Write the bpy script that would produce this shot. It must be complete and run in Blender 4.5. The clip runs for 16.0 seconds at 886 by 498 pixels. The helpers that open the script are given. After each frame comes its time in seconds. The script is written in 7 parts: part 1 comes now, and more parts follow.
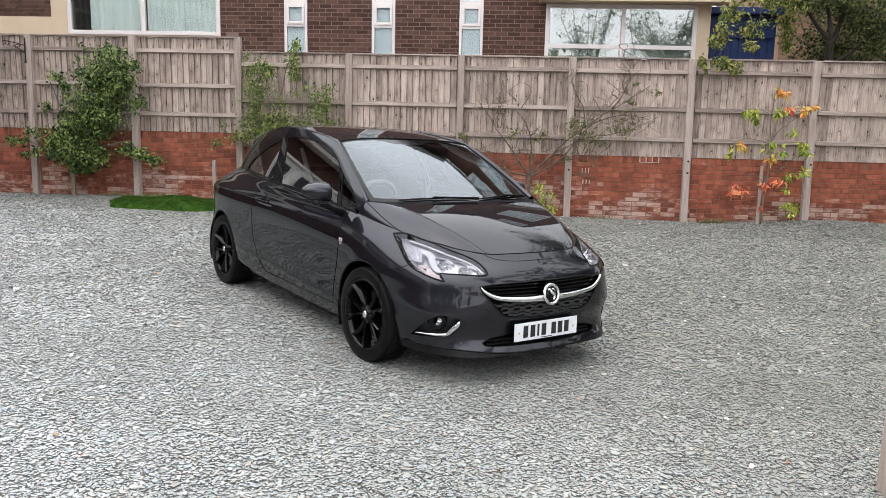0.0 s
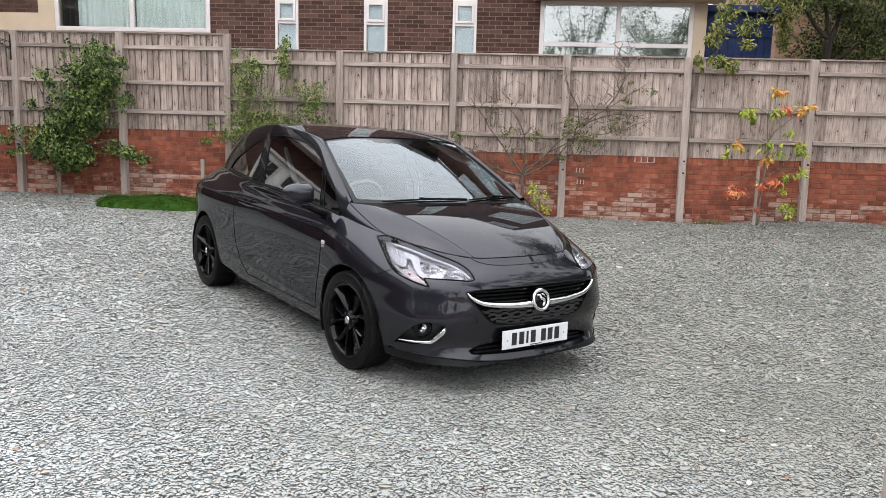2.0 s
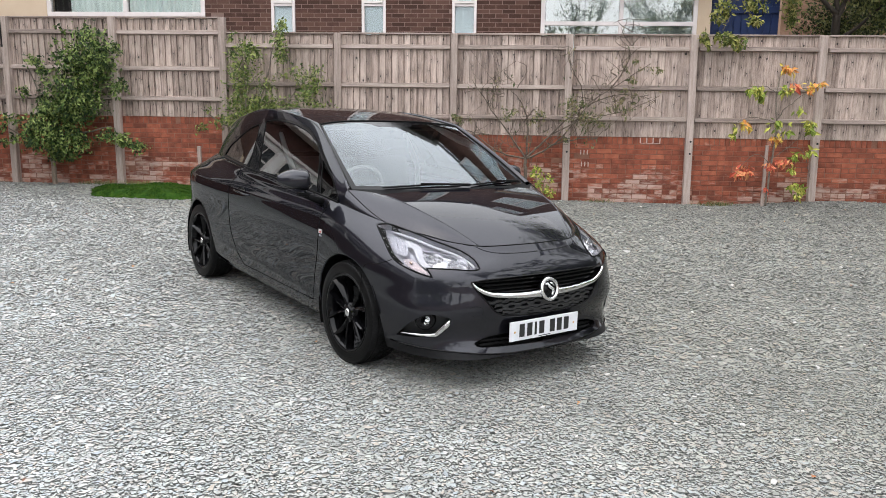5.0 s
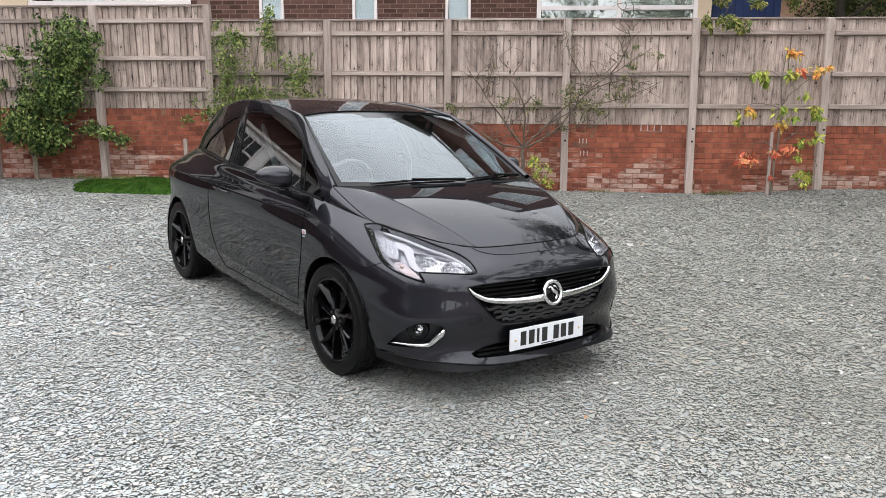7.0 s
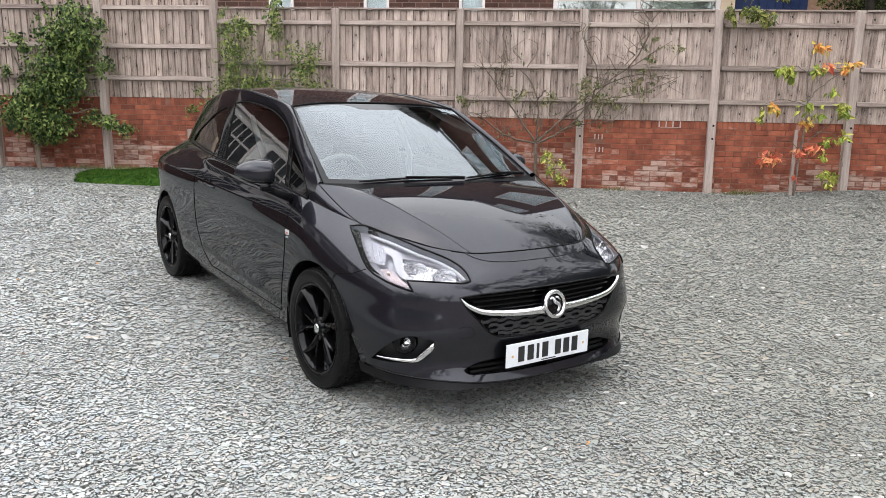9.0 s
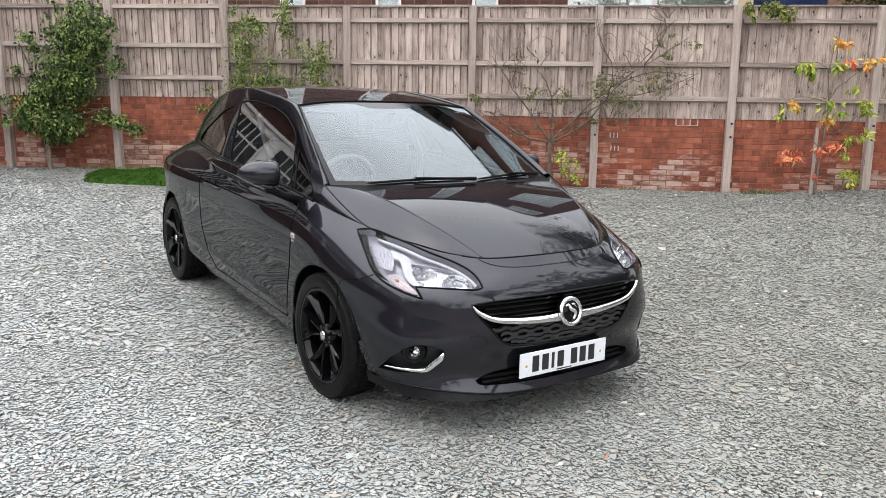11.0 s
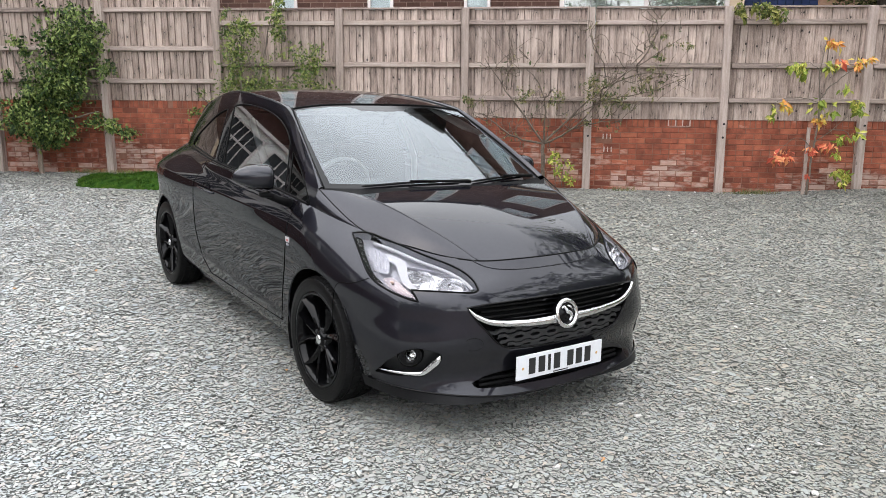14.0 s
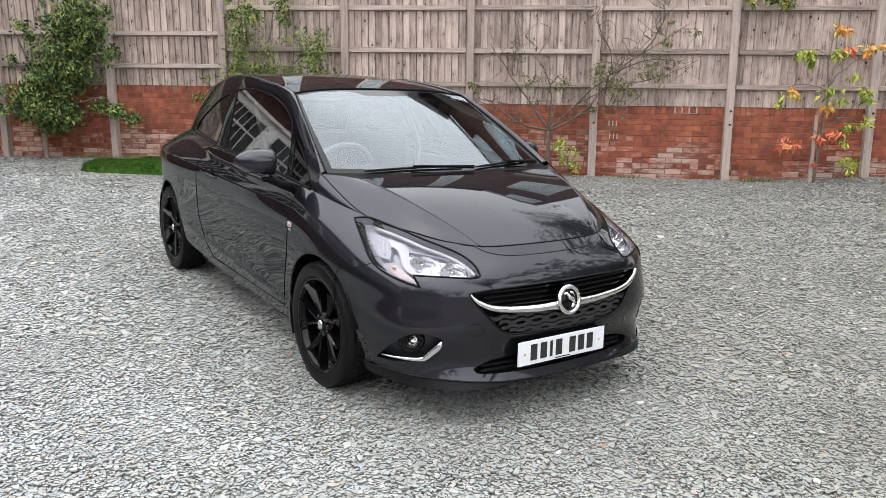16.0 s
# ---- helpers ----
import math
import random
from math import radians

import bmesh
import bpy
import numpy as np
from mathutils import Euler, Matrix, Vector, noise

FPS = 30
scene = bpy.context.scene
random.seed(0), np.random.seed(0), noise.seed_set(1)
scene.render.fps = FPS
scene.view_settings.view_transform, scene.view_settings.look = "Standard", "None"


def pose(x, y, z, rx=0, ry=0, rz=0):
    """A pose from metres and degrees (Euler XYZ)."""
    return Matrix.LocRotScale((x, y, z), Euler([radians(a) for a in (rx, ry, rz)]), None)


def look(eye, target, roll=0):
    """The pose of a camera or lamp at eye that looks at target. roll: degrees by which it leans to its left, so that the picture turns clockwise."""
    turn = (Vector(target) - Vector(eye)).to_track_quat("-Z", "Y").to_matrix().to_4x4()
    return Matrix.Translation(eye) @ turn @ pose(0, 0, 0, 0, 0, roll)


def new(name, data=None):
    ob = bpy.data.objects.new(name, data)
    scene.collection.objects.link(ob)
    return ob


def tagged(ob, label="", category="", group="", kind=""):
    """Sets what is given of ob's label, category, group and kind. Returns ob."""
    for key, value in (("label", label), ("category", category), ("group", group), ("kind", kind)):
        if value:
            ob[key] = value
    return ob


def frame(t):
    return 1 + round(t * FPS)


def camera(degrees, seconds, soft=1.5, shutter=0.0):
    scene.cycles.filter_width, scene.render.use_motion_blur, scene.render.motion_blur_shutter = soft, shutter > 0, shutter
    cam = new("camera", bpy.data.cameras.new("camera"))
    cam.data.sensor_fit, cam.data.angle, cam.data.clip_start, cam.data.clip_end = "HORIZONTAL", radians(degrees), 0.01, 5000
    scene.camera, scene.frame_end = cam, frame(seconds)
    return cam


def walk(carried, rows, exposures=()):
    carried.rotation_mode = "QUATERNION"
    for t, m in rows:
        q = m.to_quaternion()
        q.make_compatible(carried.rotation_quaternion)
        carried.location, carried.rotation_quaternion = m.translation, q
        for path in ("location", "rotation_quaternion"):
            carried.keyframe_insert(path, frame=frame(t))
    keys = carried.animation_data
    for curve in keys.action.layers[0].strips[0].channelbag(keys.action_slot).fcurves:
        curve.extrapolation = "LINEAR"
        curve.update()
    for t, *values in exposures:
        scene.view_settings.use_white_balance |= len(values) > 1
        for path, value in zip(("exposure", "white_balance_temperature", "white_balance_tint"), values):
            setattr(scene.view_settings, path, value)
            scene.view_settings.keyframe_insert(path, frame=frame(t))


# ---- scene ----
cam = camera(58.5, 16.0, soft=0.42)
PATH = [
    (0.0, 0.870, -0.244, 1.624, 5.23, -10.08, -1.25),
    (0.5, 0.853, -0.230, 1.618, 4.80, -10.08, -1.04),
    (1.0, 0.839, -0.204, 1.617, 4.41, -10.14, -0.70),
    (1.5, 0.868, -0.130, 1.617, 4.62, -10.24, -0.69),
    (2.0, 0.916, -0.046, 1.619, 4.98, -10.15, -1.41),
    (2.5, 0.935, -0.013, 1.617, 5.26, -10.17, -1.68),
    (3.0, 0.925, 0.022, 1.612, 5.44, -10.38, -0.98),
    (3.5, 0.924, 0.036, 1.612, 5.39, -10.76, -0.84),
    (4.0, 0.926, 0.067, 1.606, 5.44, -11.02, -0.91),
    (6.5, 0.826, 0.428, 1.601, 4.22, -11.88, -0.11),
    (7.0, 0.876, 0.538, 1.596, 4.63, -12.11, -0.09),
    (7.5, 0.930, 0.633, 1.591, 5.14, -12.11, -0.35),
    (8.0, 0.949, 0.729, 1.585, 5.46, -12.33, -0.61),
    (10.5, 0.966, 1.057, 1.575, 6.75, -12.70, -0.57),
    (11.0, 0.958, 1.064, 1.572, 6.96, -12.72, -0.51),
    (11.5, 0.955, 1.064, 1.579, 6.93, -12.56, -0.04),
    (12.0, 0.954, 1.068, 1.581, 6.63, -12.38, 0.09),
    (12.5, 0.951, 1.066, 1.580, 6.37, -12.39, 0.01),
    (13.0, 0.951, 1.069, 1.578, 6.16, -12.46, -0.20),
    (13.5, 0.949, 1.062, 1.576, 6.28, -12.54, -0.34),
    (14.0, 0.947, 1.068, 1.576, 6.39, -12.59, -0.21),
    (14.5, 0.948, 1.075, 1.575, 6.15, -12.75, -0.07),
    (15.0, 0.957, 1.080, 1.573, 5.84, -12.91, -0.19),
    (15.5, 0.959, 1.078, 1.572, 6.20, -13.12, -0.33),
    (16.0, 0.961, 1.083, 1.565, 6.85, -13.52, -0.40),
]
EXPOSURES = ((0.0, 1.03), (4.0, 1.06), (7.5, 1.11), (11.0, 1.18), (16.0, 1.15))
walk(cam, [(t, pose(x, y, z, 90 + pitch, roll, yaw)) for t, x, y, z, yaw, pitch, roll in PATH], exposures=EXPOSURES)

# ---- light ----
world = bpy.data.worlds.new("overcast_sky")
scene.world = world
world.use_nodes = True
wn, wl = world.node_tree.nodes, world.node_tree.links
sky = wn.new("ShaderNodeTexSky")
sky.sky_type, sky.sun_disc = "NISHITA", False
sky.sun_elevation, sky.sun_rotation = radians(65), radians(216)
sky.air_density, sky.dust_density, sky.ozone_density = 1.0, 4.0, 1.0
haze = wn.new("ShaderNodeMixRGB")
haze.inputs[0].default_value = 0.8
coord, parts, rise = wn.new("ShaderNodeTexCoord"), wn.new("ShaderNodeSeparateXYZ"), wn.new("ShaderNodeMapRange")
wl.new(coord.outputs["Generated"], parts.inputs[0])
wl.new(parts.outputs["Z"], rise.inputs["Value"])
rise.inputs["To Min"].default_value, rise.inputs["To Max"].default_value = 0.62, 1.35
cover = wn.new("ShaderNodeTexNoise")
cover.inputs["Scale"].default_value, cover.inputs["Detail"].default_value = 2.2, 1.5
wl.new(coord.outputs["Generated"], cover.inputs["Vector"])
veil = wn.new("ShaderNodeMapRange")
veil.inputs["From Min"].default_value, veil.inputs["From Max"].default_value = 0.3, 0.7
veil.inputs["To Min"].default_value, veil.inputs["To Max"].default_value = 0.85, 1.15
wl.new(cover.outputs["Fac"], veil.inputs["Value"])
both_ = wn.new("ShaderNodeMath")
both_.operation = "MULTIPLY"
wl.new(rise.outputs[0], both_.inputs[0])
wl.new(veil.outputs[0], both_.inputs[1])
cloud = wn.new("ShaderNodeVectorMath")
cloud.operation = "SCALE"
cloud.inputs[0].default_value = (8.36, 8.6, 8.95)
wl.new(both_.outputs[0], cloud.inputs["Scale"])
wl.new(cloud.outputs[0], haze.inputs[2])
wl.new(sky.outputs[0], haze.inputs[1])
wl.new(haze.outputs[0], wn["Background"].inputs["Color"])
wn["Background"].inputs["Strength"].default_value = 0.15
sun = new("sun", bpy.data.lights.new("sun", "SUN"))
sun.data.energy, sun.data.angle, sun.data.color = 0.8, radians(170), (1.0, 0.97, 0.94)
sun.matrix_world = look((-4.6, -2.2, 16), (0, 4, 0))

# ---- helpers of this scene ----
rng = np.random.default_rng(7)


def part(name, bm, material, parent=None, label="", smooth=False):
    me = bpy.data.meshes.new(name)
    bm.to_mesh(me)
    bm.free()
    return link(name, me, material, parent, label, smooth)


def link(name, me, material, parent=None, label="", smooth=False):
    for m in material if isinstance(material, (list, tuple)) else (material,):
        if m.name not in me.materials:
            me.materials.append(m)
    if smooth:
        me.polygons.foreach_set("use_smooth", np.ones(len(me.polygons), bool))
    ob = new(name, me)
    ob.parent = parent
    return tagged(ob, label)


def raw(name, verts, faces):
    """A mesh from arrays: verts (n, 3) and faces, an array of one row for each face or a list of such arrays."""
    me = bpy.data.meshes.new(name)
    groups = faces if isinstance(faces, list) else [faces]
    groups = [np.asarray(g, dtype=np.int32) for g in groups]
    loops = np.concatenate([g.ravel() for g in groups])
    sizes = np.concatenate([np.full(len(g), g.shape[1], dtype=np.int32) for g in groups])
    starts = np.concatenate([[0], np.cumsum(sizes)[:-1]]).astype(np.int32)
    me.vertices.add(len(verts))
    me.vertices.foreach_set("co", np.asarray(verts, dtype=np.float32).ravel())
    me.loops.add(len(loops))
    me.loops.foreach_set("vertex_index", loops)
    me.polygons.add(len(sizes))
    me.polygons.foreach_set("loop_start", starts)
    me.polygons.foreach_set("use_smooth", np.zeros(len(sizes), bool))
    me.update(calc_edges=True)
    return me


def empty(name, m, label, category, group="", kind=""):
    ob = new(name)
    ob.empty_display_size = 0.2
    ob.matrix_world = m
    return tagged(ob, label, category, group, kind)


def add_box(bm, lo, hi, bevel=0.0):
    lo, hi = Vector(lo), Vector(hi)
    made = bmesh.ops.create_cube(bm, size=1, matrix=Matrix.Translation((lo + hi) / 2) @ Matrix.Diagonal((*(hi - lo), 1)))["verts"]
    if bevel:
        edges = list({e for v in made for e in v.link_edges})
        bmesh.ops.bevel(bm, geom=edges, offset=bevel, segments=2, affect="EDGES", profile=0.6)
    return bm


def box(lo, hi, bevel=0.0):
    return add_box(bmesh.new(), lo, hi, bevel)


def add_tube(bm, points, radii, sides=6, closed=False):
    """A tube along points, with a radius at each."""
    points = [Vector(p) for p in points]
    n = len(points)
    radii = [float(radii)] * n if np.isscalar(radii) else [float(r) for r in radii]
    rings = []
    for i, p in enumerate(points):
        a, b = points[(i - 1) % n] if closed or i else p, points[(i + 1) % n] if closed or i < n - 1 else p
        d = (b - a).normalized() if (b - a).length > 1e-9 else Vector((0, 0, 1))
        side = d.cross(Vector((0.13, 0.21, 1))).normalized() if abs(d.z) < 0.95 else d.cross(Vector((1, 0.1, 0))).normalized()
        up = side.cross(d)
        rings.append([bm.verts.new(p + radii[i] * (math.cos(2 * math.pi * k / sides) * side + math.sin(2 * math.pi * k / sides) * up)) for k in range(sides)])
    for i in range(n if closed else n - 1):
        r, q = rings[i], rings[(i + 1) % n]
        for k in range(sides):
            bm.faces.new((r[k], r[(k + 1) % sides], q[(k + 1) % sides], q[k]))
    if not closed:
        bm.faces.new(rings[0][::-1])
        bm.faces.new(rings[-1])
    return bm


def tube(points, radii, sides=6, closed=False):
    return add_tube(bmesh.new(), points, radii, sides, closed)


def lathe(profile, steps=48, axis="Y"):
    """A surface of revolution of (radius, along) points round an axis."""
    a = np.linspace(0, 2 * np.pi, steps, endpoint=False)
    p = np.array(profile)
    r, h = p[:, 0][:, None], p[:, 1][:, None]
    c, s, hh = r * np.cos(a), r * np.sin(a), h + 0 * a
    v = np.stack({"Y": (c, hh, s), "X": (hh, c, s), "Z": (c, s, hh)}[axis], -1).reshape(-1, 3)
    m = len(p)
    i, j = np.meshgrid(np.arange(m - 1), np.arange(steps), indexing="ij")
    f = np.stack([i * steps + j, i * steps + (j + 1) % steps, (i + 1) * steps + (j + 1) % steps, (i + 1) * steps + j], -1).reshape(-1, 4)
    return raw("lathe", v, f)


def spline(ctrl, t):
    """Natural cubic spline through ctrl (n, ...) at parameters t from 0 to n - 1."""
    c = np.asarray(ctrl, float)
    n = len(c)
    t = np.clip(np.asarray(t, float), 0, n - 1)
    flat = c.reshape(n, -1)
    m = np.zeros_like(flat)
    if n > 2:
        a = np.eye(n)
        b = np.zeros_like(flat)
        for i in range(1, n - 1):
            a[i, i - 1:i + 2] = 1, 4, 1
            b[i] = 6 * (flat[i - 1] - 2 * flat[i] + flat[i + 1])
        m = np.linalg.solve(a, b)
    i = np.minimum(t.astype(int), n - 2)
    f = (t - i).reshape(-1, 1)
    i = i.ravel()
    p, q, k, l = flat[i], flat[i + 1], m[i], m[i + 1]
    out = p * (1 - f) + q * f + ((1 - f) ** 3 - (1 - f)) * k / 6 + (f ** 3 - f) * l / 6
    return out.reshape(np.shape(t) + c.shape[1:])


# ---- materials ----
def material(name, colours, rough=0.6, metal=0.0, scale=8.0, bump=0.0, bump_scale=60.0, vary=0.0, island=0.0, stretch=(1, 1, 1), coat=0.0, spec=0.5, space="Position", rough_vary=0.08):
    """Two or three colours mixed by coarse and fine noise at real-world size, with fine relief; vary and island shift the value from object to object or piece to piece."""
    m = bpy.data.materials.new(name)
    m.use_nodes = True
    nodes, links = m.node_tree.nodes, m.node_tree.links
    shader = nodes["Principled BSDF"]
    place = nodes.new("ShaderNodeNewGeometry")
    stretcher = nodes.new("ShaderNodeVectorMath")
    stretcher.operation = "MULTIPLY"
    stretcher.inputs[1].default_value = stretch
    if space == "Object":
        objects = nodes.new("ShaderNodeTexCoord")
        links.new(objects.outputs["Object"], stretcher.inputs[0])
    else:
        links.new(place.outputs["Position"], stretcher.inputs[0])
    coarse, fine = nodes.new("ShaderNodeTexNoise"), nodes.new("ShaderNodeTexNoise")
    coarse.inputs["Scale"].default_value, coarse.inputs["Detail"].default_value = scale, 6
    fine.inputs["Scale"].default_value, fine.inputs["Detail"].default_value = bump_scale, 4
    for n in (coarse, fine):
        links.new(stretcher.outputs[0], n.inputs["Vector"])
    mix = nodes.new("ShaderNodeMath")
    mix.operation = "MULTIPLY_ADD"
    mix.inputs[1].default_value = 0.4
    links.new(fine.outputs["Fac"], mix.inputs[0])
    half = nodes.new("ShaderNodeMath")
    half.operation = "MULTIPLY"
    half.inputs[1].default_value = 0.6
    links.new(coarse.outputs["Fac"], half.inputs[0])
    links.new(half.outputs[0], mix.inputs[2])
    last = mix.outputs[0]
    for amount, node, socket in ((vary, "ShaderNodeObjectInfo", "Random"), (island, "ShaderNodeNewGeometry", "Random Per Island")):
        if amount:
            info, add = nodes.new(node), nodes.new("ShaderNodeMath")
            shift = nodes.new("ShaderNodeMath")
            shift.operation = "SUBTRACT"
            shift.inputs[1].default_value = 0.5
            links.new(info.outputs[socket], shift.inputs[0])
            add.operation = "MULTIPLY_ADD"
            add.inputs[1].default_value = amount
            links.new(shift.outputs[0], add.inputs[0])
            links.new(last, add.inputs[2])
            last = add.outputs[0]
    ramp = nodes.new("ShaderNodeValToRGB")
    ramp.color_ramp.elements[0].position, ramp.color_ramp.elements[-1].position = 0.3, 0.7
    while len(ramp.color_ramp.elements) < len(colours):
        ramp.color_ramp.elements.new(0.5)
    for i, (e, c) in enumerate(zip(ramp.color_ramp.elements, colours)):
        e.position = 0.3 + 0.4 * i / max(1, len(colours) - 1)
        e.color = (*c, 1)
    links.new(last, ramp.inputs[0])
    links.new(ramp.outputs[0], shader.inputs["Base Color"])
    roughness = nodes.new("ShaderNodeMapRange")
    roughness.inputs["To Min"].default_value, roughness.inputs["To Max"].default_value = max(0.02, rough - rough_vary), min(1, rough + rough_vary)
    links.new(fine.outputs["Fac"], roughness.inputs["Value"])
    links.new(roughness.outputs[0], shader.inputs["Roughness"])
    shader.inputs["Metallic"].default_value = metal
    shader.inputs["Coat Weight"].default_value = coat
    shader.inputs["Coat Roughness"].default_value = 0.03
    shader.inputs["Specular IOR Level"].default_value = spec
    if bump:
        relief = nodes.new("ShaderNodeBump")
        relief.inputs["Strength"].default_value, relief.inputs["Distance"].default_value = 0.6, bump
        links.new(fine.outputs["Fac"], relief.inputs["Height"])
        links.new(relief.outputs[0], shader.inputs["Normal"])
    return m


def glass(name, tint, gloss=(1.0, 1.0, 1.0), ior=1.5):
    """A thin pane: clear through, with the sheen that glass has."""
    m = bpy.data.materials.new(name)
    m.use_nodes = True
    nodes, links = m.node_tree.nodes, m.node_tree.links
    nodes.remove(nodes["Principled BSDF"])
    clear, sheen, mix, edge = nodes.new("ShaderNodeBsdfTransparent"), nodes.new("ShaderNodeBsdfGlossy"), nodes.new("ShaderNodeMixShader"), nodes.new("ShaderNodeFresnel")
    clear.inputs["Color"].default_value = (*tint, 1)
    sheen.inputs["Roughness"].default_value = 0.015
    sheen.inputs["Color"].default_value = (*gloss, 1)
    edge.inputs["IOR"].default_value = ior
    links.new(edge.outputs[0], mix.inputs[0])
    links.new(clear.outputs[0], mix.inputs[1])
    links.new(sheen.outputs[0], mix.inputs[2])
    links.new(mix.outputs[0], nodes["Material Output"].inputs["Surface"])
    return m


GRAVEL = material("slate_chippings", [(0.215, 0.218, 0.210), (0.285, 0.289, 0.277), (0.355, 0.360, 0.345)], 0.65, scale=1.2, bump=0.0012, bump_scale=260, island=0.38)


def gravel_bed():
    """Small slate between the loose chips: cells of their own tone with dark gaps."""
    m = material("gravel_bed", [(0.155, 0.158, 0.152), (0.235, 0.239, 0.230), (0.32, 0.326, 0.313)], 0.9, scale=28, bump=0.012, bump_scale=70)
    nodes, links = m.node_tree.nodes, m.node_tree.links
    shader = nodes["Principled BSDF"]
    base = shader.inputs["Base Color"].links[0].from_socket
    place, cell, edge = nodes.new("ShaderNodeNewGeometry"), nodes.new("ShaderNodeTexVoronoi"), nodes.new("ShaderNodeTexVoronoi")
    edge.feature = "DISTANCE_TO_EDGE"
    for n in (cell, edge):
        n.inputs["Scale"].default_value = 42
        links.new(place.outputs["Position"], n.inputs["Vector"])
    split, tone, gap, both = nodes.new("ShaderNodeSeparateColor"), nodes.new("ShaderNodeMapRange"), nodes.new("ShaderNodeMapRange"), nodes.new("ShaderNodeMath")
    links.new(cell.outputs["Color"], split.inputs[0])
    links.new(split.outputs[0], tone.inputs["Value"])
    tone.inputs["To Min"].default_value, tone.inputs["To Max"].default_value = 0.65, 1.35
    links.new(edge.outputs["Distance"], gap.inputs["Value"])
    gap.inputs["From Max"].default_value, gap.inputs["To Min"].default_value = 0.10, 0.36
    both.operation = "MULTIPLY"
    links.new(tone.outputs[0], both.inputs[0])
    links.new(gap.outputs[0], both.inputs[1])
    scale = nodes.new("ShaderNodeVectorMath")
    scale.operation = "SCALE"
    links.new(base, scale.inputs[0])
    links.new(both.outputs[0], scale.inputs["Scale"])
    links.new(scale.outputs[0], shader.inputs["Base Color"])
    return m


GROUND = gravel_bed()


def shade_and_tint_slate(m):
    """Light falling off across the yard, painted into the slate: bluish and bright at one side, darker and mossier at
    the other.
    """
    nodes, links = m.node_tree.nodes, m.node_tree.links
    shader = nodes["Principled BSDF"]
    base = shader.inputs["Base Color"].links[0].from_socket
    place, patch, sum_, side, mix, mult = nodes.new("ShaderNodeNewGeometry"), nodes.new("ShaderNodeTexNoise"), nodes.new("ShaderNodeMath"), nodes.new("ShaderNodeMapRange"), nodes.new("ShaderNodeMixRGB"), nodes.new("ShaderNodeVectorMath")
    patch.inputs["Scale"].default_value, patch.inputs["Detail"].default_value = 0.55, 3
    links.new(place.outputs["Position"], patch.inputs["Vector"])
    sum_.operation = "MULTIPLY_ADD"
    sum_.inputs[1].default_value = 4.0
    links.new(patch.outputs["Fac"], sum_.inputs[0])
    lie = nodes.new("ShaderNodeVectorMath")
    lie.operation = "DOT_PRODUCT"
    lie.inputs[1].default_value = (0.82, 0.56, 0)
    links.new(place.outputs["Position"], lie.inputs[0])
    # duller slate towards the foot of the wall
    where, foot, dulled = nodes.new("ShaderNodeSeparateXYZ"), nodes.new("ShaderNodeMapRange"), nodes.new("ShaderNodeMath")
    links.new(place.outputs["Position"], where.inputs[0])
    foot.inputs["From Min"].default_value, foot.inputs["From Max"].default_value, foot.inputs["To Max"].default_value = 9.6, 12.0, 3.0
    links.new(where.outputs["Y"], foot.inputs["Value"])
    dulled.operation = "ADD"
    links.new(lie.outputs["Value"], dulled.inputs[0])
    links.new(foot.outputs[0], dulled.inputs[1])
    links.new(dulled.outputs[0], sum_.inputs[2])
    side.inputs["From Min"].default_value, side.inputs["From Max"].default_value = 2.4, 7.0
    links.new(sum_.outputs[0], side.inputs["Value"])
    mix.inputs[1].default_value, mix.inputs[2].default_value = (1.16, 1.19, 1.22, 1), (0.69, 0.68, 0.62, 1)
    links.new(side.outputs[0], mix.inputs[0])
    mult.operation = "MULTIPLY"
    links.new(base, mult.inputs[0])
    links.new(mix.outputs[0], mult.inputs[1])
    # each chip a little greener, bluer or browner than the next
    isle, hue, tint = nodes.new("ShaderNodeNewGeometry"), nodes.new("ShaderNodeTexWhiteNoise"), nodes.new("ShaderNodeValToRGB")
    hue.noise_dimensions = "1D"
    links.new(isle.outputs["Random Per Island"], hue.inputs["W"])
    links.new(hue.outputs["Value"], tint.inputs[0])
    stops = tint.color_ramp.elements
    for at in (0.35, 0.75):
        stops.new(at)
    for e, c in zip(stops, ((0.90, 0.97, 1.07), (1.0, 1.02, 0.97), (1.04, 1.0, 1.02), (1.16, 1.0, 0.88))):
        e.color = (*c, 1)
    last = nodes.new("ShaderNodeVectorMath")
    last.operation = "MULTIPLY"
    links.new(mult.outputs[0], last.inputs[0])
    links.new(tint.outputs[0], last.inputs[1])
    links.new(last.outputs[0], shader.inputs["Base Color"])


shade_and_tint_slate(GRAVEL)
shade_and_tint_slate(GROUND)
# darker copy of the slate: paints shadow lines on the chips' sides
SHADED_EDGE = material("slate_shaded_edge", [(0.11, 0.112, 0.107), (0.17, 0.173, 0.166), (0.24, 0.244, 0.234)], 0.8, scale=9, bump=0.001, bump_scale=300, island=0.4)
PEBBLE = material("white_pebble", [(0.34, 0.33, 0.315), (0.48, 0.465, 0.45)], 0.7, scale=40, island=0.6)

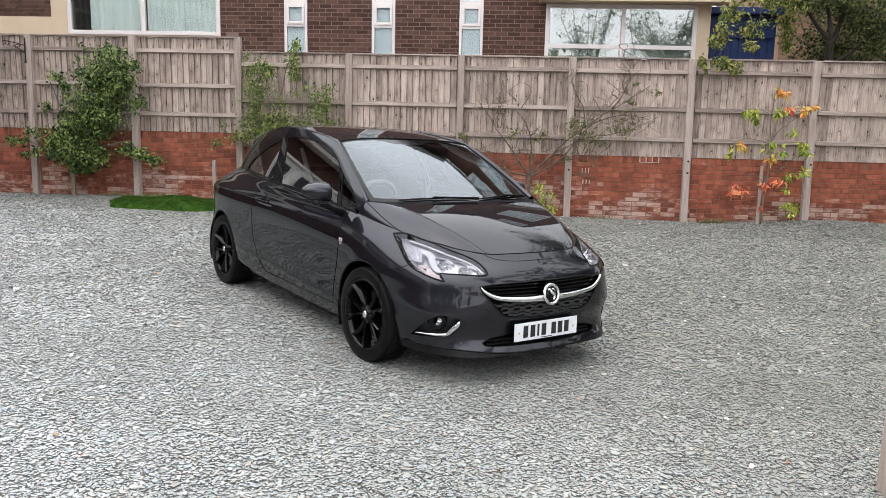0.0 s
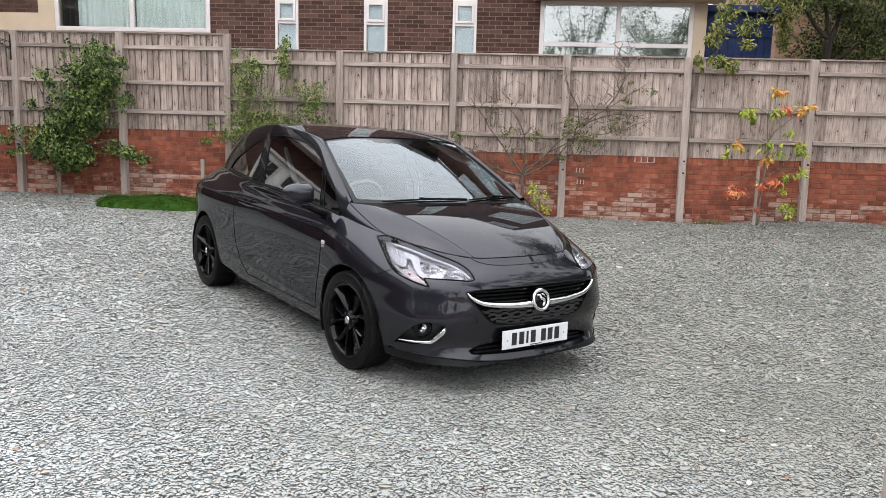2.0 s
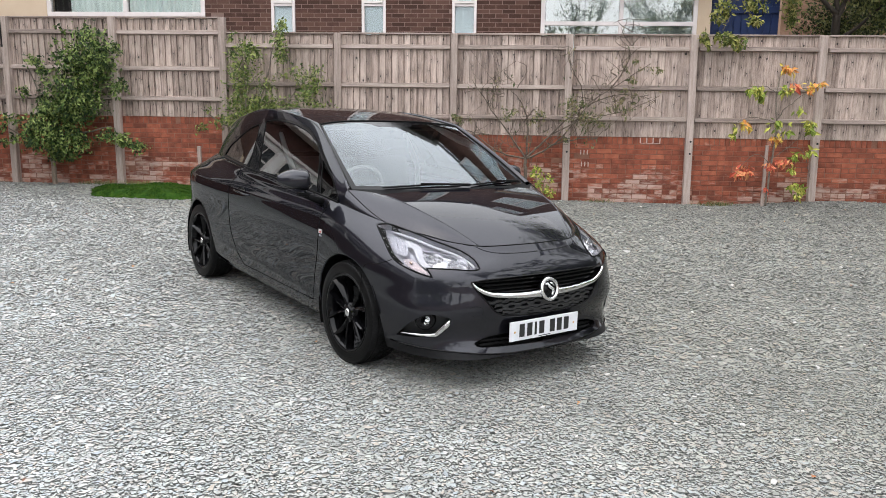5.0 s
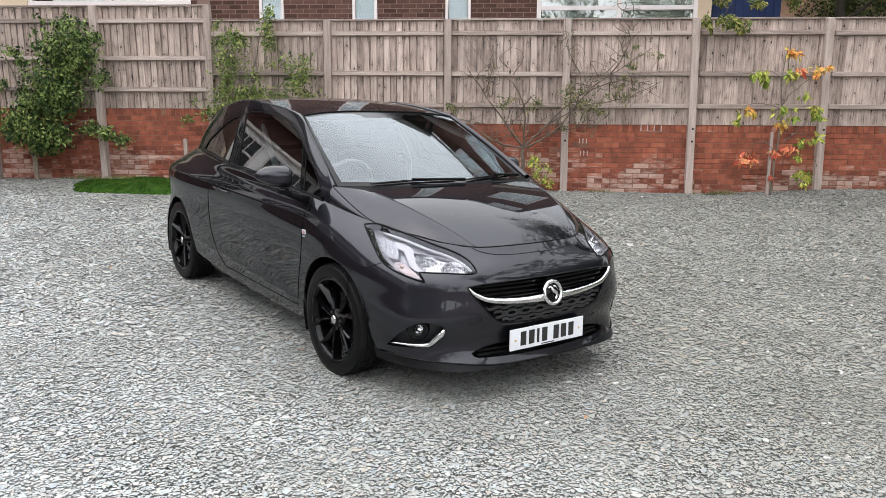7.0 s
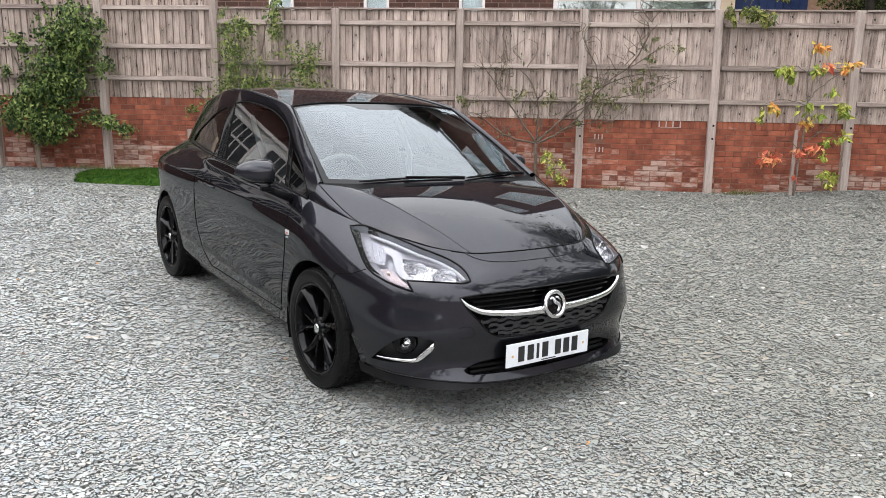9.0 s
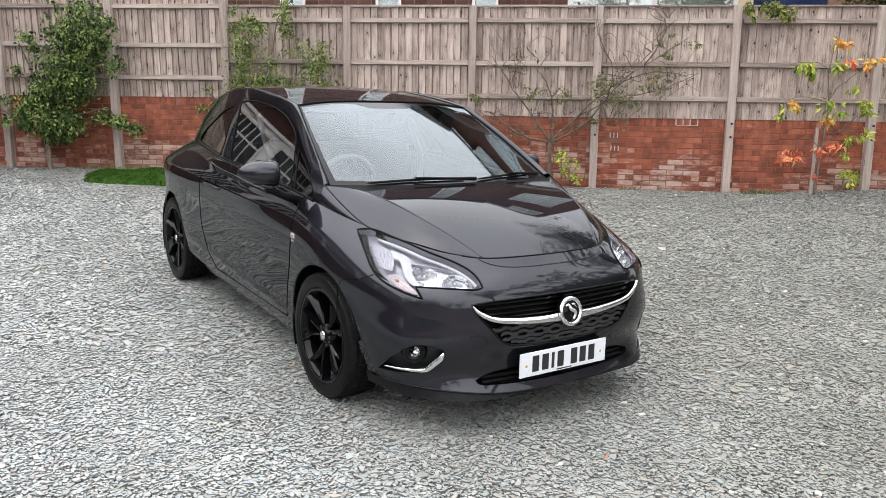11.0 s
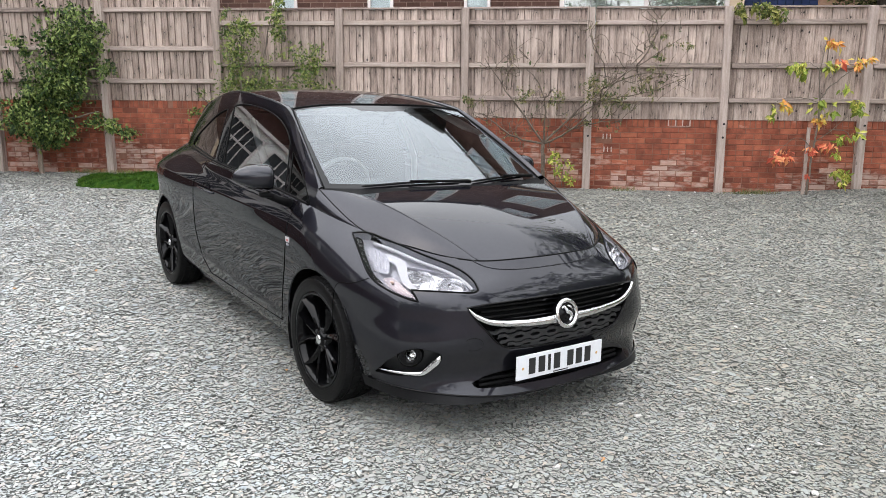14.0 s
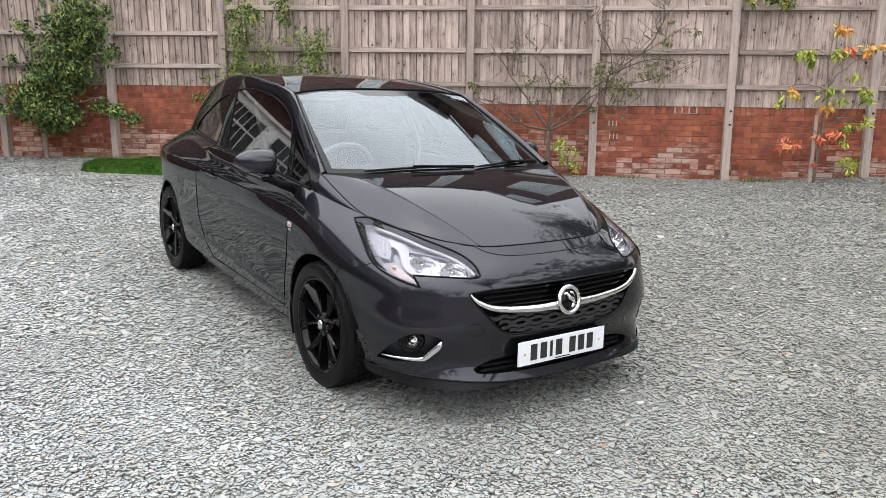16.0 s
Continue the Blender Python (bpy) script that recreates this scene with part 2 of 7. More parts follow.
BOARD = material("weathered_board", [(0.165, 0.122, 0.103), (0.372, 0.290, 0.251), (0.53, 0.432, 0.380)], 0.85, scale=5, bump=0.003, bump_scale=40, vary=0.20, stretch=(9, 9, 0.7))
POST = material("weathered_post", [(0.19, 0.146, 0.126), (0.345, 0.277, 0.244), (0.49, 0.405, 0.362)], 0.85, scale=4, bump=0.002, bump_scale=40, vary=0.15, stretch=(8, 8, 0.6))
RAIL = material("weathered_rail", [(0.14, 0.106, 0.091), (0.30, 0.240, 0.211), (0.44, 0.364, 0.325)], 0.85, scale=5, bump=0.002, bump_scale=40, vary=0.2, stretch=(0.6, 8, 8))


def knotty(m):
    """Dark knots along each board, with the grain flaring round them."""
    nodes, links = m.node_tree.nodes, m.node_tree.links
    shader = nodes["Principled BSDF"]
    base = shader.inputs["Base Color"].links[0].from_socket
    place, info, spread = nodes.new("ShaderNodeNewGeometry"), nodes.new("ShaderNodeObjectInfo"), nodes.new("ShaderNodeVectorMath")
    spread.operation = "MULTIPLY_ADD"
    spread.inputs[1].default_value = (6.5, 0, 4.6)
    offset = nodes.new("ShaderNodeVectorMath")
    offset.operation = "SCALE"
    offset.inputs[0].default_value = (0, 0, 37.0)
    links.new(info.outputs["Random"], offset.inputs["Scale"])
    links.new(place.outputs["Position"], spread.inputs[0])
    links.new(offset.outputs[0], spread.inputs[2])
    cell, axes, flat = nodes.new("ShaderNodeTexVoronoi"), nodes.new("ShaderNodeSeparateXYZ"), nodes.new("ShaderNodeCombineXYZ")
    cell.voronoi_dimensions = "2D"
    cell.inputs["Scale"].default_value = 1.0
    links.new(spread.outputs[0], axes.inputs[0])
    links.new(axes.outputs["X"], flat.inputs["X"])
    links.new(axes.outputs["Z"], flat.inputs["Y"])
    links.new(flat.outputs[0], cell.inputs["Vector"])
    core, halo, flare = nodes.new("ShaderNodeMapRange"), nodes.new("ShaderNodeMapRange"), nodes.new("ShaderNodeTexWave")
    core.inputs["From Min"].default_value, core.inputs["From Max"].default_value, core.inputs["To Min"].default_value = 0.045, 0.085, 0.10
    hue, size, reach = nodes.new("ShaderNodeSeparateColor"), nodes.new("ShaderNodeMapRange"), nodes.new("ShaderNodeMath")
    links.new(cell.outputs["Color"], hue.inputs[0])
    size.inputs["To Min"].default_value, size.inputs["To Max"].default_value = 0.75, 2.4
    links.new(hue.outputs[1], size.inputs["Value"])
    reach.operation = "MULTIPLY"
    links.new(cell.outputs["Distance"], reach.inputs[0])
    links.new(size.outputs[0], reach.inputs[1])
    links.new(reach.outputs[0], core.inputs["Value"])
    halo.inputs["From Min"].default_value, halo.inputs["From Max"].default_value = 0.42, 0.08
    links.new(cell.outputs["Distance"], halo.inputs["Value"])
    flare.inputs["Scale"].default_value, flare.inputs["Distortion"].default_value, flare.inputs["Detail"].default_value = 1.6, 7.0, 3
    links.new(flat.outputs[0], flare.inputs["Vector"])
    streak = nodes.new("ShaderNodeMath")
    streak.operation = "MULTIPLY"
    links.new(halo.outputs[0], streak.inputs[0])
    links.new(flare.outputs["Fac"], streak.inputs[1])
    tone, both, dark = nodes.new("ShaderNodeMapRange"), nodes.new("ShaderNodeMath"), nodes.new("ShaderNodeVectorMath")
    tone.inputs["From Max"].default_value, tone.inputs["To Min"].default_value, tone.inputs["To Max"].default_value = 0.8, 1.10, 0.62
    links.new(streak.outputs[0], tone.inputs["Value"])
    both.operation, dark.operation = "MULTIPLY", "SCALE"
    links.new(core.outputs[0], both.inputs[0])
    links.new(tone.outputs[0], both.inputs[1])
    # damp stains that run down over several boards
    run, damp, shade, worn = nodes.new("ShaderNodeVectorMath"), nodes.new("ShaderNodeTexNoise"), nodes.new("ShaderNodeMapRange"), nodes.new("ShaderNodeMath")
    run.operation, worn.operation = "MULTIPLY", "MULTIPLY"
    run.inputs[1].default_value = (2.4, 2.4, 0.8)
    links.new(place.outputs["Position"], run.inputs[0])
    links.new(run.outputs[0], damp.inputs["Vector"])
    damp.inputs["Scale"].default_value, damp.inputs["Detail"].default_value = 0.9, 4
    links.new(damp.outputs["Fac"], shade.inputs["Value"])
    shade.inputs["From Min"].default_value, shade.inputs["From Max"].default_value = 0.32, 0.66
    shade.inputs["To Min"].default_value, shade.inputs["To Max"].default_value = 0.72, 1.12
    links.new(both.outputs[0], worn.inputs[0])
    links.new(shade.outputs[0], worn.inputs[1])
    links.new(base, dark.inputs[0])
    links.new(worn.outputs[0], dark.inputs["Scale"])
    links.new(dark.outputs[0], shader.inputs["Base Color"])


knotty(BOARD)
MORTAR = material("mortar", [(0.16, 0.070, 0.046), (0.26, 0.130, 0.088)], 0.95, scale=14, bump=0.003, bump_scale=160)
DARK_MORTAR = material("dark_mortar", [(0.15, 0.098, 0.082), (0.21, 0.142, 0.12)], 0.95, scale=10, bump=0.003, bump_scale=120)
BROWN_BRICK = material("brown_brick", [(0.050, 0.024, 0.0175), (0.074, 0.036, 0.027), (0.102, 0.053, 0.040)], 0.85, spec=0.25, scale=6, bump=0.002, bump_scale=120, island=0.5)
CREAM = material("cream_render", [(0.50, 0.38, 0.27), (0.58, 0.46, 0.34)], 0.85, scale=3, bump=0.002, bump_scale=120)
WHITE = material("white_frame", [(0.62, 0.565, 0.55), (0.72, 0.66, 0.645)], 0.4, scale=5)
CURTAIN = material("pale_curtain", [(0.66, 0.74, 0.70), (0.82, 0.88, 0.84)], 0.9, scale=4, stretch=(6, 6, 0.3))
# blue of the sky reflected in the slit panes, put into the blind
BLIND = material("sky_toned_blind", [(0.74, 0.80, 0.83), (0.82, 0.87, 0.90)], 0.8, scale=3)
NAVY = material("navy_paint", [(0.0025, 0.014, 0.072), (0.005, 0.024, 0.11)], 0.55, scale=3, bump=0.0005)
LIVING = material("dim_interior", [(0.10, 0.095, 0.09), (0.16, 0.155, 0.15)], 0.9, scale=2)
FELT = material("roof_felt", [(0.10, 0.10, 0.10), (0.18, 0.175, 0.17)], 0.9, scale=4, bump=0.003)
LEAF = material("pear_leaf", [(0.012, 0.030, 0.005), (0.052, 0.098, 0.017), (0.20, 0.255, 0.072)], 0.62, scale=6, island=0.8, spec=0.3)
LEAF_LIGHT = material("apple_leaf", [(0.042, 0.072, 0.014), (0.115, 0.160, 0.032), (0.25, 0.275, 0.085)], 0.65, scale=6, island=0.7, spec=0.3)
LEAF_WILLOW = material("yellowing_leaf", [(0.05, 0.072, 0.012), (0.13, 0.15, 0.03), (0.27, 0.26, 0.075)], 0.65, scale=5, island=0.8, spec=0.3)
LEAF_DRY = material("turning_leaf", [(0.05, 0.07, 0.02), (0.13, 0.13, 0.05), (0.22, 0.19, 0.09)], 0.6, scale=6, island=0.8, spec=0.3)
LEAF_GOLD = material("autumn_gold_leaf", [(0.52, 0.40, 0.08), (0.62, 0.36, 0.08), (0.62, 0.25, 0.07)], 0.65, scale=5, island=0.9, spec=0.3)
LEAF_GOLD_GREEN = material("yellow_green_leaf", [(0.16, 0.22, 0.03), (0.32, 0.36, 0.06), (0.46, 0.44, 0.10)], 0.65, scale=5, island=0.9, spec=0.3)
LEAF_RED = material("autumn_red_leaf", [(0.50, 0.10, 0.06), (0.64, 0.18, 0.09), (0.62, 0.30, 0.13)], 0.65, scale=5, island=0.9, spec=0.3)
BARK = material("bark", [(0.06, 0.05, 0.04), (0.13, 0.108, 0.085), (0.23, 0.20, 0.16)], 0.9, scale=12, bump=0.004, bump_scale=60, stretch=(3, 3, 0.6))
PALE_BARK = material("pale_bark", [(0.13, 0.10, 0.075), (0.24, 0.19, 0.15), (0.34, 0.28, 0.23)], 0.9, scale=12, bump=0.003, bump_scale=60, stretch=(3, 3, 0.6))
BROWN_BARK = material("brown_bark", [(0.05, 0.037, 0.028), (0.105, 0.08, 0.06), (0.18, 0.145, 0.115)], 0.9, scale=12, bump=0.003, bump_scale=60)
DARK_BARK = material("dark_bark", [(0.010, 0.007, 0.005), (0.026, 0.019, 0.0135), (0.052, 0.039, 0.028)], 0.9, scale=12, bump=0.004, bump_scale=60, stretch=(3, 3, 0.6))
LEAF_OLIVE = material("olive_leaf", [(0.016, 0.028, 0.007), (0.058, 0.076, 0.018), (0.16, 0.17, 0.055)], 0.65, scale=5, island=0.8, spec=0.3)
GRASS = material("turf", [(0.008, 0.030, 0.003), (0.021, 0.064, 0.005), (0.062, 0.112, 0.014)], 0.85, scale=9, island=0.7, spec=0.12)
IRON = material("black_iron", [(0.012, 0.012, 0.012), (0.03, 0.03, 0.03)], 0.5, 0.6)


def brick_material():
    """Red brick, each of its own tone, with lime bloom and old white paint in patches low on the wall."""
    m = material("red_brick", [(0.145, 0.040, 0.022), (0.27, 0.074, 0.040), (0.40, 0.126, 0.068)], 0.88, scale=9, bump=0.003, bump_scale=150, vary=0.26, island=0.26)
    nodes, links = m.node_tree.nodes, m.node_tree.links
    shader = nodes["Principled BSDF"]
    base = shader.inputs["Base Color"].links[0].from_socket
    place = nodes.new("ShaderNodeNewGeometry")
    patch, speck = nodes.new("ShaderNodeTexNoise"), nodes.new("ShaderNodeTexNoise")
    patch.inputs["Scale"].default_value, patch.inputs["Detail"].default_value = 1.3, 3
    speck.inputs["Scale"].default_value, speck.inputs["Detail"].default_value = 16, 6
    split = nodes.new("ShaderNodeSeparateXYZ")
    links.new(place.outputs["Position"], split.inputs[0])
    along = nodes.new("ShaderNodeVectorMath")
    along.operation = "MULTIPLY"
    along.inputs[1].default_value = (0.7, 1, 2.2)
    links.new(place.outputs["Position"], along.inputs[0])
    for n in (patch, speck):
        links.new(along.outputs[0], n.inputs["Vector"])
    low = nodes.new("ShaderNodeMapRange")
    low.inputs["From Min"].default_value, low.inputs["From Max"].default_value = 0.75, 0.20
    low.inputs["To Min"].default_value, low.inputs["To Max"].default_value = -0.26, 0.06
    links.new(split.outputs["Z"], low.inputs["Value"])
    info = nodes.new("ShaderNodeNewGeometry")
    total = nodes.new("ShaderNodeMath")
    total.operation = "ADD"
    links.new(patch.outputs["Fac"], total.inputs[0])
    links.new(low.outputs[0], total.inputs[1])
    more = nodes.new("ShaderNodeMath")
    more.operation = "MULTIPLY_ADD"
    more.inputs[1].default_value = 0.55
    links.new(speck.outputs["Fac"], more.inputs[0])
    links.new(total.outputs[0], more.inputs[2])
    one = nodes.new("ShaderNodeObjectInfo")
    most = nodes.new("ShaderNodeMath")
    most.operation = "MULTIPLY_ADD"
    most.inputs[1].default_value = 0.30
    either = nodes.new("ShaderNodeMath")
    either.operation = "MAXIMUM"
    links.new(one.outputs["Random"], either.inputs[0])
    links.new(info.outputs["Random Per Island"], either.inputs[1])
    links.new(either.outputs[0], most.inputs[0])
    links.new(more.outputs[0], most.inputs[2])
    mask = nodes.new("ShaderNodeMapRange")
    mask.inputs["From Min"].default_value, mask.inputs["From Max"].default_value = 0.92, 1.14
    mask.inputs["To Max"].default_value = 0.62
    links.new(most.outputs[0], mask.inputs["Value"])
    mix = nodes.new("ShaderNodeMixRGB")
    mix.inputs[2].default_value = (0.55, 0.45, 0.39, 1)
    links.new(mask.outputs[0], mix.inputs[0])
    links.new(base, mix.inputs[1])
    links.new(mix.outputs[0], shader.inputs["Base Color"])
    return m


RED_BRICK = brick_material()
PANE = glass("window_glass", (0.95, 0.97, 0.97))
MIRROR_PANE = glass("double_glazing", (0.90, 0.93, 0.93), ior=2.6)
GREY_BLIND = material("grey_blind", [(0.56, 0.60, 0.60), (0.64, 0.68, 0.68)], 0.8, scale=3)

# ---- ground ----
CAR_X, CAR_Y, CAR_YAW = 0.573, 5.158, -49.3


def ground_z(x, y):
    """Height of the gravel: falls a little to the right, with slight humps along the fence."""
    dx, dy = x - CAR_X, y - CAR_Y
    near = np.exp(-((dx / 3.2) ** 2 + (dy / 3.2) ** 2) ** 2)
    z = near * (-0.024 - 0.030 * dx - 0.0096 * dy) + (1 - near) * np.clip(-0.012 * (x + 1.0), -0.08, 0.06)
    hump = np.exp(-((y - 12.3) / 0.9) ** 2)
    return z + hump * (0.13 * np.exp(-((x - 5.9) / 1.4) ** 2) + 0.03 * np.exp(-((x + 5.2) / 0.9) ** 2))


def ground_sheet():
    gx = np.concatenate([[-900, -300, -100, -40, -20], np.arange(-12, 12.01, 0.15), [20, 40, 100, 300, 900]])
    gy = np.concatenate([[-900, -300, -100, -40, -15], np.arange(-4, 12.46, 0.15), [14, 20, 40, 100, 300, 900]])
    x, y = np.meshgrid(gx, gy, indexing="ij")
    z = np.where((abs(x) < 12.1) & (y > -4.1) & (y < 12.6), ground_z(x, y) + 0.006 * np.sin(5 * x + 2 * y) * np.sin(4.1 * y - x), -0.02)
    i, j = np.meshgrid(np.arange(len(gx) - 1), np.arange(len(gy) - 1), indexing="ij")
    n = len(gy)
    me = raw("ground", np.stack([x, y, z], -1).reshape(-1, 3), np.stack([i * n + j, (i + 1) * n + j, (i + 1) * n + j + 1, i * n + j + 1], -1).reshape(-1, 4))
    return tagged(link("ground", me, GROUND, smooth=True), "grey-blue slate gravel bed of the yard", "gravel", kind="structure")


ground_sheet()


def chips(name, bands, mat, label, lift=0.0):
    """Flat slate chips lying side by side on the yard; bands of (from y, to y, spacing, share laid, tilt, corners)."""
    verts, faces, start = [], [], 0
    for y0, y1, step, share, lean_by, k in bands:
        x0, x1 = 0.9 - 0.62 * (y1 + 0.5) - 0.5, 0.9 + 0.50 * (y1 + 0.5) + 0.6
        gx, gy = np.meshgrid(np.arange(x0, x1, step), np.arange(y0, y1, step * 0.88), indexing="ij")
        gx = gx + (np.arange(gx.shape[1]) % 2)[None] * step * 0.5
        s = np.stack([gx.ravel(), gy.ravel()], 1)
        along, across = 0.652 * (s[:, 0] - CAR_X) - 0.758 * (s[:, 1] - CAR_Y), 0.758 * (s[:, 0] - CAR_X) + 0.652 * (s[:, 1] - CAR_Y)
        under = (along > -2.3) & (along < 0.25) & (abs(across) < 0.5)
        seen = (s[:, 0] < 1.4 + 0.48 * (s[:, 1] + 0.3)) & (s[:, 0] > 0.4 - 0.72 * (s[:, 1] + 0.3)) & ~under
        s = s[seen & (rng.uniform(0, 1, len(s)) < share)]
        n = len(s)
        s = s + rng.normal(0, 0.27 * step, (n, 2))
        r = 0.64 * step * np.exp(rng.normal(0, 0.27, n))
        a = 2 * np.pi * (np.arange(k)[None] + rng.uniform(-0.34, 0.34, (n, k))) / k
        rad = r[:, None] * rng.uniform(0.62, 1.28, (n, k))
        long = rng.uniform(1.0, 1.36, n)[:, None]
        px, py = rad * np.cos(a) * long, rad * np.sin(a) / long
        t = rng.uniform(0.0012, 0.0040, n)
        turn, dirn = rng.uniform(0, 2 * np.pi, n), rng.uniform(0, 2 * np.pi, n)
        tilt = np.minimum(np.abs(rng.normal(0, lean_by, n)), 0.8)
        c, sn = np.cos(turn)[:, None], np.sin(turn)[:, None]
        qx, qy = c * px - sn * py, sn * px + c * py
        lean = np.tan(tilt)[:, None] * (qx * np.cos(dirn)[:, None] + qy * np.sin(dirn)[:, None])
        base = ground_z(s[:, 0], s[:, 1])[:, None] + 0.0060 + rng.uniform(-0.0040, 0.0040, n)[:, None] + lift
        low = np.stack([s[:, :1] + qx, s[:, 1:2] + qy, base + lean - 0.0032], -1)
        shrink = rng.uniform(0.95, 1.0, (n, 1))
        top = np.stack([s[:, :1] + qx * shrink, s[:, 1:2] + qy * shrink, base + lean + t[:, None]], -1)
        verts.append(np.concatenate([low, top], 1).reshape(-1, 3))
        o = start + np.arange(n)[:, None] * 2 * k
        i = np.arange(k)
        faces += [o + np.arange(k, 2 * k)[None], np.stack([o + i, o + (i + 1) % k, o + k + (i + 1) % k, o + k + i], -1).reshape(-1, 4)]
        start += n * 2 * k
    me = raw(name, np.concatenate(verts), faces)
    ob = link(name, me, (mat, SHADED_EDGE if mat == GRAVEL else mat))
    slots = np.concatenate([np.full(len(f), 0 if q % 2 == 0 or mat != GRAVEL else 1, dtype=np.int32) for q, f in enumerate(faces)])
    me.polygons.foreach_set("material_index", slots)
    return tagged(ob, label, "gravel", kind="stuff")


chips("gravel", ((2.4, 5.0, 0.0146, 1.0, 0.12, 4), (5.0, 8.0, 0.0182, 1.0, 0.12, 4), (8.0, 12.33, 0.0265, 1.0, 0.14, 4)), GRAVEL, "loose grey-blue slate chippings covering the whole yard")
chips("loose_chips", ((2.3, 5.0, 0.019, 0.14, 0.14, 4), (5.0, 8.0, 0.026, 0.16, 0.20, 5), (8.0, 12.33, 0.034, 0.12, 0.26, 4)), GRAVEL, "loose slate chips lying on top of the rest", 0.006)
chips("pebbles", ((2.3, 5.0, 0.0155, 0.003, 0.2, 6), (5.0, 8.0, 0.018, 0.003, 0.2, 6), (8.0, 12.33, 0.024, 0.003, 0.2, 6)), PEBBLE, "scattered white pebbles among the slate", 0.009)

# ---- fence on its brick wall ----
POSTS = [-8.86, -7.11, -5.34, -3.585, -1.80, -0.02, 1.72, 3.54, 5.365, 7.19, 9.0]
FACE = 12.42          # front of the boards and of the brickwork


def bay_levels(i):
    """Top of the brickwork, top of the fence and the heights of the rails in the bay right of post i."""
    return (1.175, 2.655, (2.44, 1.905, 1.435)) if i < 3 else (0.972, 2.435, (2.245, 1.675, 1.215))


fence = empty("fence", pose(0, FACE, 0), "weathered grey timber fence of upright boards above a brick wall", "fence")


def boards():
    meshes = {}
    for i in range(len(POSTS) - 1):
        low, high, rails = bay_levels(i)
        x0, x1 = POSTS[i] + 0.05, POSTS[i + 1] - 0.05
        n = round((x1 - x0) / 0.098)
        step = (x1 - x0) / n
        key = high > 2.6
        for k in range(n):
            j = (i * 7 + k) % 4
            if (key, j) not in meshes:
                bm = bmesh.new()
                w = 0.0905 - 0.0008 * j
                h = high - low + 0.012
                prof = [(0, -0.004), (w, -0.018 - 0.002 * j), (w, 0.004), (0, 0.008)]
                cuts = 4
                rows = [[bm.verts.new((px + 0.002 * math.sin(2.1 * c + j), py, h * c / cuts + (0.006 * (px / w) * (j - 1.5) if c == cuts else 0))) for px, py in prof] for c in range(cuts + 1)]
                for c in range(cuts):
                    for e in range(4):
                        bm.faces.new((rows[c][e], rows[c][(e + 1) % 4], rows[c + 1][(e + 1) % 4], rows[c + 1][e]))
                bm.faces.new(rows[0][::-1])
                bm.faces.new(rows[-1])
                bmesh.ops.recalc_face_normals(bm, faces=bm.faces)
                me = bpy.data.meshes.new("board")
                bm.to_mesh(me)
                bm.free()
                meshes[key, j] = me
            b = link("board", meshes[key, j], BOARD, fence)
            b.location = (x0 + k * step - 0.003, 0.0, low - 0.0195)
            b.rotation_euler = (0, radians(rng.normal(0, 0.25)), 0)
        # unseen backing, added so that the gaps between the boards stay dark
        part("rear_board", box((x0, 0.020, low - 0.0195), (x1, 0.030, high - 0.01)), BOARD, fence, "unseen backing added to keep the gaps between boards dark")


def posts():
    for i, x in enumerate(POSTS):
        high = max(bay_levels(max(0, i - 1))[1], bay_levels(i)[1]) + 0.01
        bm = box((-0.052, -0.105, -0.12), (0.052, -0.005, high), 0.006)
        p = part("post", bm, POST, fence)
        p.location = (x, 0, 0)
        p.rotation_euler = (0, radians((0.8, 0.6, 0.3, 0.1, 0.4, 0.3, -0.5, -0.9, -1.1, -0.5, 0)[i]), 0)
        if i > 5:
            for h in (0.9, 0.72):
                part("bolt", lathe_bm([(0.0, 0), (0.014, 0.001), (0.016, 0.008), (0.016, 0.012)], 10, (x - 0.0, -0.117, h)), IRON, fence, "dark bolt head")


def lathe_bm(profile, steps, place):
    bm = bmesh.new()
    me = lathe(profile, steps)
    bm.from_mesh(me)
    bpy.data.meshes.remove(me)
    bmesh.ops.translate(bm, verts=bm.verts, vec=place)
    return bm


def rails_and_caps():
    for i in range(len(POSTS) - 1):
        low, high, rails = bay_levels(i)
        x0, x1 = POSTS[i] + 0.053, POSTS[i + 1] - 0.053
        for h in rails:
            bm = bmesh.new()
            prof = [(-0.062, -0.024), (-0.058, 0.028), (-0.014, 0.036), (-0.014, -0.036)]
            a, b = ([bm.verts.new((x, py, pz)) for py, pz in prof] for x in (x0, x1))
            for e in range(4):
                bm.faces.new((a[e], a[(e + 1) % 4], b[(e + 1) % 4], b[e]))
            bm.faces.new(a)
            bm.faces.new(b)
            bmesh.ops.recalc_face_normals(bm, faces=bm.faces)
            r = part("rail", bm, RAIL, fence)
            r.location = (0, 0, h + rng.normal(0, 0.004))
            r.rotation_euler = (0, 0, 0)
        part("capping", box((POSTS[i] + 0.053, -0.05, high - 0.004), (POSTS[i + 1] - 0.053, 0.03, high + 0.018), 0.003), RAIL, fence, "thin capping strip along the top")


boards()
posts()
rails_and_caps()

# ---- building behind the fence ----
WALL_Y = 14.5
building = empty("building", pose(0, WALL_Y, 0), "low building of dark brown brick with white windows and cream panels", "building")


def wall_piece(x0, x1, z0, z1, mat, name="wall", depth=0.25, front=0.0, label=""):
    return part(name, box((x0, front, z0), (x1, depth, z1)), mat, building, label)


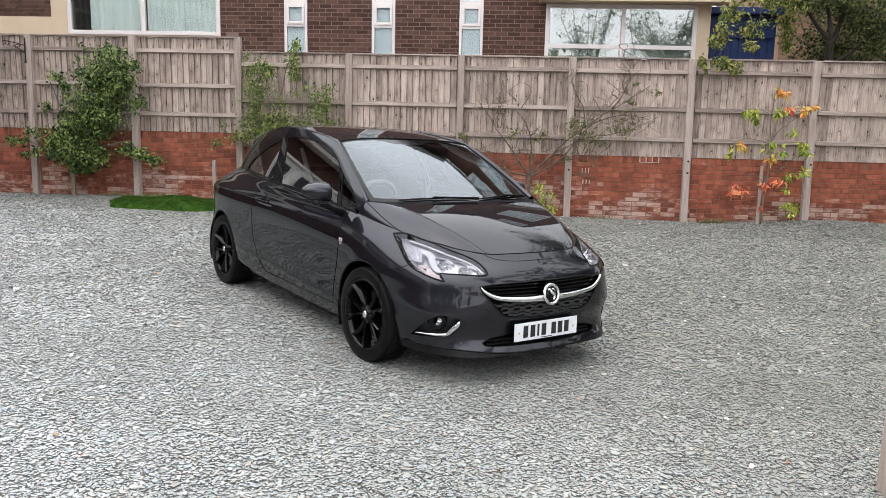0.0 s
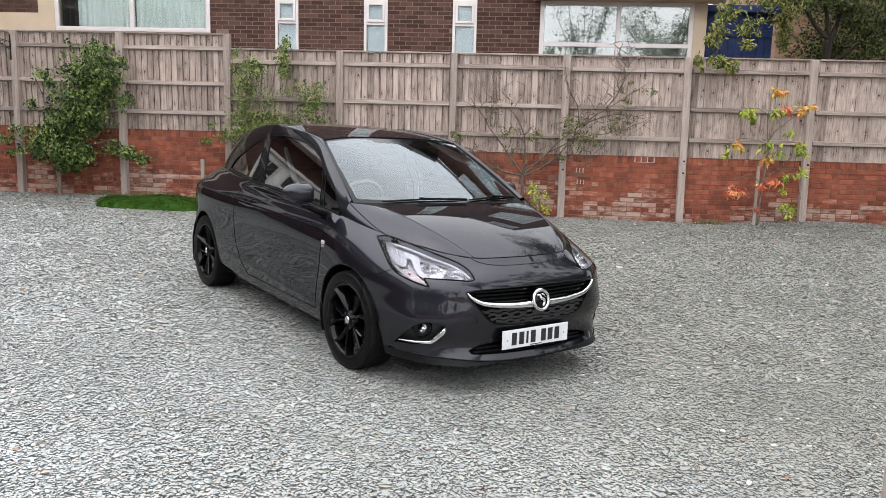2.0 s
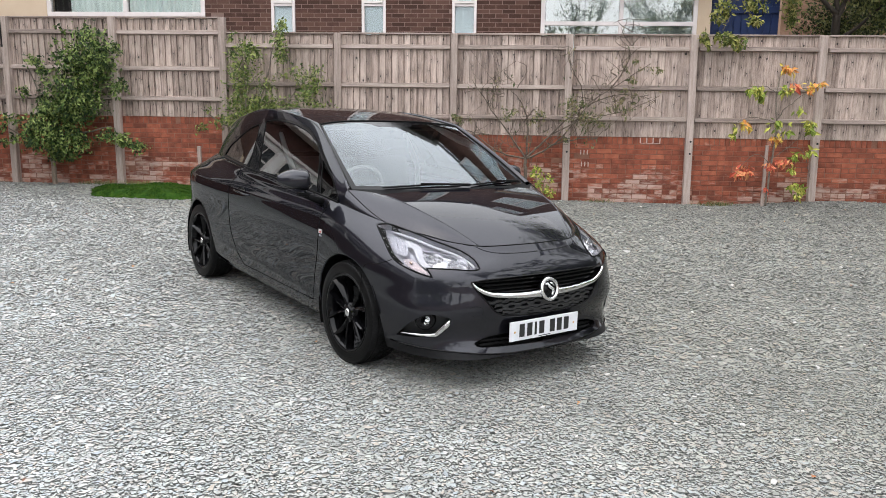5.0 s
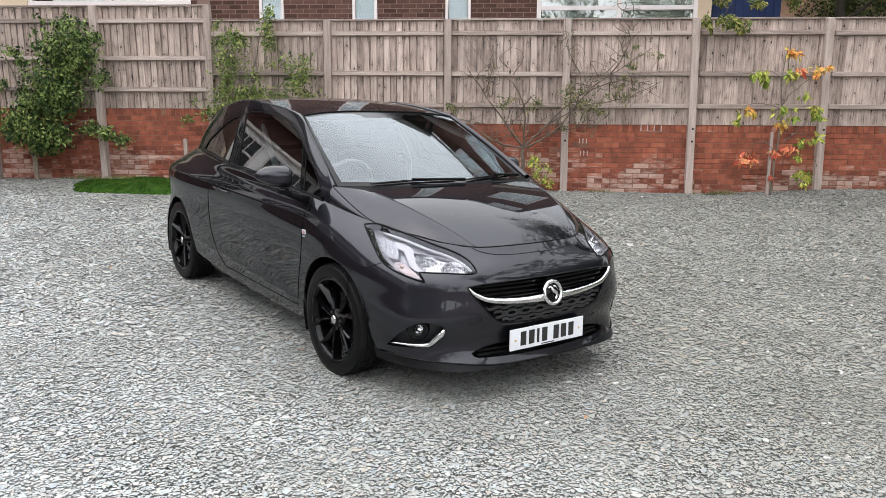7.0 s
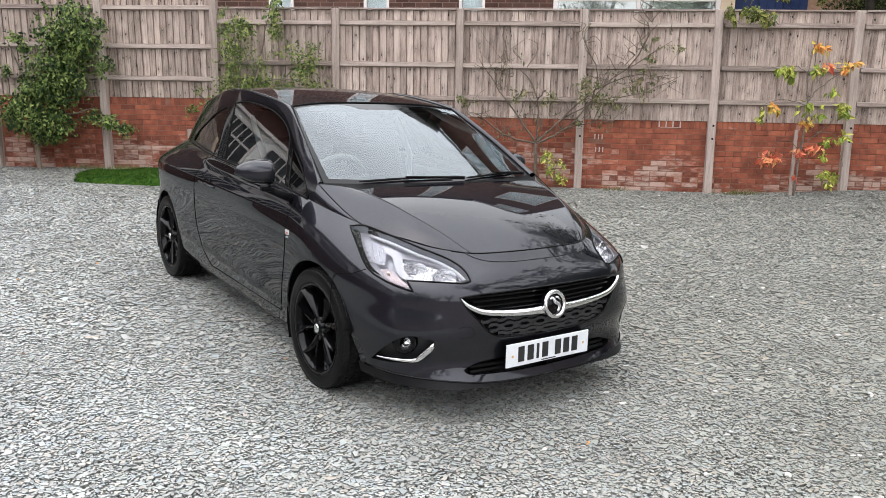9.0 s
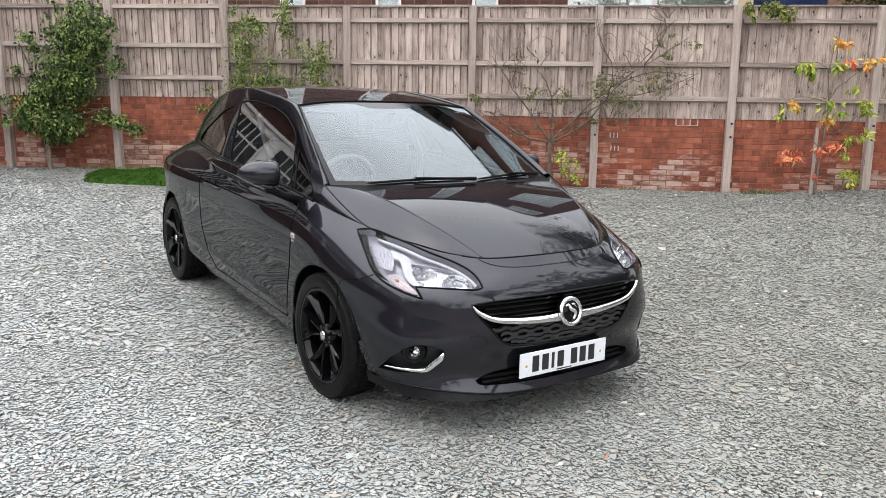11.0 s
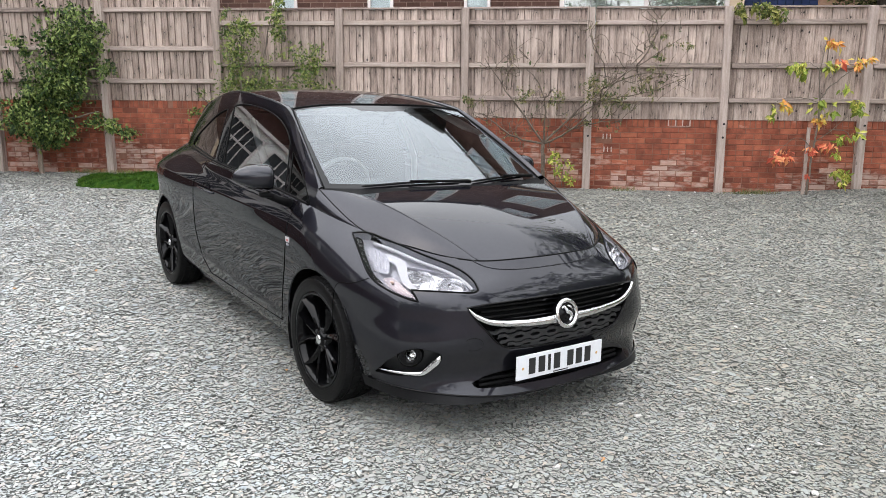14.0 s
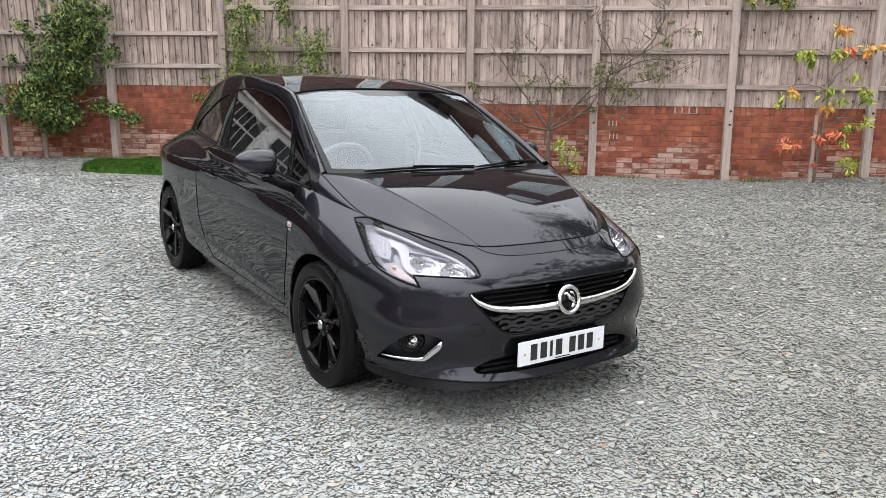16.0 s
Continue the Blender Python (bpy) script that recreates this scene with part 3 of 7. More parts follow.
def brown_piers():
    spans = [(-4.66, -3.45), (-3.01, -1.81), (-1.39, -0.21), (0.21, 1.33)]
    verts, faces = [], []
    for x0, x1 in spans:
        wall_piece(x0, x1, 0, 7.2, DARK_MORTAR, label="dark brown brick pier")
        course, z = 0, 2.18
        while z < 7.1:
            x = x0 - (0.1125 if course % 2 else 0)
            while x < x1:
                a, b = max(x + 0.006, x0 + 0.002), min(x + 0.219, x1 - 0.002)
                if b - a > 0.03:
                    d = -0.0015 + rng.normal(0, 0.0006)
                    o = len(verts)
                    verts.extend([(a, 0.02, z), (b, 0.02, z), (b, 0.02, z + 0.065), (a, 0.02, z + 0.065), (a, d, z), (b, d, z), (b, d, z + 0.065), (a, d, z + 0.065)])
                    faces.extend([(o + 4, o + 5, o + 6, o + 7)] + [(o + i, o + (i + 1) % 4, o + 4 + (i + 1) % 4, o + 4 + i) for i in range(4)])
                x += 0.225
            z += 0.0752
            course += 1
    # band of brown brick at the far left, above the cream panel
    z, course = 3.17, 0
    while z < 7.1:
        x = -12.0 - (0.1125 if course % 2 else 0)
        while x < -7.95:
            o = len(verts)
            a, b = max(x + 0.005, -11.995), min(x + 0.22, -7.93)
            verts.extend([(a, 0.02, z), (b, 0.02, z), (b, 0.02, z + 0.065), (a, 0.02, z + 0.065), (a, -0.008, z), (b, -0.008, z), (b, -0.008, z + 0.065), (a, -0.008, z + 0.065)])
            faces.extend([(o + 4, o + 5, o + 6, o + 7)] + [(o + i, o + (i + 1) % 4, o + 4 + (i + 1) % 4, o + 4 + i) for i in range(4)])
            x += 0.225
        z += 0.0752
        course += 1
    tagged(link("brickwork", raw("brickwork", verts, np.array(faces)), BROWN_BRICK, building, "dark brown facing bricks"), kind="stuff")


brown_piers()
# unseen extension, added to block a strip of sky reflected in the car
wall_piece(-22, -12.002, 0, 7.2, BROWN_BRICK, label="unseen brown brick wall added to block reflected sky")
wall_piece(-12, -7.93, 3.165, 7.2, DARK_MORTAR)
wall_piece(-12, -7.93, 0, 3.165, CREAM, front=-0.03, label="cream rendered panel")
wall_piece(-7.93, -7.62, 0, 7.2, CREAM, front=-0.03, label="cream rendered pier")
wall_piece(-7.62, -4.66, 0, 2.86, CREAM, label="cream rendered panel")
wall_piece(3.98, 4.20, 0, 3.50, CREAM, front=-0.03, label="cream rendered pier")
wall_piece(1.33, 3.98, 0, 2.05, CREAM)
wall_piece(3.95, 4.20, 0, 3.5, CREAM, depth=6, front=0.25)
part("fascia", box((1.20, -0.42, 3.505), (4.42, 0.10, 3.60), 0.006), CREAM, building, "cream eaves board")
part("fascia_edge", box((1.18, -0.45, 3.60), (4.46, 0.10, 3.70), 0.006), FELT, building, "brown felt roof edge")
part("flat_roof", box((1.18, -0.45, 3.70), (4.46, 6.2, 3.76), 0.004), FELT, building)
part("upper_roof", box((-22.2, -0.3, 7.2), (1.45, 6.2, 7.36), 0.01), FELT, building)
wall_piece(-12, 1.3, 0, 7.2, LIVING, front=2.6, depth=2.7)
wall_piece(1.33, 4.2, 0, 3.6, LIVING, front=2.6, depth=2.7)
wall_piece(-7.62, -4.66, 4.25, 4.9, CREAM)
wall_piece(-7.62, -4.66, 6.3, 7.2, CREAM)
wall_piece(1.10, 1.30, 3.7, 7.2, DARK_MORTAR, depth=6, front=0.25)
# gabled wing set back above the flat roof
wall_piece(1.30, 1.9, 3.76, 7.4, BROWN_BRICK, depth=1.2, front=0.9)
wall_piece(3.7, 4.6, 3.76, 7.4, BROWN_BRICK, depth=1.2, front=0.9)
wall_piece(1.9, 3.7, 3.76, 5.1, BROWN_BRICK, depth=1.2, front=0.9)
wall_piece(1.9, 3.7, 6.5, 7.4, BROWN_BRICK, depth=1.2, front=0.9)
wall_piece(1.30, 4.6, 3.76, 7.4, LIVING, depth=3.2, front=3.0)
wall_piece(4.4, 4.6, 3.76, 7.4, BROWN_BRICK, depth=6, front=1.2)


def gable():
    bm = bmesh.new()
    prof = [(0.6, 7.4), (4.6, 7.4), (4.6, 8.7), (3.6, 8.8)]
    a, b = ([bm.verts.new((x, y, z)) for x, z in prof] for y in (0.9, 6.0))
    for k in range(4):
        bm.faces.new((a[k], a[(k + 1) % 4], b[(k + 1) % 4], b[k]))
    bm.faces.new(a[::-1])
    bm.faces.new(b)
    bmesh.ops.recalc_face_normals(bm, faces=bm.faces)
    part("gable_wall", bm, BROWN_BRICK, building, "dark brick gable")
    part("bargeboard", tube([(0.45, 0.84, 7.42), (3.6, 0.84, 8.88), (4.75, 0.84, 8.78)], 0.07, 6), FELT, building)


gable()
part("room_floor", box((-12, 0.25, 1.85), (4.0, 2.6, 1.9)), LIVING, building)


def glazed(name, x0, x1, z0, z1, cols=(), rows=(), bar=0.055, label="white window", pane=None):
    """A framed window: outer frame, mullions, transoms, panes and what hangs behind."""
    w = part(name, add_box(add_box(add_box(add_box(bmesh.new(), (x0, -0.02, z0), (x0 + bar, 0.06, z1), 0.006), (x1 - bar, -0.02, z0), (x1, 0.06, z1), 0.006), (x0 + bar, -0.02, z0), (x1 - bar, 0.06, z0 + bar), 0.006), (x0 + bar, -0.02, z1 - bar), (x1 - bar, 0.06, z1), 0.006), WHITE, building, label)
    for c in cols:
        part("mullion", box((c - bar / 2, -0.018, z0 + bar), (c + bar / 2, 0.055, z1 - bar), 0.006), WHITE, w)
    for r in rows:
        edges = [x0 + bar] + [e for c in cols for e in (c - bar / 2, c + bar / 2)] + [x1 - bar]
        for a, b in zip(edges[::2], edges[1::2]):
            part("transom", box((a, -0.016, r - bar / 2), (b, 0.05, r + bar / 2), 0.006), WHITE, w)
    edges_x = [x0 + bar] + [e for c in cols for e in (c - bar / 2, c + bar / 2)] + [x1 - bar]
    edges_z = [z0 + bar] + [e for r in rows for e in (r - bar / 2, r + bar / 2)] + [z1 - bar]
    for a, b in zip(edges_x[::2], edges_x[1::2]):
        for c, d in zip(edges_z[::2], edges_z[1::2]):
            p = part("pane", box((a, 0.015, c), (b, 0.021, d)), pane or PANE, w)
            p.visible_shadow = False
    return w


def curtain(x0, x1, z0, z1, y, mat, waves, parent, depth=0.03):
    n = max(8, int((x1 - x0) * waves * 8))
    x = np.linspace(x0, x1, n)
    yy = y + depth * np.sin((x - x0) * waves * 2 * np.pi) * (0.6 + 0.4 * np.sin(3.1 * x))
    v = np.concatenate([np.stack([x, yy, np.full(n, z0)], 1), np.stack([x, yy, np.full(n, z1)], 1), np.stack([x, yy + 0.004, np.full(n, z0)], 1), np.stack([x, yy + 0.004, np.full(n, z1)], 1)])
    i = np.arange(n - 1)
    f = np.concatenate([np.stack([i, i + 1, n + i + 1, n + i], 1), np.stack([2 * n + i, 3 * n + i, 3 * n + i + 1, 2 * n + i + 1], 1)])
    return link("curtain", raw("curtain", v, f), mat, parent, "pale green-grey hanging curtain", smooth=True)


left_window = glazed("window", -7.62, -4.66, 2.86, 4.25, cols=(-6.14,), bar=0.075, label="wide white window with pale curtains")
upper_window = glazed("window", -7.62, -4.66, 4.9, 6.3, cols=(-6.14,), bar=0.075, label="wide white upper window")
curtain(-7.5, -4.8, 4.95, 6.25, 0.20, CURTAIN, 6, upper_window)
curtain(-7.22, -6.20, 2.9, 4.2, 0.10, CURTAIN, 9, left_window)
curtain(-6.10, -4.75, 2.9, 4.2, 0.10, CURTAIN, 9, left_window)
for x in (-3.23, -1.60, 0.0):
    slit = glazed("slit_window", x - 0.215, x + 0.215, 1.95, 7.15, rows=(3.07, 3.50, 4.6, 5.4, 5.85), bar=0.05, label="narrow white window between brick piers")
    part("casement", add_box(add_box(add_box(add_box(bmesh.new(), (x - 0.165, -0.035, 3.095), (x - 0.12, -0.002, 3.475), 0.005), (x + 0.12, -0.035, 3.095), (x + 0.165, -0.002, 3.475), 0.005), (x - 0.12, -0.035, 3.095), (x + 0.12, -0.002, 3.14), 0.005), (x - 0.12, -0.035, 3.39), (x + 0.12, -0.002, 3.475), 0.005), WHITE, slit)
    part("blind", box((x - 0.16, 0.035, 1.95), (x + 0.16, 0.05, 7.1), 0.004), BLIND, slit, "blind in the pale blue-grey of reflected sky")
right_window = glazed("window", 1.33, 3.98, 2.05, 3.50, cols=(2.70,), rows=(2.77,), bar=0.07, label="wide white window reflecting sky and trees", pane=MIRROR_PANE)
for x0, x1, z0, z1, y in ((1.9, 3.7, 5.1, 6.5, 0.92), (2.5, 4.1, 7.5, 8.5, 0.80)):
    upper = glazed("window", x0, x1, z0, z1, cols=((x0 + x1) / 2,), bar=0.07, label="white upper window")
    upper.location = (0, y, 0)
    part("blind", box((x0 + 0.08, 0.056, z0 + 0.07), (x1 - 0.08, 0.07, z1 - 0.07), 0.004), BLIND, upper, "pale drawn blind")
part("blind", box((1.42, 0.066, 2.1), (3.9, 0.08, 3.44), 0.004), GREY_BLIND, right_window, "grey drawn blind")

# navy shed and a house beyond
shed = part("shed", box((4.34, 15.1, 0.0), (5.52, 17.0, 3.42), 0.02), NAVY, None, "navy blue painted timber shed with a boarded door")
tagged(shed, category="shed")
for k in range(9):
    part("board", box((4.36 + k * 0.128, 15.08, 0.02), (4.474 + k * 0.128, 15.097, 3.36), 0.004), NAVY, shed)
part("door_rail", box((4.36, 15.05, 3.0), (5.50, 15.078, 3.12), 0.006), NAVY, shed)
part("roof_edge", box((4.26, 14.95, 3.42), (5.62, 17.1, 3.54), 0.01), NAVY, shed)


def far_house():
    h = empty("house", pose(11.9, 21, 0), "tan brick house beyond the trees", "house")
    TAN = material("tan_brick", [(0.16, 0.09, 0.055), (0.24, 0.14, 0.09), (0.32, 0.2, 0.14)], 0.9, scale=2.5, bump=0.01, bump_scale=9, stretch=(1, 1, 3))
    part("wall", box((-4.5, 0, 0), (-1.6, 7, 7.6)), TAN, h, "tan brick wall")
    bm = bmesh.new()
    a = [bm.verts.new(p) for p in ((-4.8, -0.3, 7.55), (-1.3, -0.3, 7.55), (-1.3, 7.3, 7.55), (-4.8, 7.3, 7.55), (-3.05, -0.3, 9.6), (-3.05, 7.3, 9.6))]
    for f in ((1, 2, 5, 4), (3, 0, 4, 5), (0, 1, 4), (2, 3, 5), (0, 3, 2, 1)):
        bm.faces.new([a[i] for i in f])
    part("roof", bm, FELT, h, "dark tiled roof")
    for x in (-3.05,):
        w = part("window", box((x - 0.5, -0.04, 5.0), (x + 0.5, 0.02, 6.3), 0.01), WHITE, h)
        part("pane", box((x - 0.4, -0.05, 5.1), (x + 0.4, -0.035, 6.2)), PANE, w)


far_house()


# ---- what stands behind and beside the camera, seen in the car's paint and glass ----
def white_house():
    h = empty("house", pose(-9.4, 3.0, 0), "brick house with a long white-framed window band beside the yard", "house")
    part("wall", box((-0.4, -14, 0), (0, 9.2, 2.2)), HOUSE_BRICK, h, "dark red-brown brick wall")
    part("window_wall", box((-0.38, -14, 2.2), (0.02, 9.2, 4.55)), PALE_RENDER, h, "pale rendered window band")
    part("gutter", box((-0.1, -14.1, 4.55), (0.16, 9.25, 4.67), 0.01), WHITE, h, "white gutter over the windows")
    part("upper_wall", box((-0.4, -14, 4.67), (0.0, 9.2, 5.5)), HOUSE_BRICK, h, "dark red-brown brick under the roof")
    part("eaves", box((-0.6, -14.2, 5.5), (0.45, 9.3, 5.68), 0.01), WHITE, h, "white eaves board")
    part("roof", box((-5, -14.3, 5.68), (0.5, 9.3, 5.82), 0.02), FELT, h, "flat grey roof")
    z, wide, tall = 2.35, 0.93, 2.0
    for k in range(10):
        y = -11.8 + 2.2 * k
        bm = bmesh.new()
        for a, b, lo, hi in ((-wide, -wide + 0.07, 0, tall), (wide - 0.07, wide, 0, tall), (-wide + 0.07, wide - 0.07, 0, 0.07), (-wide + 0.07, wide - 0.07, tall - 0.07, tall)):
            add_box(bm, (0.021, y + a, z + lo), (0.09, y + b, z + hi))
        w = part("window", bm, WHITE, h, "white window frame")
        part("transom", box((0.05, y - wide + 0.07, z + 1.3), (0.085, y + wide - 0.07, z + 1.37)), WHITE, w)
        for bar in (-0.5, -0.25, 0.0, 0.25, 0.5):
            part("glazing_bar", box((0.05, y + bar - 0.014, z + 0.07), (0.075, y + bar + 0.014, z + tall - 0.07)), WHITE, w)
        part("pane", box((0.032, y - wide + 0.07, z + 0.07), (0.045, y + wide - 0.07, z + tall - 0.07)), GLASS_DARK, w)


GLASS_DARK = material("dark_glazing", [(0.015, 0.017, 0.019), (0.07, 0.075, 0.08)], 0.25, scale=2, spec=0.3)
PALE_RENDER = material("pale_render", [(0.78, 0.77, 0.75), (0.86, 0.85, 0.83)], 0.8, scale=3, bump=0.001)
HOUSE_BRICK = material("house_brick", [(0.035, 0.014, 0.012), (0.075, 0.027, 0.02)], 0.85, scale=6, bump=0.004, bump_scale=14)
white_house()
# unseen walls, added to close the yard and block low sky in reflections
part("wall_south", box((-9.4, -11.4, 0), (12.0, -11.0, 2.4)), BOARD)
tagged(bpy.data.objects["wall_south"], "plain timber garden wall, unseen, added to close the yard", "wall", kind="structure")
part("wall_east", box((11.6, -11.0, 0), (12.0, 12.4, 2.0)), BOARD)
tagged(bpy.data.objects["wall_east"], "plain timber garden wall, unseen, added to close the yard", "wall", kind="structure")


NEAR_POST = (2.63, 3.27)


# ---- plants ----
def leaf_mesh(name, spots, size, droop=0.3, broad=0.5, facing=(0, -1, 0.3)):
    """Many small folded leaves at spots (n, 3), turned at random but mostly towards the light."""
    n = len(spots)
    s = size * np.exp(rng.normal(0, 0.25, n))[:, None]
    nrm = rng.normal(0, 0.75, (n, 3)) + np.array(facing)
    nrm /= np.linalg.norm(nrm, axis=1, keepdims=True)
    d = rng.normal(0, 1, (n, 3)) - np.array([0, 0, droop * 2])
    d -= nrm * (d * nrm).sum(1, keepdims=True)
    d /= np.linalg.norm(d, axis=1, keepdims=True)
    w = np.cross(nrm, d)
    p = np.asarray(spots)
    fold = nrm * s * 0.12
    v = np.stack([p, p + d * s * 0.45 + w * s * broad * 0.5 + fold, p + d * s - nrm * s * 0.10, p + d * s * 0.45 - w * s * broad * 0.5 + fold, p + d * s * 0.5], 1).reshape(-1, 3)
    o = np.arange(n)[:, None] * 5
    f = np.concatenate([o + np.array([[0, 1, 4]]), o + np.array([[1, 2, 4]]), o + np.array([[2, 3, 4]]), o + np.array([[3, 0, 4]])])
    return raw(name, v, f)


def clumps(lumps, n, scatter=0.5):
    """Leaf places in uneven clusters inside ellipsoids (x, y, z, rx, ry, rz, share)."""
    lumps = np.array(lumps, float)
    share = lumps[:, 6] / lumps[:, 6].sum()
    out = []
    for l, k in zip(lumps, (share * n).astype(int)):
        m = max(3, k // 14)
        c = rng.normal(0, 1, (m, 3))
        c /= np.linalg.norm(c, axis=1, keepdims=True)
        c *= rng.uniform(0.15, 1.0, (m, 1)) ** 0.5
        c = l[:3] + c * l[3:6]
        pick = rng.integers(0, m, k)
        out.append(c[pick] + rng.normal(0, 1, (k, 3)) * l[3:6].min() * 0.28 * scatter * 2)
    return np.concatenate(out)


def branches(name, lines, parent, mat=None):
    bm = bmesh.new()
    for pts, r0, r1 in lines:
        p = spline(np.array(pts, float), np.linspace(0, len(pts) - 1, 4 * len(pts)))
        p[1:-1] += rng.normal(0, 0.006, (len(p) - 2, 3))
        add_tube(bm, p, list(np.linspace(r0, r1, len(p))), 6)
    return part(name, bm, mat or BARK, parent, smooth=True)


def fence_x(px):
    return -7.06 + (px - 52) * 0.00942


def fence_z(py):
    return 2.65 - (py - 62) * 0.0091


def lump(px, py, rx, ry, share, y=12.12, ry_depth=0.16):
    return (fence_x(px), y, fence_z(py), rx * 0.0094, ry_depth, ry * 0.0091, share)


def pear_tree():
    t = empty("pear_tree", pose(0, 0, 0), "bushy green pear tree trained against the fence", "tree")
    x = -6.33
    crown = clumps([lump(212, 112, 30, 26, 11, 12.06, 0.26), lump(190, 138, 34, 24, 10, 12.06, 0.26), lump(228, 135, 26, 20, 6, 12.08, 0.22), lump(178, 180, 46, 22, 14, 12.0, 0.30), lump(190, 205, 42, 20, 12, 12.0, 0.30), lump(251, 178, 12, 14, 2), lump(142, 240, 40, 20, 11, 12.0, 0.30), lump(130, 262, 48, 18, 12, 11.98, 0.30), lump(170, 268, 36, 18, 8, 12.0, 0.26), lump(152, 288, 24, 12, 5, 12.02, 0.22), lump(105, 240, 22, 16, 4), lump(232, 256, 16, 10, 2.2), lump(258, 266, 16, 9, 3), lump(280, 278, 12, 9, 2), lump(60, 238, 16, 10, 1.6), lump(34, 250, 18, 10, 1.5), lump(55, 268, 14, 7, 1), lump(108, 132, 10, 9, 1.4), lump(124, 150, 10, 9, 1.2), lump(88, 186, 8, 9, 1.0), lump(158, 92, 4, 20, 0.7), lump(198, 82, 6, 10, 0.8), lump(255, 112, 9, 8, 1.0), lump(120, 205, 10, 14, 1.6), lump(150, 216, 30, 16, 7, 12.02, 0.26), lump(190, 228, 24, 14, 4, 12.04, 0.22), lump(212, 160, 28, 18, 6, 12.06, 0.22)], 11500, 0.62)
    link("crown", leaf_mesh("crown", crown, 0.056, 0.5, 0.50, (0, -0.5, 0.5)), LEAF, t, "dense glossy green leaves")
    branches("trunk", [([(x, 12.15, -0.1), (x - 0.01, 12.15, 0.3), (x - 0.02, 12.15, 0.58)], 0.040, 0.034)], t, PALE_BARK)
    branches("limb_system", [([(x, 12.15, 0.55), (x - 0.25, 12.13, 0.72), (x - 0.7, 12.13, 0.95)], 0.03, 0.008), ([(x, 12.15, 0.55), (x + 0.25, 12.13, 0.8), (x + 1.0, 12.12, 1.0)], 0.03, 0.008), ([(x, 12.15, 0.55), (x + 0.15, 12.13, 1.2), (x + 0.5, 12.12, 2.2)], 0.03, 0.006), ([(x, 12.15, 0.55), (x - 0.05, 12.13, 1.2), (x - 0.3, 12.12, 1.95)], 0.028, 0.006)], t)


def apple_tree():
    t = empty("apple_tree", pose(0, 0, 0), "thin light green apple tree against the fence", "tree")
    crown = clumps([lump(468, 118, 22, 14, 7), lump(462, 145, 20, 18, 6), lump(455, 175, 24, 16, 5), lump(450, 205, 24, 16, 6), lump(485, 205, 24, 14, 6), lump(528, 75, 8, 9, 2.5), lump(527, 100, 10, 14, 3.5), lump(526, 124, 12, 10, 3), lump(510, 212, 26, 16, 9), lump(480, 228, 46, 14, 9), lump(430, 232, 22, 12, 4), lump(572, 160, 18, 18, 6), lump(566, 188, 16, 16, 4), lump(585, 210, 22, 12, 4), lump(540, 205, 18, 12, 3), lump(500, 170, 22, 26, 3), lump(444, 90, 6, 8, 0.7), lump(446, 118, 8, 8, 1), lump(612, 212, 12, 9, 1), lump(392, 242, 12, 8, 1.2), lump(405, 215, 6, 8, 0.5), lump(540, 150, 16, 16, 1.5)], 4600, 0.7)
    link("crown", leaf_mesh("crown", crown, 0.050, 0.35, 0.48, (0, -0.5, 0.4)), LEAF_LIGHT, t, "sparse light green leaves")
    x = fence_x(455)
    branches("limb_system", [([(x, 12.15, -0.05), (x, 12.15, 0.6), (x + 0.05, 12.15, 0.9)], 0.035, 0.028), ([(x + 0.05, 12.15, 0.9), (x + 0.35, 12.12, 1.5), (x + 0.62, 12.10, 2.5)], 0.02, 0.005), ([(x + 0.05, 12.15, 0.9), (x + 0.1, 12.12, 1.6), (x + 0.05, 12.10, 2.3)], 0.018, 0.005), ([(x + 0.05, 12.15, 0.9), (x + 0.6, 12.12, 1.3), (x + 1.05, 12.10, 1.75)], 0.018, 0.005), ([(x + 0.05, 12.15, 0.9), (x - 0.25, 12.12, 1.05), (x - 0.60, 12.10, 1.30)], 0.018, 0.008), ([(x + 0.35, 12.12, 1.5), (x + 0.2, 12.08, 1.85), (x + 0.12, 12.06, 2.15)], 0.009, 0.003), ([(x + 0.3, 12.12, 1.35), (x + 0.75, 12.08, 1.45), (x + 1.45, 12.06, 1.32)], 0.010, 0.003), ([(x + 0.1, 12.12, 1.6), (x - 0.12, 12.08, 1.95), (x - 0.1, 12.06, 2.4)], 0.008, 0.003)], t)


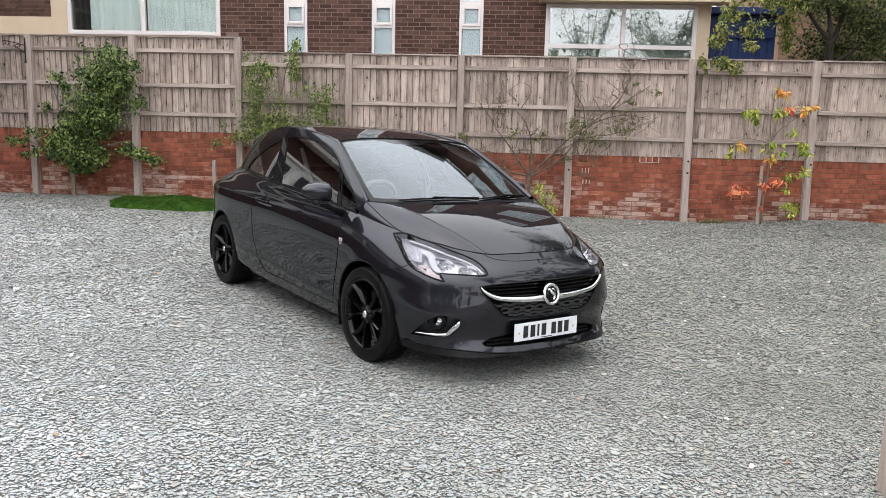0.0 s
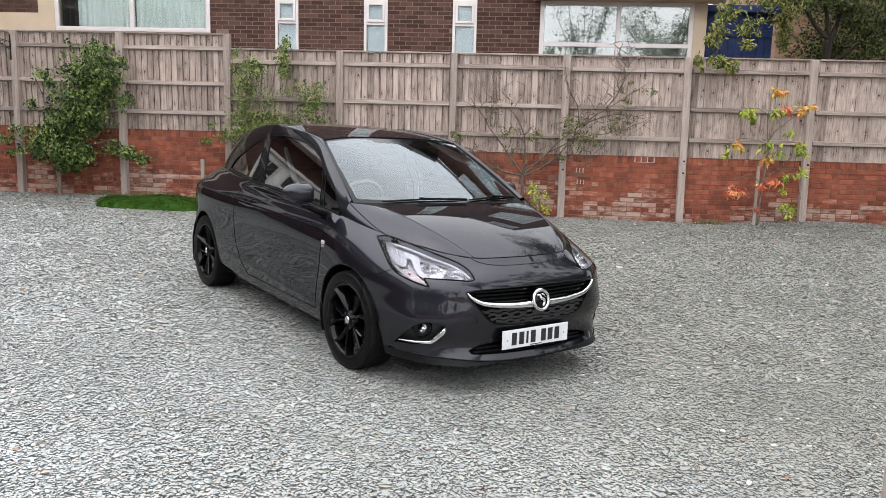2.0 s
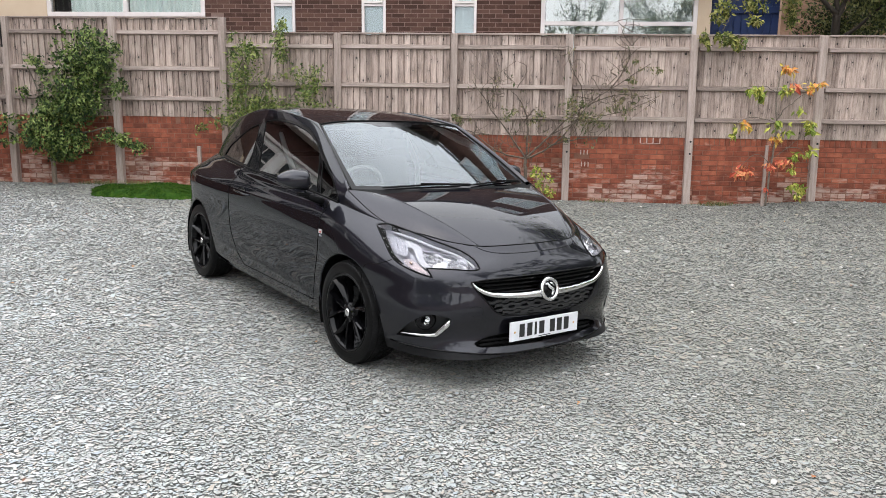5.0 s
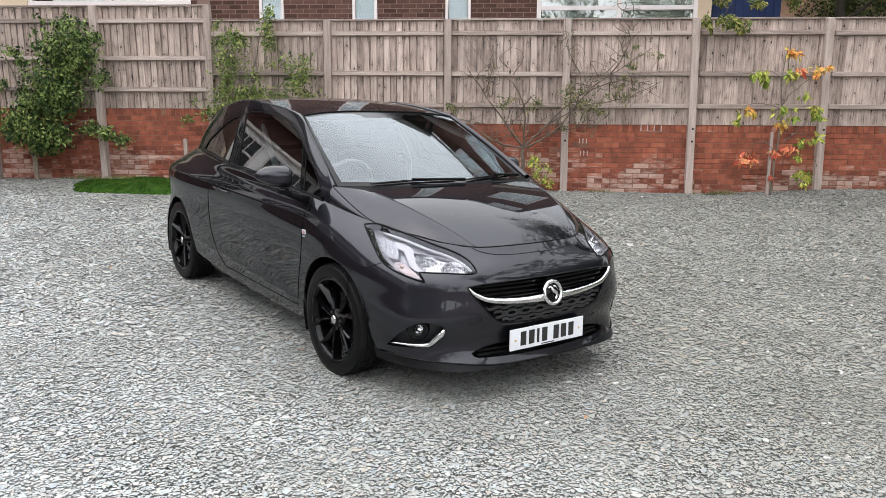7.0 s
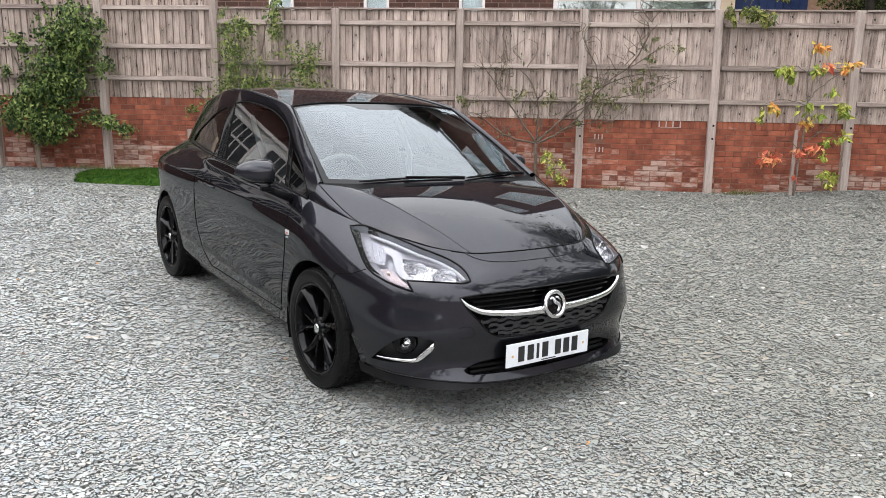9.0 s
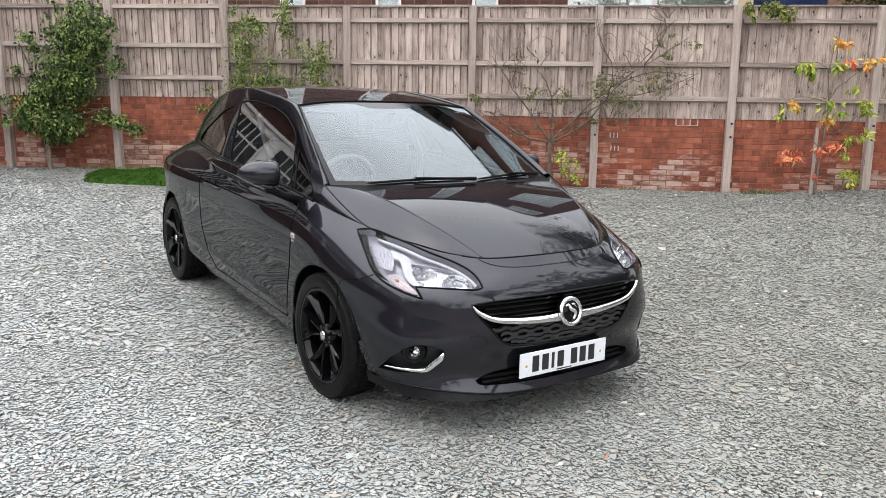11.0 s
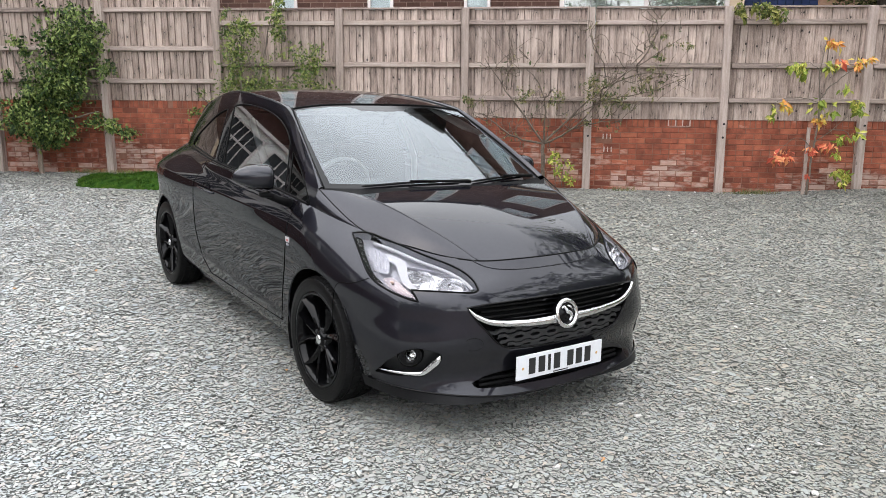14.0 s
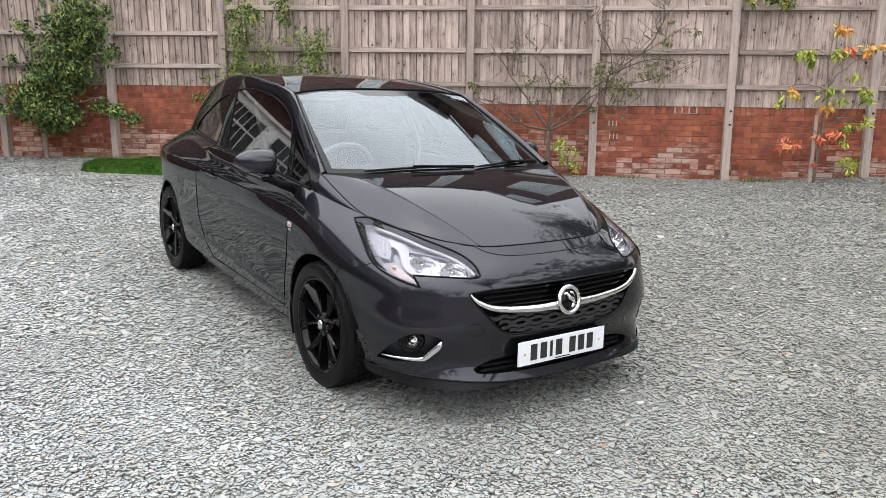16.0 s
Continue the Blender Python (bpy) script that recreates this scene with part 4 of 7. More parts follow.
def bare_tree():
    t = empty("espalier_tree", pose(0, 0, 0), "nearly bare espalier tree with thin grey branches", "tree")
    x, z = 1.10, 0.62
    lines = [([(x, 12.15, -0.1), (x + 0.01, 12.15, 0.3), (x, 12.15, z)], 0.032, 0.028)]
    for pts in ([(0, 0), (-0.2, 0.28), (-0.52, 0.72), (-0.82, 1.15)], [(0, 0), (-0.45, 0.12), (-0.75, 0.35), (-0.95, 0.42)], [(0, 0.0), (0.02, 0.35), (-0.05, 0.75), (-0.25, 1.0)], [(0, 0), (0.42, 0.22), (0.75, 0.62), (1.1, 1.0)], [(0, 0), (0.35, 0.35), (0.78, 0.75), (1.75, 1.40)],
                [(0.35, 0.35), (0.9, 0.62), (1.4, 0.72), (1.9, 0.95)], [(0.75, 0.62), (0.8, 1.0), (0.62, 1.35), (0.55, 1.62)], [(-0.52, 0.72), (-0.5, 1.0), (-0.42, 1.2)], [(0.78, 0.75), (1.3, 0.95), (1.75, 0.9)], [(-0.45, 0.12), (-0.7, 0.05), (-1.0, 0.15)], [(1.2, 1.05), (1.45, 1.5), (1.3, 1.75)], [(0.42, 0.22), (0.75, 0.30), (1.0, 0.34)]):
        lines.append(([(x + a, 12.14 - 0.05 * abs(a), z + b) for a, b in pts], 0.017 if pts[0] == (0, 0) else 0.010, 0.004))
    tips = np.array([(p[0] + rng.normal(0, 0.05), p[1], p[2] + rng.normal(0, 0.05)) for pts, a, b in lines[1:] for p in spline(np.array(pts), np.linspace(0.6, len(pts) - 1, 8))])
    for k in range(120):
        p = tips[rng.integers(0, len(tips))]
        lines.append(([p, p + rng.normal(0, 0.10, 3) * (1, 0.3, 1) + (0, 0, 0.06), p + rng.normal(0, 0.2, 3) * (1, 0.3, 1) + (0, 0, 0.16)], 0.006, 0.002))
    branches("limb_system", lines, t, BROWN_BARK)
    spots = np.repeat(tips, 2, 0)[rng.permutation(2 * len(tips))[:190]] + rng.normal(0, 0.05, (190, 3))
    extra = clumps([(1.87, 12.08, 1.27, 0.26, 0.08, 0.20, 5), (1.75, 12.08, 1.45, 0.16, 0.06, 0.14, 2), (2.35, 12.1, 1.45, 0.36, 0.06, 0.24, 3), (2.75, 12.1, 1.95, 0.26, 0.06, 0.12, 1.6), (2.6, 12.1, 1.7, 0.3, 0.05, 0.2, 1.2), (1.3, 12.1, 1.22, 0.22, 0.06, 0.12, 1.6), (0.75, 12.1, 1.30, 0.22, 0.06, 0.12, 1.6), (0.12, 12.1, 1.22, 0.16, 0.05, 0.12, 1.6), (1.55, 12.1, 0.95, 0.2, 0.05, 0.12, 0.8), (2.3, 12.1, 1.15, 0.3, 0.05, 0.1, 0.8)], 900, 0.8)
    link("leaves", leaf_mesh("leaves", np.concatenate([spots, extra]), 0.046, 0.6, 0.45), LEAF_DRY, t, "few dull olive leaves")


def sapling():
    t = empty("sapling", pose(0, 0, 0), "young tree with yellow, orange and red autumn leaves", "tree")
    x, y = 4.62, 12.05
    branches("stem", [([(x, y, -0.05), (x + 0.02, y, 0.5), (x + 0.06, y, 1.1), (x + 0.02, y, 1.45), (x + 0.05, y, 1.95)], 0.016, 0.005), ([(x + 0.05, y, 1.25), (x + 0.18, y - 0.02, 1.45), (x + 0.42, y - 0.03, 1.62), (x + 0.6, y - 0.04, 1.75)], 0.009, 0.003), ([(x + 0.03, y, 0.68), (x + 0.22, y, 0.85), (x + 0.42, y - 0.02, 1.05)], 0.006, 0.003), ([(x + 0.05, y, 1.2), (x - 0.3, y, 1.28), (x - 0.55, y, 1.18)], 0.006, 0.003), ([(x + 0.02, y, 0.6), (x - 0.2, y, 0.75), (x - 0.45, y, 0.5)], 0.006, 0.003), ([(x + 0.04, y, 1.6), (x - 0.2, y, 1.72), (x - 0.55, y, 1.66)], 0.006, 0.003), ([(x + 0.2, y, 0.85), (x + 0.45, y, 0.8), (x + 0.6, y, 0.4)], 0.006, 0.003)], t)
    green = clumps([(x - 0.36, y, 1.68, 0.14, 0.06, 0.04, 12), (x - 0.16, y, 1.64, 0.12, 0.06, 0.09, 14), (x + 0.10, y, 1.66, 0.10, 0.05, 0.06, 9), (x - 0.52, y, 1.06, 0.06, 0.05, 0.07, 7), (x + 0.04, y, 1.18, 0.07, 0.05, 0.06, 7), (x + 0.22, y, 1.14, 0.05, 0.04, 0.06, 5), (x + 0.30, y, 1.38, 0.08, 0.05, 0.08, 5), (x + 0.52, y, 1.14, 0.09, 0.06, 0.11, 20), (x + 0.38, y, 0.76, 0.07, 0.05, 0.05, 7), (x + 0.55, y, 0.78, 0.10, 0.05, 0.05, 8), (x + 0.36, y, 0.56, 0.07, 0.05, 0.08, 8), (x + 0.42, y, 0.30, 0.09, 0.06, 0.15, 24)], 360, 0.75)
    link("green_leaves", leaf_mesh("green_leaves", green, 0.090, 0.9, 0.42, (0, -1, 0.2)), LEAF_GOLD_GREEN, t, "drooping yellow-green leaves")
    gold = clumps([(x + 0.14, y, 1.90, 0.08, 0.05, 0.09, 12), (x + 0.50, y, 1.66, 0.10, 0.05, 0.08, 10), (x - 0.36, y, 1.20, 0.08, 0.05, 0.05, 7), (x + 0.08, y, 1.00, 0.10, 0.05, 0.04, 8), (x + 0.60, y, 1.80, 0.05, 0.04, 0.04, 3)], 140, 0.75)
    link("gold_leaves", leaf_mesh("gold_leaves", gold, 0.090, 0.9, 0.42, (0, -1, 0.2)), LEAF_GOLD, t, "orange-gold leaves")
    red = clumps([(x - 0.42, y, 0.50, 0.15, 0.06, 0.06, 20), (x - 0.03, y, 0.58, 0.09, 0.05, 0.05, 9), (x + 0.20, y, 0.64, 0.08, 0.05, 0.05, 9), (x - 0.02, y, 0.24, 0.03, 0.03, 0.03, 3), (x + 0.24, y, 1.76, 0.05, 0.04, 0.04, 3)], 140, 0.75)
    link("red_leaves", leaf_mesh("red_leaves", red, 0.090, 0.9, 0.42, (0, -1, 0.2)), LEAF_RED, t, "orange-red leaves")
    stake = part("stake", box((x - 0.055, y + 0.03, -0.1), (x - 0.015, y + 0.07, 0.88), 0.004), POST, None, "thin wooden tree stake")
    tagged(stake, category="stake", group="tree stakes")


def weed():
    w = empty("weed", pose(1.36, 12.2, 0.02), "yellow-green leafy shoots at the foot of the brick wall", "plant")
    stems = [([(0.02 * k, 0, 0), (0.03 * k, -0.02, 0.22), (0.06 * k, -0.05, 0.42 - 0.03 * abs(k))], 0.005, 0.002) for k in (-3, -1, 1, 3)]
    branches("stem", stems, w)
    spots = clumps([(-0.12, -0.05, 0.42, 0.10, 0.05, 0.10, 3), (0.02, -0.05, 0.28, 0.13, 0.06, 0.12, 4), (0.12, -0.05, 0.12, 0.12, 0.05, 0.09, 3)], 190, 0.6)
    link("leaves", leaf_mesh("leaves", spots, 0.055, 0.5, 0.45), LEAF_GOLD_GREEN, w, "yellow-green leaves")


pear_tree()
apple_tree()
bare_tree()
weed()
sapling()
stake = part("stake", box((fence_x(381), 12.1, -0.1), (fence_x(381) + 0.05, 12.15, 0.72), 0.004), POST, None, "short wooden tree stake beside the wall")
tagged(stake, category="stake", group="tree stakes")


def big_tree(name, base, height, spread, leaves, size, mat, label, low=0.35, lumps=None, thick=0.16, seed=3):
    r = np.random.default_rng(seed)
    t = empty(name, pose(*base), label, "tree")
    lines = [([(0, 0, -0.2), (0.1, 0, height * 0.2), (0.0, 0.1, height * low)], thick, thick * 0.75)]
    tips = []
    for k in range(9):
        a = 2 * math.pi * k / 9 + r.uniform(-0.3, 0.3)
        reach = spread * r.uniform(0.55, 1.0)
        top = height * r.uniform(low + 0.18, 0.98)
        pts = [(0, 0.1, height * low * r.uniform(0.75, 1.0)), (reach * 0.35 * math.cos(a), reach * 0.35 * math.sin(a), height * (low + 0.15)), (reach * math.cos(a), reach * math.sin(a), top)]
        lines.append((pts, thick * 0.5, 0.012))
        tips += [p for p in spline(np.array(pts), np.linspace(0.9, 2, 5))]
    for k in range(30):
        p = np.array(tips[r.integers(0, len(tips))])
        q = p + r.normal(0, 0.22, 3) * spread
        lines.append(([p, (p + q) / 2 + (0, 0, 0.1), q], 0.02, 0.006))
        tips.append(q)
    branches("trunk", lines, t, DARK_BARK)
    spots = clumps([(*p, spread * 0.26, spread * 0.26, spread * 0.20, 1) for p in tips] if lumps is None else lumps, leaves)
    link("crown", leaf_mesh("crown", spots, size, 0.3, 0.5, (0, -0.3, 0.6)), mat, t, "uneven leafy crown")
    return tagged(t, group="trees round the yard")


# trees beyond the fence at the right, with twigs that hang over it
over = empty("garden_tree", pose(6.25, 14.6, 0), "leafy garden tree with dark limbs leaning over the fence", "tree")
branches("trunk", [([(0.2, 0.3, 0), (0.15, 0.2, 1.6), (0.10, 0.1, 2.5), (0.06, 0.0, 2.95)], 0.085, 0.065), ([(0.06, 0.0, 2.95), (-0.12, 0, 3.10), (-0.35, 0, 3.40), (-0.6, -0.1, 3.8)], 0.045, 0.022), ([(0.06, 0.0, 2.9), (0.22, 0.1, 3.25), (0.26, 0.1, 4.0)], 0.055, 0.03), ([(0.1, 0.1, 2.5), (0.45, 0.1, 2.75), (0.9, 0.0, 3.2)], 0.04, 0.02), ([(0.9, 0.0, 3.2), (1.5, -0.8, 3.75), (2.4, -1.9, 3.95)], 0.02, 0.008), ([(0.06, 0.0, 3.0), (0.0, 0.1, 3.5), (-0.1, 0.2, 4.2)], 0.04, 0.02), ([(-0.35, 0, 3.40), (-1.1, -0.8, 3.7), (-1.9, -1.5, 3.4), (-2.15, -1.75, 2.75)], 0.018, 0.005), ([(-1.1, -0.8, 3.7), (-1.5, -1.2, 3.3), (-1.6, -1.5, 2.8)], 0.012, 0.004), ([(-2.15, -1.75, 2.75), (-2.3, -2.2, 2.62), (-2.4, -2.45, 2.48), (-2.2, -2.5, 2.32)], 0.008, 0.003), ([(0.9, 0.0, 3.2), (0.6, -1.6, 3.0), (0.2, -2.45, 2.55)], 0.012, 0.004)], over, DARK_BARK)
spots = clumps([(0.55, 0.2, 3.35, 0.35, 0.4, 0.30, 14), (1.05, 0.0, 3.0, 0.40, 0.5, 0.45, 24), (0.2, 0.8, 3.8, 0.6, 0.5, 0.25, 12), (1.2, -0.9, 2.65, 0.30, 0.3, 0.28, 10), (0.75, -1.2, 2.62, 0.16, 0.2, 0.14, 4), (-0.35, 0.4, 3.8, 0.4, 0.4, 0.2, 8), (0.8, 1.6, 2.9, 0.9, 0.3, 0.6, 30), (0.35, 0.6, 2.75, 0.3, 0.3, 0.2, 8), (1.7, 0.4, 3.3, 0.5, 0.5, 0.7, 16), (0.4, 1.8, 3.9, 1.2, 0.4, 0.5, 16), (0.15, -0.1, 3.62, 0.40, 0.3, 0.16, 10), (0.9, -0.5, 3.55, 0.45, 0.3, 0.2, 12), (-0.55, -0.2, 3.75, 0.3, 0.3, 0.2, 8)], 26000)
# the high clumps are an unseen canopy, added to shade the fence's end
spots = np.concatenate([spots, clumps([(1.9, -1.6, 3.75, 0.7, 0.7, 0.22, 10), (2.7, -1.8, 3.9, 0.7, 0.8, 0.3, 10), (1.55, -1.75, 3.15, 0.22, 0.3, 0.25, 4), (2.3, -2.4, 4.0, 0.7, 0.5, 0.25, 8), (1.2, -1.2, 3.95, 0.5, 0.5, 0.2, 5), (0.35, -2.3, 2.58, 0.28, 0.12, 0.12, 8), (0.18, -2.42, 2.40, 0.14, 0.08, 0.08, 2)], 5600)])
link("crown", leaf_mesh("crown", spots, 0.056, 0.3, 0.5), LEAF_OLIVE, over, "dark green leaves")
spots = clumps([(-2.05, -1.6, 3.25, 0.18, 0.15, 0.16, 6), (-2.25, -1.72, 2.85, 0.12, 0.12, 0.22, 7), (-1.65, -1.4, 3.0, 0.20, 0.15, 0.14, 6), (-1.50, -1.2, 3.55, 0.32, 0.2, 0.20, 9), (-1.0, -0.6, 3.7, 0.3, 0.2, 0.22, 8), (-1.72, -1.55, 2.72, 0.16, 0.12, 0.08, 4), (-0.75, -0.5, 3.5, 0.22, 0.2, 0.22, 6), (-0.70, 0.0, 3.1, 0.14, 0.2, 0.40, 12), (-0.85, -0.1, 3.45, 0.18, 0.2, 0.35, 10), (-1.25, -0.9, 3.6, 0.25, 0.2, 0.2, 8), (1.15, -1.3, 2.75, 0.16, 0.12, 0.20, 6), (-2.66, -2.42, 2.36, 0.10, 0.07, 0.12, 3), (-2.40, -2.46, 2.40, 0.16, 0.07, 0.10, 5), (-2.18, -2.46, 2.34, 0.14, 0.07, 0.10, 4)], 3500)
link("hanging_leaves", leaf_mesh("hanging_leaves", spots, 0.064, 0.6, 0.45), LEAF_WILLOW, over, "light green leaves on hanging twigs")
big_tree("tree", (13.0, 20, 0), 9.5, 3.2, 5200, 0.14, LEAF, "tall dark green tree beyond the fence", seed=5)
big_tree("tree", (9.9, 15.2, 0), 17.0, 4.6, 9500, 0.20, LEAF, "very tall green tree beyond the fence", seed=8, low=0.42, thick=0.3)
big_tree("tree", (10.8, 16.2, 0), 7.0, 2.0, 4200, 0.11, LEAF, "dark green tree beyond the fence", seed=9, low=0.28)
# tall trees beside and behind the camera, unseen; the first two shade the yard
big_tree("tree", (9.0, 6.8, 0), 6.6, 3.4, 9000, 0.22, LEAF, "unseen tall tree added beside the yard for shade", low=0.24, seed=11, thick=0.25)
big_tree("tree", (8.8, 1.0, 0), 12.0, 3.2, 5200, 0.24, LEAF, "unseen tall tree added beside the yard for shade", seed=12, thick=0.25)
# an added row that darkens what the bumper reflects
for k, (x, h) in enumerate(((-8.0, 8.2), (-5.0, 7.4), (-2.0, 8.4), (1.0, 7.2))):
    big_tree("tree", (x, -13.6, 0), h, 2.7, 8500, 0.30, LEAF, "unseen dark tree in a row, added for the car's reflections", low=0.1, seed=20 + k, thick=0.2)
# trees mirrored in the building's right window
big_tree("tree", (4.6, -15.0, 0), 8.6, 1.7, 2800, 0.12, LEAF, "slender tree behind the garden wall", seed=14, thick=0.12)
big_tree("tree", (9.0, -15.5, 0), 9.2, 2.9, 6000, 0.13, LEAF, "spreading tree behind the garden wall", seed=15, thick=0.2)


# ---- small things of the yard ----
def turf():
    t = empty("grass_patch", pose(-4.40, 11.50, 0.01), "low mound of bright green turf by the wall", "grass")
    bm = bmesh.new()
    bmesh.ops.create_uvsphere(bm, u_segments=40, v_segments=12, radius=1)
    bmesh.ops.delete(bm, geom=[v for v in bm.verts if v.co.z < -0.05], context="VERTS")
    for v in bm.verts:
        wob = 1 + 0.08 * math.sin(5 * math.atan2(v.co.y, v.co.x))
        flat = math.hypot(v.co.x, v.co.y)
        v.co = (v.co.x * 1.03 * wob, v.co.y * 0.62 * wob, 0.14 * max(0.0, 1 - flat ** 5) ** 0.5 * (1 + 0.10 * math.sin(7 * v.co.x + 3 * v.co.y)) if v.co.z > 0 else v.co.z * 0.5)
    part("turf", bm, GRASS, t, smooth=True)
    n = 14000
    a, r = rng.uniform(0, 2 * np.pi, n), rng.uniform(0, 1, n) ** 0.42
    wob = 1 + 0.08 * np.sin(5 * a)
    x, y = r * np.cos(a) * 1.03 * wob, r * np.sin(a) * 0.62 * wob
    z = 0.14 * np.sqrt(np.maximum(0, 1 - r ** 5)) * (1 + 0.10 * np.sin(7 * r * np.cos(a) + 3 * r * np.sin(a)))
    h = rng.uniform(0.012, 0.036, n)
    lx, ly = rng.normal(0, 0.016, n), rng.normal(0, 0.016, n)
    wx, wy = 0.003 * np.cos(a * 7), 0.003 * np.sin(a * 7)
    v = np.stack([np.stack([x - wx, y - wy, z - 0.005], 1), np.stack([x + wx, y + wy, z - 0.005], 1), np.stack([x + lx, y + ly, z + h], 1)], 1).reshape(-1, 3)
    tagged(link("sward", raw("sward", v, np.arange(3 * n).reshape(-1, 3)), GRASS, t), kind="stuff")


turf()


def tuft(x, y, wide, blades, mat, label):
    """A few blades of grass that lean out of the gravel."""
    r = np.random.default_rng(int(abs(x) * 100))
    bx, by = r.normal(0, wide, blades), r.normal(0, 0.03, blades)
    h, lx, ly = r.uniform(0.03, 0.09, blades), r.normal(0, 0.03, blades), r.normal(0, 0.02, blades)
    v = np.stack([np.stack([bx - 0.004, by, 0 * h], 1), np.stack([bx + 0.004, by, 0 * h], 1), np.stack([bx + lx, by + ly, h], 1)], 1).reshape(-1, 3)
    t = link("grass_tuft", raw("grass_tuft", v, np.arange(3 * blades).reshape(-1, 3)), mat)
    t.location = (x, y, float(ground_z(x, y)) + 0.004)
    tagged(t, label, "grass", kind="stuff")


tuft(3.98, 12.2, 0.16, 240, LEAF_DRY, "yellowing grass tuft at the foot of the brick wall")
tuft(-5.55, 12.2, 0.22, 220, LEAF_DRY, "dry weedy tuft at the foot of the brick wall")
tuft(-4.95, 12.25, 0.18, 160, LEAF_LIGHT, "green weedy tuft beside the turf")
tuft(2.2, 12.25, 0.10, 80, LEAF_DRY, "small dry tuft at the foot of the brick wall")


def bracket():
    b = empty("hanging_bracket", pose(-7.11, 12.31, 2.46), "black wrought-iron hanging-basket bracket on the post", "bracket")
    part("plate", box((-0.018, -0.012, -0.26), (0.0, 0.003, 0.14), 0.003), IRON, b)
    part("arm", tube([(-0.012, -0.006, 0.02), (-0.15, -0.01, 0.06), (-0.38, -0.01, 0.10)], 0.008, 6), IRON, b)
    part("scroll", tube([(-0.14 + 0.045 * math.cos(a) * (1 - a / 9), -0.01, 0.0 + 0.045 * math.sin(a) * (1 - a / 9)) for a in np.linspace(0, 6.5, 24)], 0.006, 6), IRON, b)
    part("scroll", tube([(-0.30 + 0.05 * math.cos(a) * (1 - a / 9), -0.01, 0.05 + 0.05 * math.sin(a) * (1 - a / 9)) for a in np.linspace(0, 6.5, 24)], 0.006, 6), IRON, b)
    part("brace", tube([(-0.012, -0.006, -0.10), (-0.10, -0.01, -0.03), (-0.22, -0.01, 0.03)], 0.007, 6), IRON, b)


bracket()


def fallen_leaves():
    n = 70
    x, y = rng.uniform(-5, 6, n), rng.uniform(2.8, 12, n)
    keep = abs(x - 0.7) < 0.6 * (y + 1.5)
    spots = np.stack([x, y, ground_z(x, y) + 0.014], 1)[keep]
    tagged(link("fallen_leaves", leaf_mesh("fallen_leaves", spots, 0.036, 0.0, 0.6, (0, 0, 3)), LEAF_FALLEN), "a few fallen brown and orange leaves on the gravel", "leaves", kind="stuff")


LEAF_FALLEN = material("fallen_leaf", [(0.16, 0.06, 0.03), (0.30, 0.12, 0.05), (0.42, 0.22, 0.09)], 0.7, island=0.9)
fallen_leaves()

near_post = part("gate_post", box((-0.05, -0.05, -0.2), (0.05, 0.05, 1.1), 0.008), POST, None, "pale weathered square timber post at the yard's edge")
tagged(near_post, category="post")
near_post.location = (NEAR_POST[0], NEAR_POST[1], -0.05)

# ---- the car: its surfaces, x ahead of the front axle, y to its side, z up ----
def ring(x, y, z):
    return np.stack([np.array(x, float), np.array(y, float), np.array(z, float) + np.zeros(len(x))], 1)


